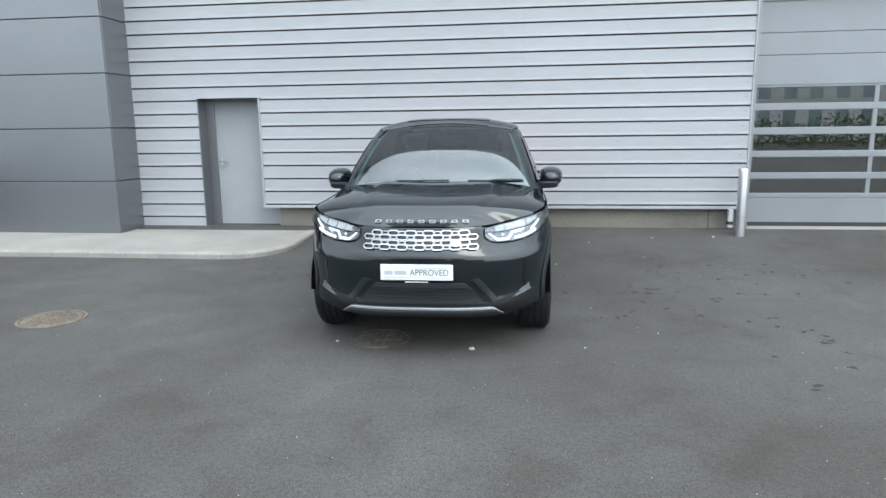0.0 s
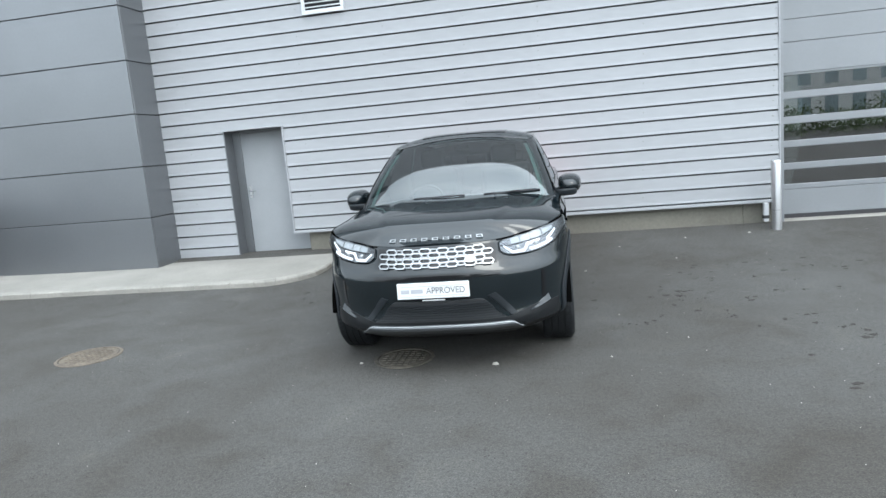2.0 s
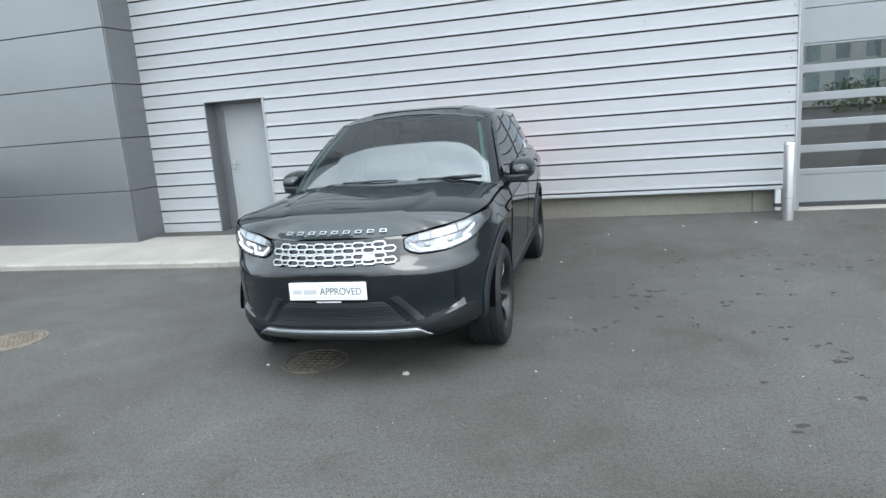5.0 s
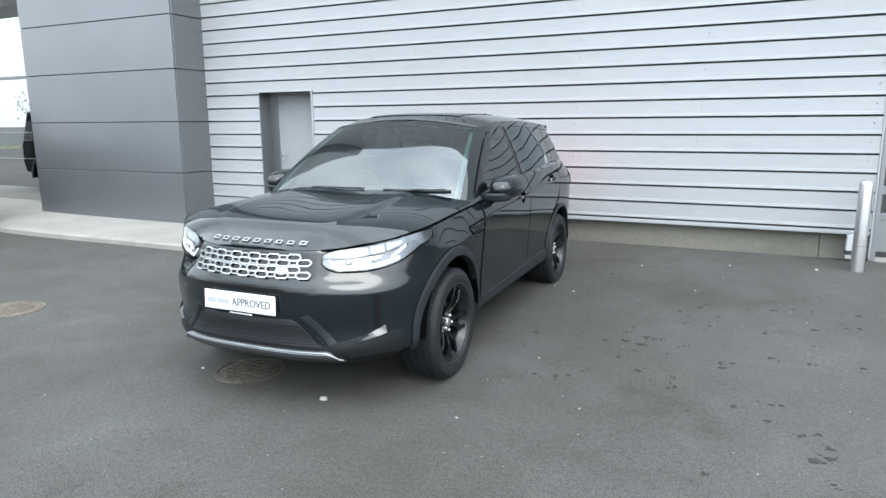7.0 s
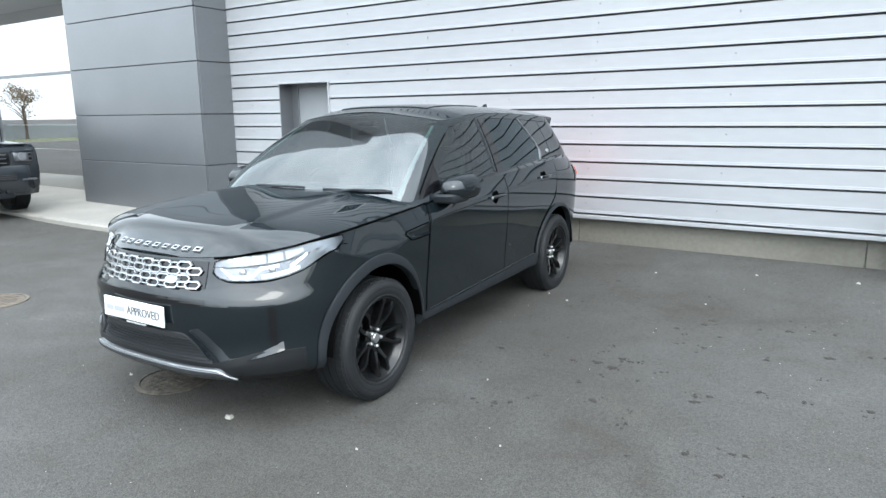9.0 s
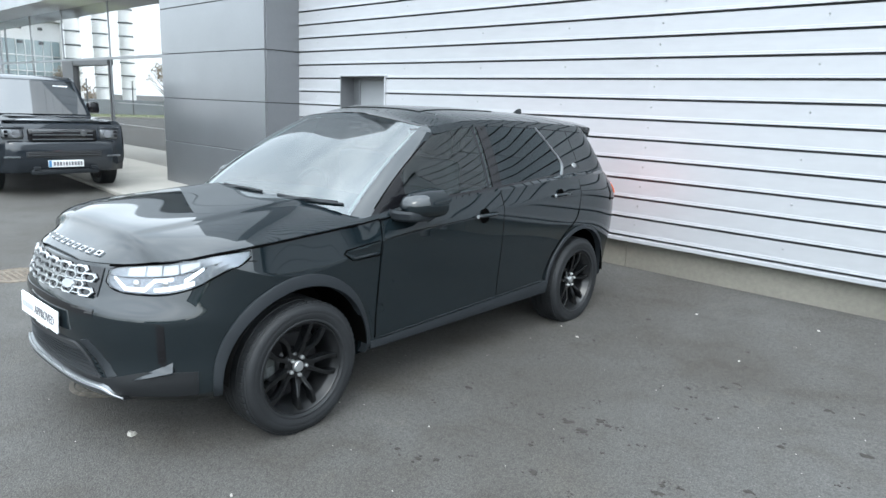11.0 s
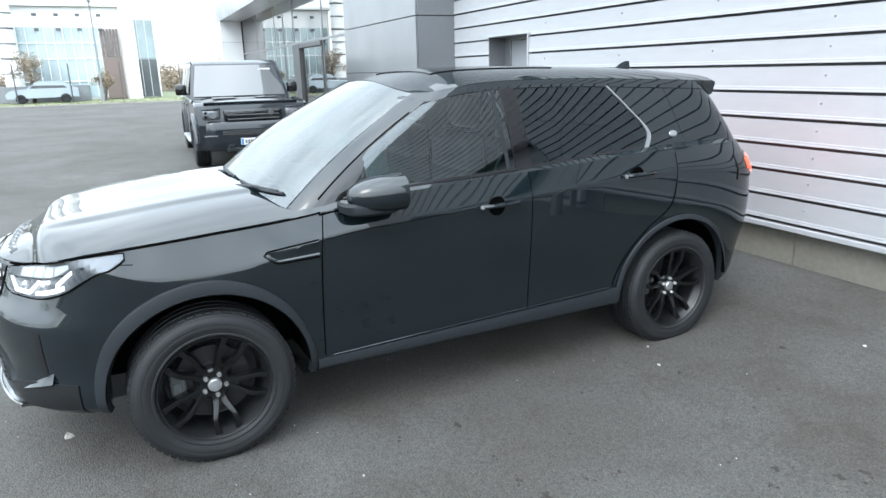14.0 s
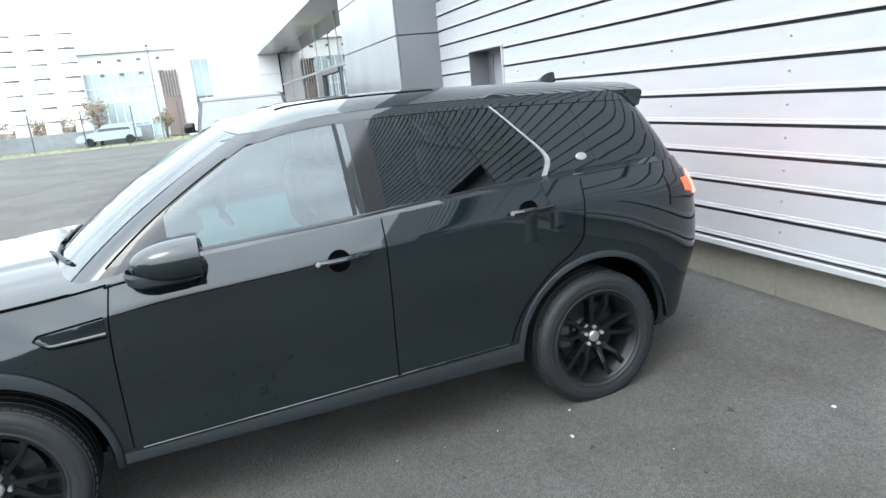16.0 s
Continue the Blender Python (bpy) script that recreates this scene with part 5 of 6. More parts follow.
        q = cab_side(2.76, 1.297, 0.004)
        add_lathe(bm, [(0.0, 0.004), (0.024, 0.003), (0.026, 0.0)], 20, "x")
        bmesh.ops.scale(bm, vec=(sx, 1.25, 0.75), verts=bm.verts)
        bmesh.ops.transform(bm, matrix=Matrix.Translation((sx * q[0], q[1], q[2])) @ Matrix.Rotation(radians(-19 * sx), 4, "Y"), verts=bm.verts)
        part("oval_badge", bm, M_SATIN, body, "small plain oval silver badge")
        # screen pillar from the glass edge round the corner to the window
        P = []
        for i in range(9):
            row = []
            for j in range(25):
                z = lerp(0.99, 1.592, j / 24)
                w = cab_half(z, 1.0)
                ta = math.asin(0.905 ** (CN / 2))
                tb = math.acos(((CF - 0.245 - 0.02) / CF) ** (CN / 2))
                th = lerp(ta, tb, i / 8)
                y = cab_front(z) + CF - CF * math.cos(th) ** (2 / CN)
                row.append((sx * cab_half(z, y) * math.sin(th) ** (2 / CN), y, z))
            P.append(row)
        part("screen_pillar", grid_mesh(bmesh.new(), P, 0.012), M_PAINT, body, "glossy black screen pillar", 40)
        P = []
        for i in range(41):
            y = lerp(1.06, 3.30, i / 40)
            row = []
            for j in range(4):
                full = smooth01((y - 1.06) / 0.16)
                z = lerp(lerp(rail_top(y) - 0.004, win_top(y) - 0.004, full), rail_top(y), j / 3)
                q = cab_side(y, z, 0.001 + (0.003 if j < 3 else 0.001) * full)
                row.append((sx * q[0], q[1], q[2]))
            P.append(row)
        part("cant_rail", grid_mesh(bmesh.new(), P, 0.012), M_PAINT, body, smooth=50)
        # shoulder closing the gap from the door's top to the glass
        P = []
        for i in range(49):
            y = lerp(0.40, 3.22, i / 48)
            a_ = body_y(y, top_edge(y) - 0.004, 0.003)
            b_ = cab_side(y, win_low(y) + 0.006, 0.002)
            P.append([(sx * lerp(a_[0], b_[0], f), y, lerp(a_[2], b_[2], f)) for f in (0.0, 0.5, 1.0)])
        part("shoulder", grid_mesh(bmesh.new(), P, 0.006), M_PAINT, body, smooth=50)

        def seam(pts, r=0.0032):
            bm = bmesh.new()
            add_tube(bm, [(sx * q[0], q[1], q[2]) for q in pts], r, 5)
            part("seam", bm, M_SEAM, body)

        seam([body_at(k, top_edge(OUT[int(k)][1]) - 0.004, 0.001) for k in span(94, 424, 40)] + [body_y(y, lerp(1.078, 1.092, (y - 0.52) / 0.12), 0.004) for y in span(0.53, 0.64, 3)], 0.005)
        seam([body_y(front_edge(z) - 0.003, z, 0.002) for z in span(0.40, 1.09, 24)])
        seam([body_y(1.655 + 0.012 * (z - 0.5), z, 0.003) for z in span(0.42, 1.165, 24)])
        seam([body_y(rear_edge(z) + 0.003, z, 0.002) for z in span(0.45, 1.2, 30)])
        # thin dark line along the door's shoulder crease; no panels part here
        seam([body_y(y, crease_z(y) - 0.002, 0.0045) for y in span(0.55, 1.45, 20)], 0.0022)
        seam([cab_side(pillar_y(z) + 0.012, z, 0.003) for z in span(1.14, 1.50, 16)], 0.004)
        seam([body_y(1.657, 0.33 + 0.008 * i, 0.014) for i in range(8)], 0.003)
        seam([body_at(k, 0.97 - 0.0005 * (k - 256), 0.002) for k in (247, 256, 262)], 0.002)
        # belt strip under the windows
        P = []
        for i in range(41):
            y = lerp(0.66, 2.5, i / 40)
            row = []
            for f, o in ((-0.012, 0.004), (0.0, 0.009), (0.012, 0.004)):
                q = cab_side(y, win_low(y) + f, o)
                row.append((sx * q[0], q[1], q[2]))
            P.append(row)
        part("belt_strip", grid_mesh(bmesh.new(), P, 0.006), M_GLOSS, body, smooth=50)
        # mirror
        P = []
        for i in range(15):
            t = i / 14
            row = []
            for j in range(24):
                a = 2 * math.pi * j / 24
                ca, sa = math.cos(a), math.sin(a)
                rx, rz = 0.108 * math.copysign(abs(ca) ** 0.7, ca), 0.088 * math.copysign(abs(sa) ** 0.75, sa)
                k = (1 - (1 - t) ** 2.6) ** 0.5 * (1 - 0.04 * t)
                row.append((sx * (0.985 + rx * k + 0.012 * t), 0.635 + 0.262 * t, 1.168 + rz * k * (1 - 0.12 * (ca > 0) * ca) - 0.012 * (1 - t)))
            row.append(row[0])
            P.append(row)
        bm = grid_mesh(bmesh.new(), P)
        bmesh.ops.remove_doubles(bm, verts=bm.verts, dist=0.0005)
        mirror = part("door_mirror", bm, M_PAINT, fd, "gloss black door mirror", 40)
        bm = bmesh.new()
        add_lathe(bm, [(0.0, 0.893), (0.98, 0.893)], 24, "y")
        bmesh.ops.scale(bm, vec=(0.096, 1, 0.076), verts=bm.verts)
        bmesh.ops.translate(bm, vec=(sx * 0.997, 0, 1.168), verts=bm.verts)
        part("mirror_glass", bm, M_CHROME, mirror, "mirror glass")
        bm = bmesh.new()
        rings = []
        for h, g in ((1.072, 0.80), (1.085, 0.97), (1.12, 1.03), (1.135, 0.98)):
            rings.append([(sx * (0.93 + 0.065 * math.cos(a) * 1.0 * g + (0.06 if math.cos(a) > 0 else -0.03) * abs(math.cos(a)) * g), 0.765 + 0.15 * g * math.copysign(abs(math.sin(a)) ** 0.6, math.sin(a)), h) for a in [2 * math.pi * i / 24 for i in range(25)]])
        grid_mesh(bm, rings)
        bm.faces.new([bm.verts.new(q) for q in rings[0][:-1]])
        part("mirror_arm", bm, M_PLASTIC, mirror, "dark plastic mirror foot", 40)
    # windscreen
    P = []
    for i in range(41):
        a = -1 + 2 * i / 40
        row = []
        for j in range(25):
            z = lerp(1.10, 1.65 - 0.06 * a * a, j / 24)
            row.append(cab_nose(a * 0.912 * cab_half(z, 1.0), z))
        P.append(row)
    ws = part("windscreen", grid_mesh(bmesh.new(), P), M_CAR_GLASS, body, "raked windscreen reflecting the sky", 60)
    ws.visible_shadow = False
    P = []
    for i in range(41):
        a = -1 + 2 * i / 40
        row = []
        for j in range(4):
            z = lerp(1.625 - 0.06 * a * a, 1.655 - 0.06 * a * a, j / 3)
            q = cab_nose(a * 0.915 * cab_half(z, 1.0), z)
            row.append((q[0], q[1] + 0.006, q[2] - 0.004))
        P.append(row)
    part("screen_band", grid_mesh(bmesh.new(), P), M_GLOSS, body)
    # roof
    P = []
    for i in range(45):
        t = i / 44
        row = []
        for j in range(41):
            a = -1 + 2 * j / 40
            zt = 1.65 - 0.06 * a * a
            f = cab_nose(a * 0.912 * cab_half(zt, 1.0), zt)
            y = lerp(f[1], 3.335 - 0.08 * abs(a) ** 3, t)
            xe = cab_side(min(y, 3.05), rail_top(y))[0] * (1 - 0.05 * smooth01((y - 3.05) / 0.35))
            s_ = smooth01(t * 9)
            x = a * lerp(0.912 * cab_half(zt, 1.0), xe, s_)
            z = lerp(zt, roof_mid(y) - (roof_mid(y) - rail_top(y)) * abs(a) ** 3.4, smooth01(t * 7))
            row.append((x, y, z + 0.003))
        P.append(row)
    part("roof", grid_mesh(bmesh.new(), P, 0.02, (0, 2, 0.5)), M_PAINT, body, "glossy black roof", 40)
    lip = []
    for x, y, z in P[-1]:
        lip.append([(x * 1.0, y - 0.10, z + 0.002), (x, y - 0.02, z + 0.003), (x, y + 0.015, z - 0.006), (x * 0.998, y + 0.02, z - 0.02), (x * 0.985, y + 0.004, z - 0.085), (x * 0.97, y - 0.06, z - 0.10), (x * 0.96, y - 0.16, z - 0.10)])
    bm = grid_mesh(bmesh.new(), lip)
    for side in (lip[0], lip[-1]):
        bm.faces.new([bm.verts.new(q) for q in side])
    part("spoiler", bm, M_PAINT, body, "gloss black roof spoiler", 40)
    P = [[(x * 1.004, y, z + 0.005) for x, y, z in row[8:33]] for row in P[5:22]]
    part("roof_glass", grid_mesh(bmesh.new(), P, 0.004, (0, 2, 0.5)), M_GLOSS, body, "black glass roof panel", 40)
    P = []
    for i in range(25):
        a = -1 + 2 * i / 24
        row = []
        for j in range(11):
            z = lerp(1.20, 1.55, j / 10)
            q = cab_tail(a * 0.74 * cab_half(z, 3.3), z)
            row.append((q[0], q[1] + 0.004, q[2]))
        P.append(row)
    part("tailgate_window", grid_mesh(bmesh.new(), P), M_GLOSS, body, smooth=50)
    # aerial fin
    bm = bmesh.new()
    P = []
    for i in range(9):
        t = i / 8
        h = 0.066 * smooth01(t * 1.15) ** 0.8
        wd = 0.024 * (1 - 0.35 * t)
        P.append([(s_ * wd * q, 2.955 + 0.155 * t, 1.674 - 0.012 * t + h * v) for s_, q, v in ((-1, 1, 0), (-1, 0.55, 0.6), (-1, 0.2, 1), (1, 0.2, 1), (1, 0.55, 0.6), (1, 1, 0))])
    grid_mesh(bm, P)
    bm.faces.new([v for v in bm.verts][-6:])
    part("aerial_fin", bm, M_PAINT, body, "shark-fin aerial", 40)
    # wipers
    for xp, xt in ((-0.33, 0.07), (0.28, 0.70)):
        wp = part("wiper", add_tube(bmesh.new(), [(xp, cab_nose(xp, 1.15)[1] - 0.045, 1.148), (lerp(xp, xt, 0.5), cab_nose(lerp(xp, xt, 0.5), 1.165)[1] - 0.022, 1.172), (xt, cab_nose(xt, 1.165)[1] - 0.015, 1.172)], [0.014, 0.009, 0.006], 6), M_PLASTIC, body, "black wiper arm")
        bm = bmesh.new()
        add_tube(bm, [(x, cab_nose(x, 1.16)[1] - 0.008, 1.160 + 0.012 * (1 - abs(x))) for x in span(xp - 0.02, xt + 0.03, 10)], 0.008, 6)
        part("wiper_blade", bm, M_PLASTIC, wp)
    P = [[(a * 0.80, 0.30 + 0.16 * a * a + d, 1.145 + h - 0.05 * a * a) for d, h in ((-0.03, -0.01), (0.02, -0.006), (0.08, 0.0))] for a in span(-1, 1, 24)]
    part("scuttle", grid_mesh(bmesh.new(), P, 0.01, (0, 1, 0.4)), M_PLASTIC, body)
    # inside
    P = [[(a * 0.80, y, 1.12 + 0.01 * (1 - a * a) - (0.13 if y > 1.0 else 0.0)) for y in (0.50, 0.62, 0.8, 0.93, 1.02, 1.2, 2.0, 3.2)] for a in span(-1, 1, 16)]
    part("dashboard", grid_mesh(bmesh.new(), P), M_SEAT, body, "dark dashboard")
    bm = bmesh.new()
    P = [[(a * 0.60, y, roof_mid(y) - 0.045 - 0.045 * abs(a) ** 3) for y in span(1.22, 3.2, 12)] for a in span(-1, 1, 12)]
    part("headliner", grid_mesh(bm, P), M_HEADLINER, body)
    for sx in (1, -1):
        P = []
        for j in range(13):
            z = lerp(1.13, 1.60, j / 12)
            w = cab_half(z, 1.0)
            P.append([(sx * (f * w), cab_nose(f * w, z)[1] + d, z - 0.01) for f, d in ((0.852, 0.05), (0.868, 0.03), (0.888, 0.035))])
        part("pillar_trim", grid_mesh(bmesh.new(), P), M_PALE_TRIM, body, "pale inner pillar trim", 60)
    for x in (-0.37, 0.37):
        bm = bmesh.new()
        add_box(bm, x - 0.24, x + 0.24, 1.45, 1.60, 0.95, 1.36, 0.06, 3)
        part("seat_back", bm, M_SEAT, body, smooth=40)
        bm = bmesh.new()
        add_box(bm, x - 0.13, x + 0.13, 1.52, 1.62, 1.38, 1.56, 0.045, 3)
        part("headrest", bm, M_SEAT, body, smooth=40)
    for x in (-0.42, 0.0, 0.42):
        bm = bmesh.new()
        add_box(bm, x - 0.2, x + 0.2, 2.35, 2.48, 0.95, 1.34, 0.05, 3)
        part("seat_back", bm, M_SEAT, body, smooth=40)
        bm = bmesh.new()
        add_box(bm, x - 0.12, x + 0.12, 2.40, 2.48, 1.35, 1.47, 0.035, 3)
        part("headrest", bm, M_SEAT, body, smooth=40)
    bm = bmesh.new()
    ring = [(0.185 * math.cos(2 * math.pi * i / 28), 0.0, 0.185 * math.sin(2 * math.pi * i / 28)) for i in range(29)]
    add_tube(bm, ring, 0.015, 8)
    add_box(bm, -0.16, 0.16, -0.01, 0.015, -0.03, 0.03, 0.008)
    bmesh.ops.transform(bm, matrix=Matrix.Translation((-0.37, 1.0, 1.06)) @ Matrix.Rotation(radians(-25), 4, "X"), verts=bm.verts)
    part("steering_wheel", bm, M_SEAT, body)
    part("inner_mirror", box(-0.12, 0.12, 1.16, 1.185, 1.48, 1.545, 0.012, 2), M_GLOSS, body)
    part("sensor_pod", box(-0.07, 0.07, 1.12, 1.19, 1.55, 1.59, 0.012, 2), M_PLASTIC, body)
    # wheels
    for y, spin in ((0.0, radians(-9)), (WB, radians(12))):
        build_wheel(car, 0.815, y, 0.354, 0.0, spin)
        build_wheel(car, -0.815, y, 0.354, math.pi, spin + 0.4)
    car.matrix_world = m
    return car


suv = build_suv(Matrix.Translation((-0.09, 5.753, 0.0)) @ Matrix.Rotation(radians(1.36), 4, "Z"))


# ---- second vehicle: boxy off-roader by the showroom ----
# dark paint with its base raised, haze over the far car included
M_GREY_PAINT = mat("dark_grey_paint", (0.013, 0.016, 0.020), 0.4, coat=1.0, spec=0.0, grain=0.2, grain_scale=700)


M_LENS_GREY = mat("lamp_lens_grey", (0.25, 0.26, 0.28), 0.15, metal=0.6)
M_SATIN_DARK = mat("satin_dark_grey", (0.09, 0.095, 0.10), 0.4, metal=0.7)
M_DARK_GLASS = mat("dark_car_glass", (0.004, 0.0065, 0.0085), 0.03, spec=1.0, coat=0.6)


def build_offroader(m):
    """Front towards -y, front axle at the origin."""
    W = 0.96
    car = tagged(new("car"), "dark grey boxy off-road vehicle parked by the showroom glass", "car")
    prof = [(-0.86, 0.48), (-0.90, 0.62), (-0.90, 0.80), (-0.875, 1.02), (-0.84, 1.12), (-0.75, 1.165), (0.0, 1.19), (0.62, 1.205), (3.80, 1.24), (3.86, 1.15), (3.87, 0.70), (3.80, 0.50), (3.2, 0.42), (0.5, 0.42), (-0.5, 0.42)]
    bm = bmesh.new()
    rows = []
    for x, ins in ((-W, 0.035), (-W + 0.035, 0.0), (-0.5, 0.0), (0.5, 0.0), (W - 0.035, 0.0), (W, 0.035)):
        cy, cz = 1.4, 0.8
        curve_in = 0.055 * (abs(x) / W) ** 4
        rows.append([bm.verts.new((x, (y + curve_in if y < 0 else y) * 1.0 + (ins if y < cy else -ins), z - (ins if z > cz else -ins) * 0.6)) for y, z in prof])
    for a, b in zip(rows, rows[1:]):
        for i in range(len(prof)):
            j = (i + 1) % len(prof)
            bm.faces.new((a[i], a[j], b[j], b[i]))
    bm.faces.new(rows[0]), bm.faces.new(rows[-1][::-1])
    body = new("body", mesh_of("body", bm, M_GREY_PAINT))
    cut = bmesh.new()
    for y in (0.0, 3.022):
        for x0, x1 in ((0.55, 1.2), (-1.2, -0.55)):
            add_lathe(cut, [(0.47, x0), (0.47, x1)], 40, "x", (0, y, 0.40))
    cutter = new("cutter", mesh_of("cutter", cut, M_PLASTIC))
    mod = body.modifiers.new("wells", "BOOLEAN")
    mod.operation, mod.object, mod.solver = "DIFFERENCE", cutter, "EXACT"
    bpy.context.view_layer.update()
    me = bpy.data.meshes.new_from_object(body.evaluated_get(bpy.context.evaluated_depsgraph_get()))
    bpy.data.objects.remove(body), bpy.data.objects.remove(cutter)
    me.polygons.foreach_set("material_index", [0] * len(me.polygons))
    me.polygons.foreach_set("use_smooth", [True] * len(me.polygons))
    me.set_sharp_from_angle(angle=radians(28))
    body = new("body", me)
    body.parent = car
    # bonnet with a raised middle
    P = [[(a * 0.80, y, 1.178 + 0.012 * (y + 0.75) + 0.03 * (1 - abs(a) ** 4) * smooth01((y + 0.82) / 0.15)) for y in span(-0.80, 0.60, 12)] for a in span(-1, 1, 20)]
    part("bonnet", grid_mesh(bmesh.new(), P, 0.02, (0, 1, 0.3)), M_GREY_PAINT, body, "grey bonnet with two raised plates", 35)
    for x in (-0.38, 0.38):
        part("bonnet_plate", box(x - 0.2, x + 0.2, -0.45, 0.25, 1.222, 1.232, 0.006), M_GREY_PAINT, body)
    # cabin
    top = 1.93
    cabp = [(0.62, 1.20), (1.10, 1.84), (1.25, 1.90), (2.2, top), (3.4, top - 0.01), (3.74, top - 0.05), (3.82, 1.22)]
    bm = bmesh.new()
    rows = []
    for f in (-1, -0.93, -0.5, 0.5, 0.93, 1):
        rows.append([bm.verts.new((f * lerp(0.93, 0.82, smooth01((z - 1.2) / 0.72)), y, z - (0.03 if abs(f) == 1 and z > 1.8 else 0.0))) for y, z in cabp])
    for a, b in zip(rows, rows[1:]):
        for i in range(len(cabp) - 1):
            bm.faces.new((a[i], a[i + 1], b[i + 1], b[i]))
    bm.faces.new(rows[0]), bm.faces.new(rows[-1][::-1])
    part("cabin", bm, M_GREY_PAINT, body, "grey cabin with a contrasting roof", 30)

    def cab_x(z):
        return lerp(0.93, 0.82, smooth01((z - 1.2) / 0.72))

    # screen
    P = []
    for a in span(-1, 1, 12):
        P.append([(a * (cab_x(z) - 0.075), lerp(0.62, 1.10, (z - 1.20) / 0.64) - 0.012 - 0.02 * (1 - a * a), z + 0.004) for z in span(1.235, 1.81, 6)])
    part("windscreen", grid_mesh(bmesh.new(), P, 0.006, (0, 2, 1)), M_DARK_GLASS, body, "windscreen reflecting the pale sky", 60)
    part("screen_sticker", box(0.42, 0.66, 0.985, 0.99, 1.70, 1.745), M_PLATE, body, "small white sticker")
    for sx in (1, -1):
        for y0, y1 in ((0.98, 1.72), (1.80, 2.62), (2.75, 3.55)):
            P = []
            for t in span(0, 1, 6):
                col = []
                for z in span(1.27, 1.80, 6):
                    y = lerp(max(y0, 0.80 + (z - 1.27) * 0.62) if y0 < 1 else y0, y1, t)
                    col.append((sx * (cab_x(z) + 0.006), y, z))
                P.append(col)
            part("side_window", grid_mesh(bmesh.new(), P, 0.006, (0, 2, 1)), M_GLOSS, body, "dark side window")
        # arches
        for yc in (0.0, 3.022):
            P = []
            for i in range(25):
                a = radians(lerp(-4, 184, i / 24))
                P.append([(sx * x, yc + r_ * math.cos(a) * (1.02 if k else 1), 0.40 + r_ * math.sin(a)) for k, (x, r_) in enumerate(((0.90, 0.465), (1.0, 0.468), (1.005, 0.50), (0.985, 0.56), (0.945, 0.58)))])
            part("arch_trim", grid_mesh(bmesh.new(), P), M_PLASTIC if yc else M_GREY_PAINT, body, smooth=40)
        # headlamp: a rounded housing with a round lens and two small squares
        lamp = part("headlamp", box(sx * 0.70 - 0.15, sx * 0.70 + 0.15, -0.915, -0.80, 0.885, 1.065, 0.045, 4), M_BOWL, body, "headlamp behind clear glass", 40)
        bm = bmesh.new()
        add_lathe(bm, [(0.0, -0.921), (0.05, -0.925), (0.066, -0.923), (0.072, -0.912)], 28, "y", (sx * 0.675, 0, 0.975))
        part("lamp_ring", bm, M_LENS_GREY, lamp, "round lamp lens", 30)
        for dz in (0.032, -0.032):
            part("lamp_square", box(sx * 0.795 - 0.024, sx * 0.795 + 0.024, -0.923, -0.90, 0.975 + dz - 0.022, 0.975 + dz + 0.022, 0.006, 2), M_GLOSS, lamp)
        part("lamp_brow", box(sx * 0.70 - 0.155, sx * 0.70 + 0.155, -0.93, -0.80, 1.05, 1.085, 0.012, 2), M_GREY_PAINT, body, smooth=40)
        part("fog_slit", box(sx * 0.74 - 0.11, sx * 0.74 + 0.11, -0.955, -0.90, 0.60, 0.625, 0.008, 2), M_BOWL, body, "slim pale fog lamp")
        part("tow_cover", box(sx * 0.42 - 0.05, sx * 0.42 + 0.05, -0.965, -0.90, 0.40, 0.46, 0.012, 2), M_PLASTIC, body)
        mirror = part("door_mirror", box(sx * 1.06 - 0.1, sx * 1.06 + 0.1, 0.86, 1.0, 1.27, 1.47, 0.035, 3), M_GLOSS, body, "black door mirror", 40)
        part("mirror_arm", box(min(sx * 0.9, sx * 1.0), max(sx * 0.9, sx * 1.0), 0.9, 0.96, 1.27, 1.31, 0.008), M_PLASTIC, mirror)
        part("side_step", box(min(sx * 0.9, sx * 1.04), max(sx * 0.9, sx * 1.04), 0.55, 2.45, 0.40, 0.45, 0.015, 2), M_SATIN, body, "silver side step")
        for y in (1.62, 2.5):
            part("door_handle", box(sx * 0.965 - 0.012, sx * 0.965 + 0.012, y - 0.1, y + 0.1, 1.05, 1.085, 0.008), M_GLOSS, body)
        for y in (1.0, 1.76, 2.66):
            part("door_gap", box(sx * 0.9625 - 0.002, sx * 0.9625 + 0.002, y - 0.004, y + 0.004, 0.52, 1.19), M_JOINT, body)
        part("roof_gutter", box(sx * 0.815 - 0.012, sx * 0.815 + 0.012, 1.12, 3.7, 1.868, 1.892, 0.006, 2), M_SATIN_DARK, body)
        for y in (0.0, 3.022):
            build_wheel(car, sx * 0.86, y, 0.40, 0.0 if sx > 0 else math.pi, 0.3 + y).scale = (1.05, 1.085, 1.085)
    # grille slots, bumper in the body's colour, plate below it
    part("grille", box(-0.50, 0.50, -0.925, -0.86, 0.86, 1.05, 0.03, 3), M_GLOSS, body, "black slotted grille", 40)
    for z in (0.875, 0.945, 1.005):
        part("grille_slot", box(-0.44, 0.44, -0.932, -0.92, z, z + 0.02, 0.006, 2), M_SATIN_DARK, body)
    bm = bmesh.new()
    add_lathe(bm, [(0.0, -0.940), (0.045, -0.938), (0.05, -0.925)], 20, "y", (0.30, 0, 0.985))
    part("oval_badge", bm, M_BOWL, body)
    P = []
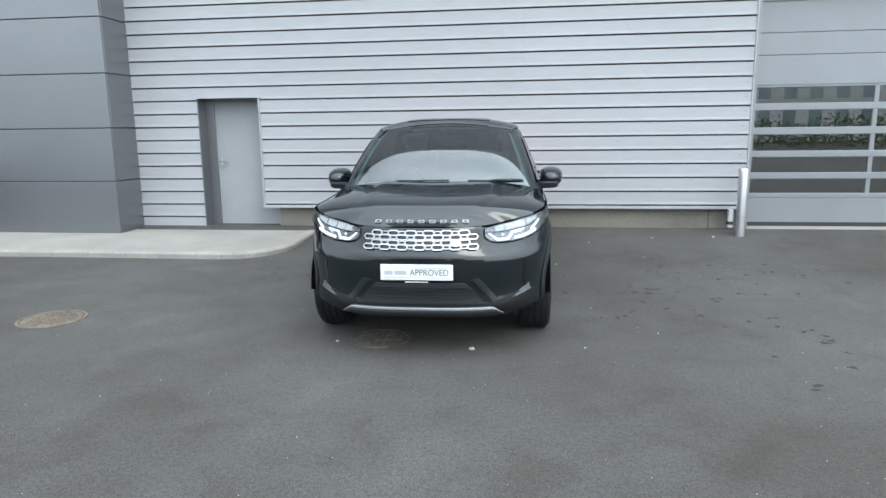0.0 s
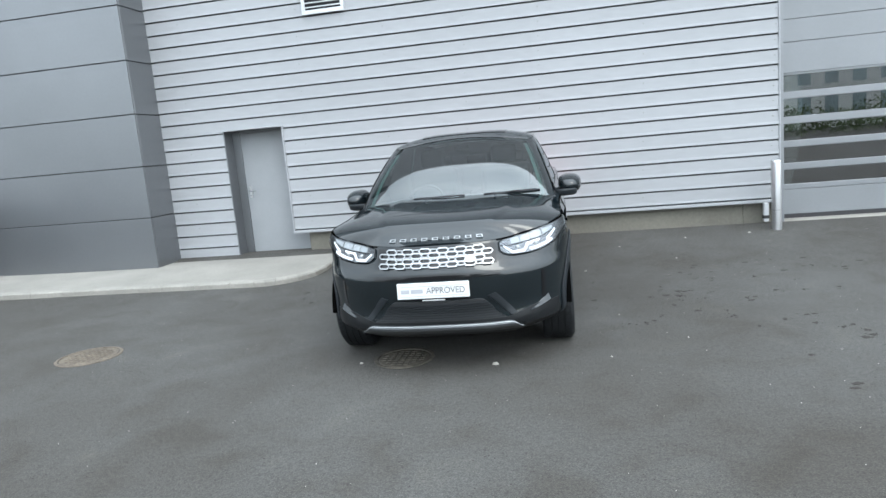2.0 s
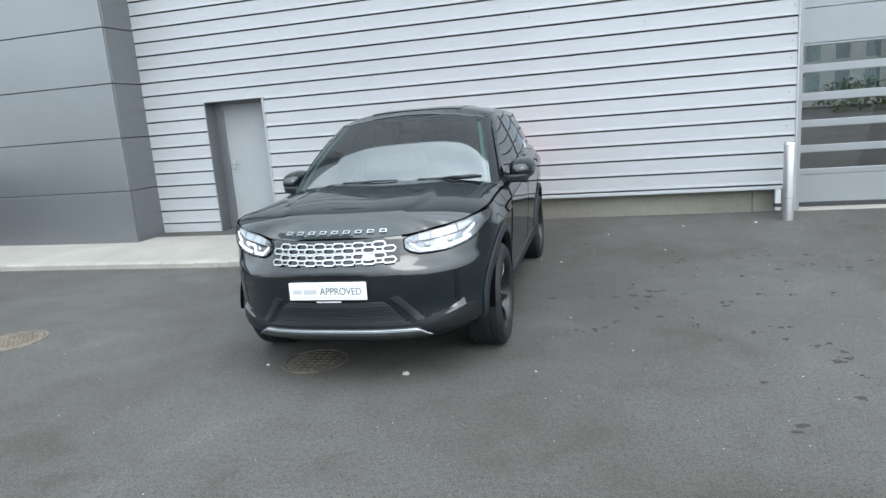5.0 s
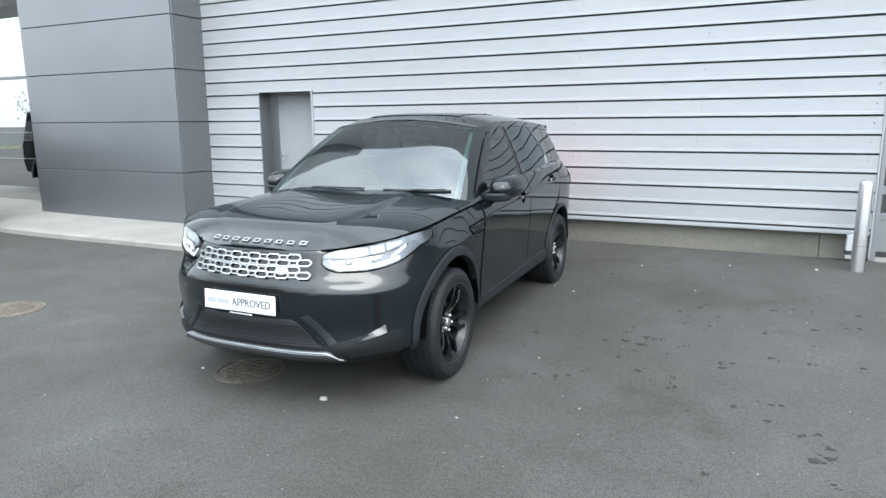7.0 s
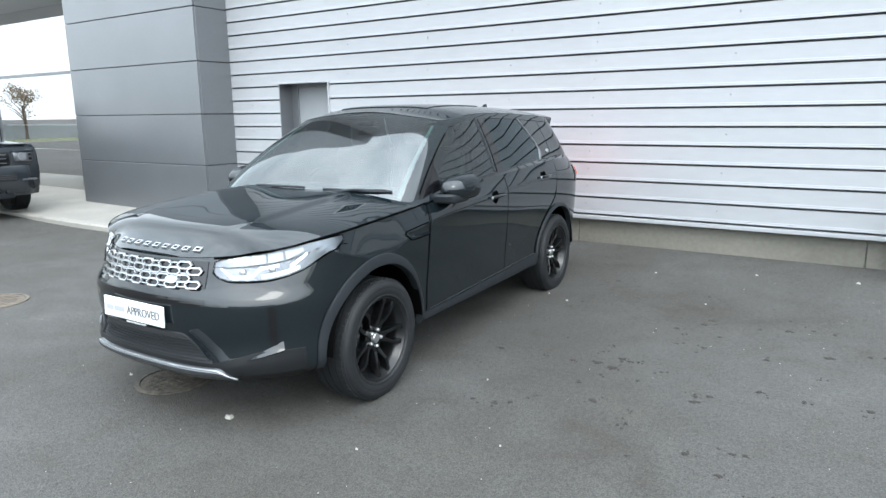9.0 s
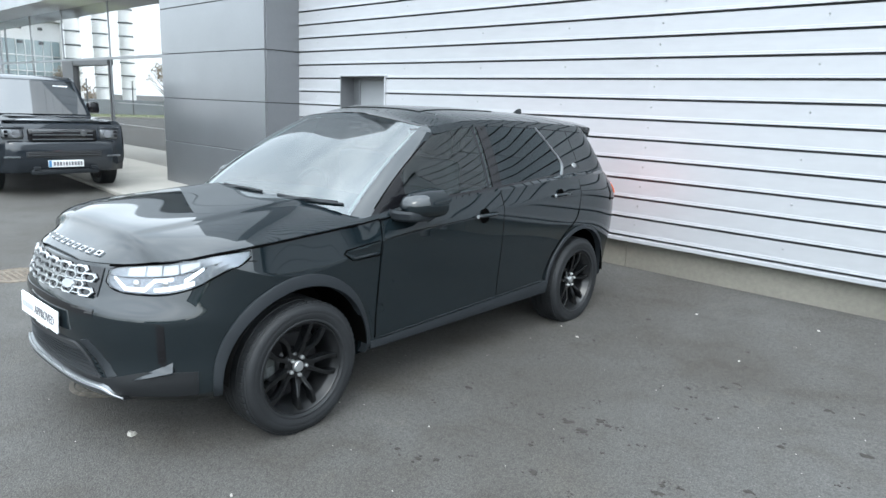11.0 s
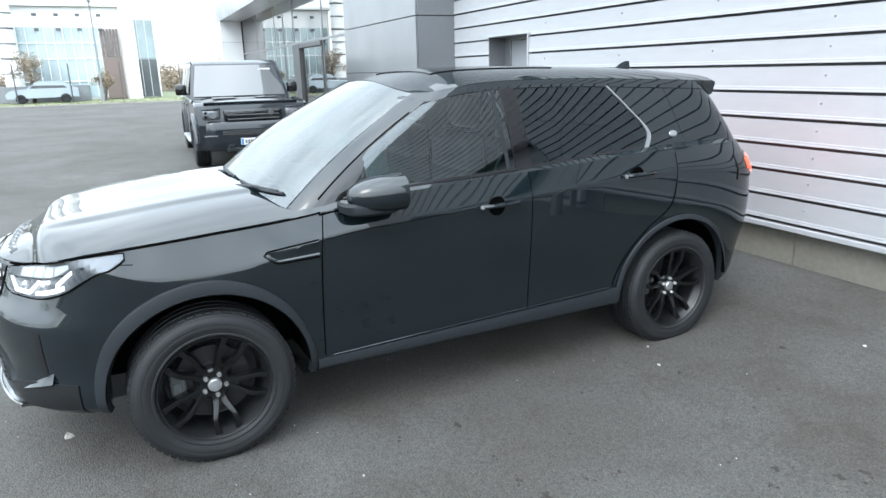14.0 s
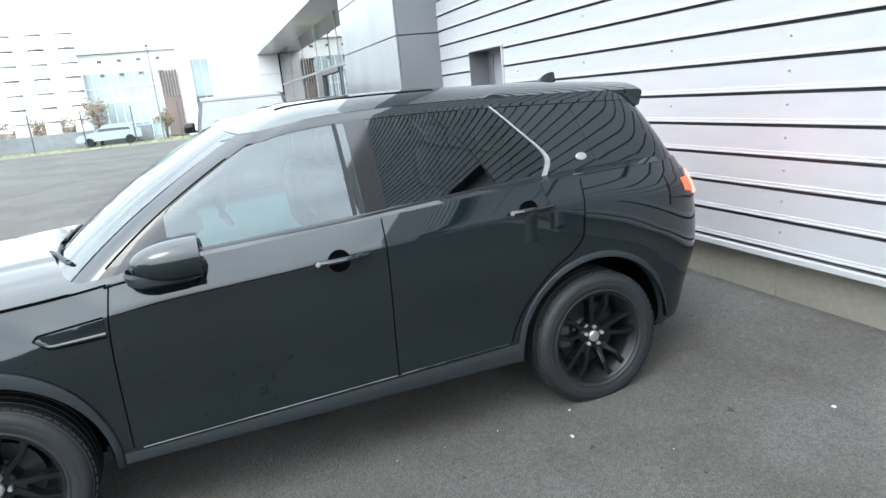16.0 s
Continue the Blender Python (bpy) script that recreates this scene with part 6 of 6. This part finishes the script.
    for a in span(-1, 1, 32):
        back = 0.16 * smooth01((abs(a) - 0.72) / 0.28)
        P.append([(0.945 * a, y + back, z) for y, z in ((-0.86, 0.865), (-0.905, 0.855), (-0.935, 0.82), (-0.945, 0.70), (-0.945, 0.56), (-0.925, 0.43), (-0.88, 0.36), (-0.70, 0.33))])
    bumper = part("bumper", grid_mesh(bmesh.new(), P, 0.02, (0, 0.5, 0.6)), M_GREY_PAINT, body, "dark blue-grey front bumper", 40)
    part("lower_grille", box(-0.55, 0.55, -0.955, -0.93, 0.60, 0.70, 0.02, 2), M_DARK, bumper)
    for z in (0.62, 0.65, 0.68):
        part("grille_bar", box(-0.53, 0.53, -0.96, -0.95, z, z + 0.008, 0.002), M_GLOSS, bumper)
    part("skid_plate", box(-0.50, 0.50, -0.94, -0.86, 0.33, 0.41, 0.02, 2), M_PLASTIC, bumper, "dark grey skid plate", 40)
    pl = part("number_plate", box(-0.26, 0.26, -0.972, -0.955, 0.445, 0.557, 0.004), M_PLATE, bumper, "white number plate with plain bars")
    part("plate_band", box(-0.255, -0.215, -0.975, -0.971, 0.450, 0.552), mat("plate_blue", (0.03, 0.14, 0.30), 0.5), pl)
    for x0, w_ in ((-0.19, 0.035), (-0.145, 0.035), (-0.10, 0.035), (-0.05, 0.02), (-0.015, 0.035), (0.035, 0.02), (0.07, 0.035), (0.115, 0.035), (0.16, 0.035), (0.205, 0.03)):
        part("plate_bar", box(x0, x0 + w_, -0.975, -0.971, 0.470, 0.532), M_INK, pl)
    wp = part("wiper", add_tube(bmesh.new(), [(-0.35, 0.62, 1.225), (0.1, 0.68, 1.30), (0.45, 0.70, 1.315)], 0.012, 6), M_PLASTIC, body)
    car.matrix_world = m
    return car


offroader = build_offroader(Matrix.Translation((-9.2, 7.56, 0.07)) @ Matrix.Rotation(radians(88.5), 4, "Z"))


# ---- manhole covers ----
def manhole(x, y, r, material, label):
    z = ground_z(x, y)
    thing = tagged(new("manhole_cover"), label, "manhole", group="manhole covers")
    bm = bmesh.new()
    add_lathe(bm, [(r + 0.035, z - 0.03), (r + 0.035, z + 0.006), (r + 0.01, z + 0.007), (r + 0.008, z - 0.02)], 48, "z", (x, y, 0), cap=False)
    part("frame", bm, material, thing)
    bm = bmesh.new()
    add_lathe(bm, [(r, z - 0.03), (r, z + 0.004), (r - 0.006, z + 0.006), (0.0, z + 0.006)], 48, "z", (x, y, 0))
    part("lid", bm, material, thing)
    bm = bmesh.new()
    n = int(r / 0.05)
    for i in range(-n, n + 1):
        for j in range(-n, n + 1):
            cx, cy = i * 0.05, j * 0.05
            if math.hypot(cx, cy) < r - 0.04:
                add_box(bm, x + cx - 0.016, x + cx + 0.016, y + cy - 0.016, y + cy + 0.016, z + 0.005, z + 0.0105)
    tagged(part("raised_studs", bm, material, thing), kind="stuff")
    return thing


M_IRON_DARK = mat("cast_iron_muddy", (0.056, 0.049, 0.038), 0.8, grain=0.4, grain_scale=28, stain=0.4, stain_scale=11, bump=0.004, bump_scale=50)
manhole(-3.47, 5.56, 0.245, M_IRON, "round rusty cast-iron manhole cover in the asphalt")
manhole(-0.46, 5.29, 0.20, M_IRON_DARK, "round muddy cast-iron manhole cover under the car's nose")

# ---- loose bits on the asphalt ----
M_PALE_BIT = mat("pale_bit", (0.30, 0.29, 0.26), 0.8, vary=0.2)
M_MUD = mat("dried_mud", (0.019, 0.0165, 0.0135), 0.95, grain=0.3, grain_scale=40, bump=0.003, bump_scale=60)


def chip(bm, x, y, z, r, h, n=7, rng=random):
    """A flat uneven scrap."""
    a0 = rng.random() * 6.28
    rad = [r * (0.35 + 0.95 * rng.random()) for _ in range(n)]
    low = [bm.verts.new((x + q * math.cos(a0 + 6.283 * i / n), y + q * math.sin(a0 + 6.283 * i / n) * 0.8, z - 0.002)) for i, q in enumerate(rad)]
    up = [bm.verts.new((x + 0.6 * q * math.cos(a0 + 6.283 * i / n), y + 0.6 * q * math.sin(a0 + 6.283 * i / n) * 0.8, z + h * (0.6 + 0.5 * rng.random()))) for i, q in enumerate(rad)]
    bm.faces.new(up)
    for i in range(n):
        j = (i + 1) % n
        bm.faces.new((low[i], low[j], up[j], up[i]))


rng = random.Random(5)
for x, y, r in ((0.268, 5.107, 0.028), (1.02, 8.18, 0.016), (3.18, 9.62, 0.02), (2.37, 9.55, 0.016), (0.80, 8.3, 0.012), (-0.78, 5.19, 0.016), (1.25, 6.3, 0.012), (2.1, 8.6, 0.012), (1.5, 9.3, 0.012), (1.1, 5.2, 0.012), (1.7, 5.6, 0.01)):
    bm = bmesh.new()
    chip(bm, x, y, ground_z(x, y), r, r * 0.6, 7, rng)
    tagged(part("pebble", bm, M_PALE_BIT), "small pale stone lying on the asphalt", "pebble", "loose pebbles")
bm = bmesh.new()
for cx, cy, n, spread in ((2.83, 5.8, 16, 0.20), (2.0, 6.85, 14, 0.2), (2.35, 6.2, 14, 0.35), (1.75, 6.3, 18, 0.3), (2.6, 6.7, 12, 0.5), (3.1, 5.2, 12, 0.3), (1.35, 6.75, 10, 0.2), (2.4, 7.4, 14, 0.6), (1.5, 7.6, 8, 0.3), (3.2, 6.2, 14, 0.5), (3.0, 7.6, 10, 0.6), (-2.9, 7.9, 10, 0.5), (-1.9, 7.4, 10, 0.4)):
    for _ in range(int(n * 0.42)):
        x, y = rng.gauss(cx, spread), rng.gauss(cy, spread)
        chip(bm, x, y, ground_z(x, y) + 0.001, 0.010 + 0.030 * rng.random() ** 2, 0.004, 11, rng)
        for _k in range(3):
            xx, yy = rng.gauss(x, 0.03), rng.gauss(y, 0.03)
            chip(bm, xx, yy, ground_z(xx, yy) + 0.001, 0.004 + 0.011 * rng.random(), 0.003, 7, rng)
for cx, cy, n, spread in ((2.1, 7.9, 9, 0.25), (2.6, 8.3, 8, 0.3), (1.5, 8.4, 7, 0.25), (3.3, 8.0, 7, 0.3), (3.0, 4.4, 8, 0.4)):
    for _ in range(n):
        x, y = rng.gauss(cx, spread), rng.gauss(cy, spread)
        chip(bm, x, y, ground_z(x, y) + 0.001, 0.012 + 0.035 * rng.random() ** 2, 0.003, 11, rng)
tagged(part("mud_scraps", bm, M_MUD), "scattered dark dried mud and leaf scraps on the asphalt", "mud", kind="stuff")
bm = bmesh.new()
for _ in range(450):
    x, y = rng.uniform(-5.5, 6.5), rng.uniform(0.8, 9.7)
    if x < -2.6 and y > 8.1:
        continue
    chip(bm, x, y, ground_z(x, y), 0.002 + 0.004 * rng.random(), 0.003, 5, rng)
tagged(part("grit", bm, M_PALE_BIT), "pale grit scattered over the asphalt", "grit", kind="stuff")
bm = bmesh.new()
for _ in range(2500):
    x, y = rng.uniform(-4.5, 5.5), rng.uniform(0.9, 5.5)
    chip(bm, x, y, ground_z(x, y), 0.003 + 0.005 * rng.random(), 0.002, 5, rng)
tagged(part("dark_grit", bm, M_MUD), "dark grit scattered over the asphalt", "grit", kind="stuff")

# screws of the sheets
screw = None
for k in range(36):
    for x, every in ((0.5, 1), (-0.53, 2), (-1.7, 2), (-3.0, 2), (3.55, 1), (-4.9, 2), (1.9, 2)):
        z = RIB0 + PITCH * (k + 0.62)
        if z > 4.2 or (OPEN_L < x < OPEN_R and z > OPEN_T) or k % every:
            continue
        if screw is None:
            bm = bmesh.new()
            add_lathe(bm, [(0.0, -0.012), (0.005, -0.011), (0.006, -0.004), (0.0095, -0.003), (0.010, 0.001)], 10, "y")
            screw = mesh_of("screw", bm, M_SCREW)
        ob = new("screw", screw)
        ob.parent = wall_main
        ob.location = (x + 0.04 * (z - 0.6), WALL_Y + 0.008, z)

# ---- far side of the road: verge, fence posts, office building ----
M_GRASS = mat("grass", (0.13, 0.145, 0.075), 0.9, grain=0.3, grain_scale=6, stain=0.2, stain_scale=0.3)
FAR_X = -50.0
bm = bmesh.new()
add_box(bm, -75, -44, -45, 30, -0.05, 0.13)
tagged(part("verge", bm, M_GRASS), "mown grass verge beyond the road", "grass", kind="structure")
bm = bmesh.new()
add_box(bm, -44.0, -43.8, -45, 30, -0.05, 0.16, 0.01)
tagged(part("kerb_far", bm, M_KERB), "concrete kerb of the verge", "kerb", kind="structure")
bm = bmesh.new()
for _ in range(2600):
    x, y = -43.8 - rng.random() ** 2 * 8, rng.uniform(-14, 20)
    h = 0.06 + 0.10 * rng.random()
    a = rng.random() * 3.14
    dx, dy = 0.03 * math.cos(a), 0.03 * math.sin(a)
    v = [bm.verts.new(p) for p in ((x - dx, y - dy, 0.12), (x + dx, y + dy, 0.12), (x + rng.gauss(0, 0.04), y + rng.gauss(0, 0.04), 0.12 + h))]
    bm.faces.new(v)
tagged(part("grass_tufts", bm, M_GRASS), "tufts of grass along the verge", "grass", kind="stuff")

M_WHITE_WALL = mat("white_render", (0.62, 0.62, 0.61), 0.7, stain=0.06, stain_scale=0.5)
# glass paled, with the distance haze put into its base colour
M_FAR_GLASS = mat("office_glass_hazed", (0.27, 0.335, 0.35), 0.08, metal=0.0, spec=1.0, stain=0.3, stain_scale=0.4)
# darker copy of the office glass: a reflection of trees painted in
M_FAR_GLASS_TREES = mat("office_glass_reflection", (0.10, 0.11, 0.115), 0.1, stain=0.3, stain_scale=0.6)
M_BROWN = mat("brown_panel", (0.13, 0.10, 0.09), 0.6, stain=0.1, stain_scale=1.0)
M_POST = mat("post_grey", (0.06, 0.06, 0.065), 0.5)
M_LOW_WALL = mat("low_wall", (0.16, 0.17, 0.18), 0.8, stain=0.1)

office = tagged(new("office_building"), "white two-storey office with tall glazing beyond the road", "building")
OX = FAR_X - 3.0
part("wall", box(OX - 14, OX, -1.2, 6.3, 0.1, 6.7, 0.05), M_WHITE_WALL, office, "white rendered wall")
part("roof_slab", box(OX - 14.2, OX + 0.35, -1.4, 6.4, 6.7, 6.95, 0.04), M_WHITE_WALL, office)
win = part("window", box(OX, OX + 0.06, -1.0, 4.25, 0.3, 5.3), M_FAR_GLASS, office, "tall office glazing")
for k in range(10):
    part("mullion", box(OX + 0.06, OX + 0.14, -1.0 + 0.583 * k - 0.025, -1.0 + 0.583 * k + 0.025, 0.3, 5.3), M_WHITE_WALL, win)
for z in (1.5, 3.1, 4.2):
    part("transom", box(OX + 0.061, OX + 0.13, -1.0, 4.25, z - 0.03, z + 0.03), M_WHITE_WALL, win)
for k in range(4):
    for z in (5.0, 6.0):
        part("wall_lamp", box(OX + 0.36, OX + 0.5, 0.2 + 1.35 * k, 0.5 + 1.35 * k, z, z + 0.2, 0.01), M_POST, office)
part("panel", box(OX + 0.02, OX + 0.2, 4.32, 5.55, 0.2, 3.2, 0.02), M_BROWN, office, "brown panel")
for k in range(6):
    part("slat", box(OX + 0.02, OX + 0.25, 4.34 + 0.21 * k, 4.45 + 0.21 * k, 3.22, 5.2, 0.01), M_BROWN, office)
part("pillar", box(OX - 0.3, OX + 1.2, 5.75, 6.65, 0.1, 7.6, 0.05), M_WHITE_WALL, office, "broad white pillar")
annex = tagged(new("office_building"), "smaller glazed office wing beyond the road", "building")
part("wall", box(OX - 10, OX - 1.0, 6.2, 8.1, 0.1, 6.1, 0.05), M_WHITE_WALL, annex)
part("window", box(OX - 1.0, OX - 0.94, 6.3, 8.0, 0.2, 3.0), M_FAR_GLASS_TREES, annex, "lower glazing, the trees' dark reflection in its colour")
up = part("window", box(OX - 1.0, OX - 0.94, 6.3, 8.0, 3.05, 5.9), M_FAR_GLASS, annex, "upper glazing")
for k in range(4):
    part("mullion", box(OX - 0.94, OX - 0.88, 6.3 + 0.566 * k - 0.02, 6.3 + 0.566 * k + 0.02, 0.2, 5.9), M_WHITE_WALL, annex)
# banded round columns
column = None
for k in range(3):
    y = -1.45 - 1.95 * k
    m = Matrix.Translation((OX + 1.5, y, 0.0))
    if column is None:
        column = tagged(new("column"), "tall white banded column before the office", "column", "banded columns")
        for s_ in range(9):
            bm = bmesh.new()
            z0 = 0.1 + 1.0 * s_
            add_lathe(bm, [(0.40, z0), (0.52, z0 + 0.06), (0.50, z0 + 0.95), (0.40, z0 + 0.955)], 20, "z")
            part("drum", bm, M_WHITE_WALL, column, smooth=40)
            bm = bmesh.new()
            add_lathe(bm, [(0.56, z0 - 0.03), (0.57, z0), (0.56, z0 + 0.05)], 20, "z")
            part("ring", bm, M_POST if s_ % 2 else M_LOW_WALL, column)
        column.matrix_basis = m
    else:
        copy_thing(column, m)
tagged(part("wall_low", box(OX + 2.2, OX + 2.5, -30, 3.2, 0.1, 1.25, 0.02), M_LOW_WALL), "low grey wall beyond the verge", "wall", kind="structure")

post = None
for x, y, h in ((-47.5, 5.3, 2.6), (-48, 2.2, 2.6), (-48, -1.0, 2.6), (-48, -4.2, 2.6), (-50.5, 9.3, 2.8), (-50.5, 12.4, 2.8)):
    m = Matrix.Translation((x, y, 0.1))
    if post is None:
        post = tagged(new("fence_post"), "slim dark metal post standing in the verge", "post", "fence posts")
        bm = bmesh.new()
        add_lathe(bm, [(0.045, 0.0), (0.045, 2.55), (0.03, 2.6), (0.0, 2.6)], 10, "z")
        part("pole", bm, M_POST, post)
        part("base_plate", box(-0.1, 0.1, -0.1, 0.1, 0.0, 0.03, 0.005), M_POST, post)
        post.matrix_basis = m
    else:
        copy_thing(post, m)
lamp_post = tagged(new("street_lamp"), "tall slim grey street lamp beside the verge", "lamp")
bm = bmesh.new()
add_lathe(bm, [(0.09, 0.1), (0.07, 1.2), (0.045, 6.4), (0.0, 6.42)], 12, "z", (-46.5, 4.1, 0))
part("pole", bm, M_LOW_WALL, lamp_post)
part("lamp_head", box(-46.6, -45.8, 3.98, 4.22, 6.4, 6.5, 0.03, 2), M_LOW_WALL, lamp_post)
marker = tagged(part("marker_post", box(-36.1, -35.95, 8.9, 9.05, 0.0, 1.75, 0.03, 2), M_PALE_BIT), "pale upright marker post at the pavement's end", "post")


# ---- planting ----
def leaf_cloud(bm, cx, cy, cz, rx, ry, rz, n, size, rng):
    for _ in range(n):
        u, v, w = rng.gauss(0, 1), rng.gauss(0, 1), rng.gauss(0, 1)
        d = math.sqrt(u * u + v * v + w * w) or 1
        r = 0.55 + 0.5 * rng.random()
        p = Vector((cx + rx * r * u / d, cy + ry * r * v / d, cz + rz * r * w / d))
        a, b = Vector((rng.gauss(0, 1), rng.gauss(0, 1), rng.gauss(0, 1))).normalized(), Vector((rng.gauss(0, 1), rng.gauss(0, 1), rng.gauss(0, 1))).normalized()
        s_ = size * (0.6 + 0.8 * rng.random())
        bm.faces.new([bm.verts.new(p), bm.verts.new(p + a * s_), bm.verts.new(p + a * s_ * 0.6 + b * s_ * 0.6)])


M_LEAF = mat("leaf_green", (0.07, 0.10, 0.035), 0.7, grain=0.4, grain_scale=3)
# autumn brown, lightened and greyed to carry the haze
M_LEAF_DRY = mat("leaf_autumn", (0.20, 0.16, 0.115), 0.75, grain=0.4, grain_scale=2)
M_BARK = mat("bark", (0.09, 0.07, 0.055), 0.9, grain=0.3, grain_scale=20)


def build_tree(x, y, h, leaf, label, rng):
    tree = tagged(new("tree"), label, "tree")
    bm = bmesh.new()
    add_tube(bm, [(x, y, 0.0), (x + 0.05, y, h * 0.3), (x - 0.05, y + 0.05, h * 0.62)], [0.16, 0.12, 0.06], 8)
    part("trunk", bm, M_BARK, tree)
    bm = bmesh.new()
    for k in range(7):
        a = 6.283 * k / 7 + rng.random()
        z0 = h * (0.3 + 0.05 * k)
        tip = (x + h * 0.24 * math.cos(a), y + h * 0.24 * math.sin(a), z0 + h * 0.22)
        add_tube(bm, [(x, y, z0), (lerp(x, tip[0], 0.5), lerp(y, tip[1], 0.5), z0 + h * 0.14), tip], [0.05, 0.035, 0.012], 6)
    part("limbs", bm, M_BARK, tree)
    bm = bmesh.new()
    for k in range(12):
        a = 6.283 * rng.random()
        r = h * 0.22 * rng.random()
        leaf_cloud(bm, x + r * math.cos(a), y + r * math.sin(a), h * (0.5 + 0.42 * rng.random()), h * 0.14, h * 0.14, h * 0.11, 90, 0.16, rng)
    part("crown", bm, leaf, tree)
    return tree


for x, y, h in ((-49.5, -0.2, 3.5), (-49.8, 4.2, 2.3), (-52, 13.5, 4.2), (-56, 17.5, 5.0), (-49.5, -7.5, 4.2)):
    build_tree(x, y, h, M_LEAF_DRY, "thin autumn tree on the far verge", rng)
bm = bmesh.new()
for k in range(46):
    y = 9 + 0.9 * k
    leaf_cloud(bm, -74 + rng.gauss(0, 1.5), y, 1.1 + 0.5 * rng.random(), 1.3, 1.2, 1.1 + 0.7 * rng.random(), 620, 0.26, rng)
tagged(part("far_hedge", bm, M_LEAF_DRY), "brown and green autumn hedge in the distance", "hedge", kind="stuff")
bm = bmesh.new()
for k in range(60):
    leaf_cloud(bm, -110 + rng.gauss(0, 4), -20 + 2.4 * k, 1.2 + 0.5 * rng.random(), 3.0, 2.6, 1.5 + 0.8 * rng.random(), 700, 0.42, rng)
tagged(part("far_trees", bm, M_LEAF_DRY), "distant line of autumn trees", "trees", kind="stuff")
bm = bmesh.new()
for k in range(9):
    leaf_cloud(bm, -23.5 - 1.25 * k + rng.gauss(0, 0.2), 9.05 + rng.gauss(0, 0.15), 0.40 + 0.1 * rng.random(), 0.75, 0.45, 0.42, 260, 0.10, rng)
tagged(part("low_hedge", bm, M_LEAF), "low green shrubs along the pavement's edge", "shrubs", kind="stuff")

# trees and a pale building across the road behind the camera, as the paint and panes mirror them
bm = bmesh.new()
for k in range(70):
    x = -70 + 2.1 * k
    # heights out of view, raised so the bumper mirrors trees instead of sky
    low = 0.5 if 12 < x < 50 else (1.7 if x < 12 else 1.0)
    leaf_cloud(bm, x + rng.gauss(0, 0.8), -30 + rng.gauss(0, 1.5), low * (1.4 + 1.0 * rng.random()), 2.0, 1.6, low * (1.5 + 1.4 * rng.random() ** 2), 420, 0.26, rng)
tagged(part("tree_belt", bm, M_LEAF), "belt of dark trees across the road", "trees", kind="stuff")
# unseen trees, added so the car's flank mirrors a dark horizon
bm = bmesh.new()
for k in range(40):
    leaf_cloud(bm, 48 + rng.gauss(0, 2.0), -40 + 2.2 * k, 1.6 + 1.0 * rng.random(), 1.6, 2.0, 1.6 + 1.5 * rng.random() ** 2, 380, 0.26, rng)
tagged(part("tree_belt", bm, M_LEAF), "unseen trees added beyond the workshop for reflections", "trees", kind="stuff")
house = tagged(new("pale_building"), "pale grey building with upright dark windows across the road", "building")
part("wall", box(12, 48, -52, -46, 0, 7.5, 0.05), mat("pale_render", (0.56, 0.57, 0.55), 0.8, stain=0.1), house)
part("roof", box(11.6, 48.4, -52.4, -45.6, 7.5, 7.9, 0.05), M_POST, house)
for k in range(15):
    for z in (1.0, 4.0):
        part("window", box(13.0 + 2.3 * k, 14.1 + 2.3 * k, -46.05, -45.95, z, z + 2.2), M_FAR_GLASS, house)


# ---- distant parked car ----
def build_far_car(x, y, turn, paint, label):
    car = tagged(new("car"), label, "car")
    bm = bmesh.new()
    prof = [(-2.1, 0.35), (-2.15, 0.62), (-1.9, 0.85), (-0.9, 0.98), (-0.25, 1.42), (1.1, 1.46), (1.85, 1.05), (2.1, 0.95), (2.12, 0.4)]
    rows = [[bm.verts.new((sx * (0.86 - 0.16 * smooth01((z - 0.9) / 0.55) - ins), yy, z)) for yy, z in prof] for sx, ins in ((-1, 0.0), (-1, 0.12), (1, 0.12), (1, 0.0))]
    for a, b in zip(rows, rows[1:]):
        for i in range(len(prof)):
            j = (i + 1) % len(prof)
            bm.faces.new((a[i], a[j], b[j], b[i]))
    bm.faces.new(rows[0]), bm.faces.new(rows[-1][::-1])
    part("body", bm, paint, car, smooth=30)
    for sx in (-1, 1):
        P = [[(sx * (0.865 - 0.16 * smooth01((z - 0.9) / 0.55)), lerp(-0.75 + 1.05 * (z - 0.98), 1.45 - 0.9 * (z - 0.98), t), z) for z in span(0.99, 1.38, 3)] for t in span(0, 1, 4)]
        part("side_window", grid_mesh(bmesh.new(), P, 0.01, (0, 0, 1)), M_GLOSS, car)
        for yy in (-1.3, 1.3):
            bm = bmesh.new()
            add_lathe(bm, [(0.0, sx * 0.70), (0.31, sx * 0.70), (0.31, sx * 0.87), (0.2, sx * 0.88), (0.0, sx * 0.86)], 20, "x", (0, yy, 0.31))
            part("wheel", bm, M_TYRE, car)
    car.matrix_world = Matrix.Translation((x, y, 0.13)) @ Matrix.Rotation(turn, 4, "Z")
    return car


M_SILVER = mat("silver_paint", (0.20, 0.23, 0.25), 0.3, metal=0.6, coat=0.6)
build_far_car(-49.0, 0.45, radians(3), M_SILVER, "silver hatchback parked beyond the verge")
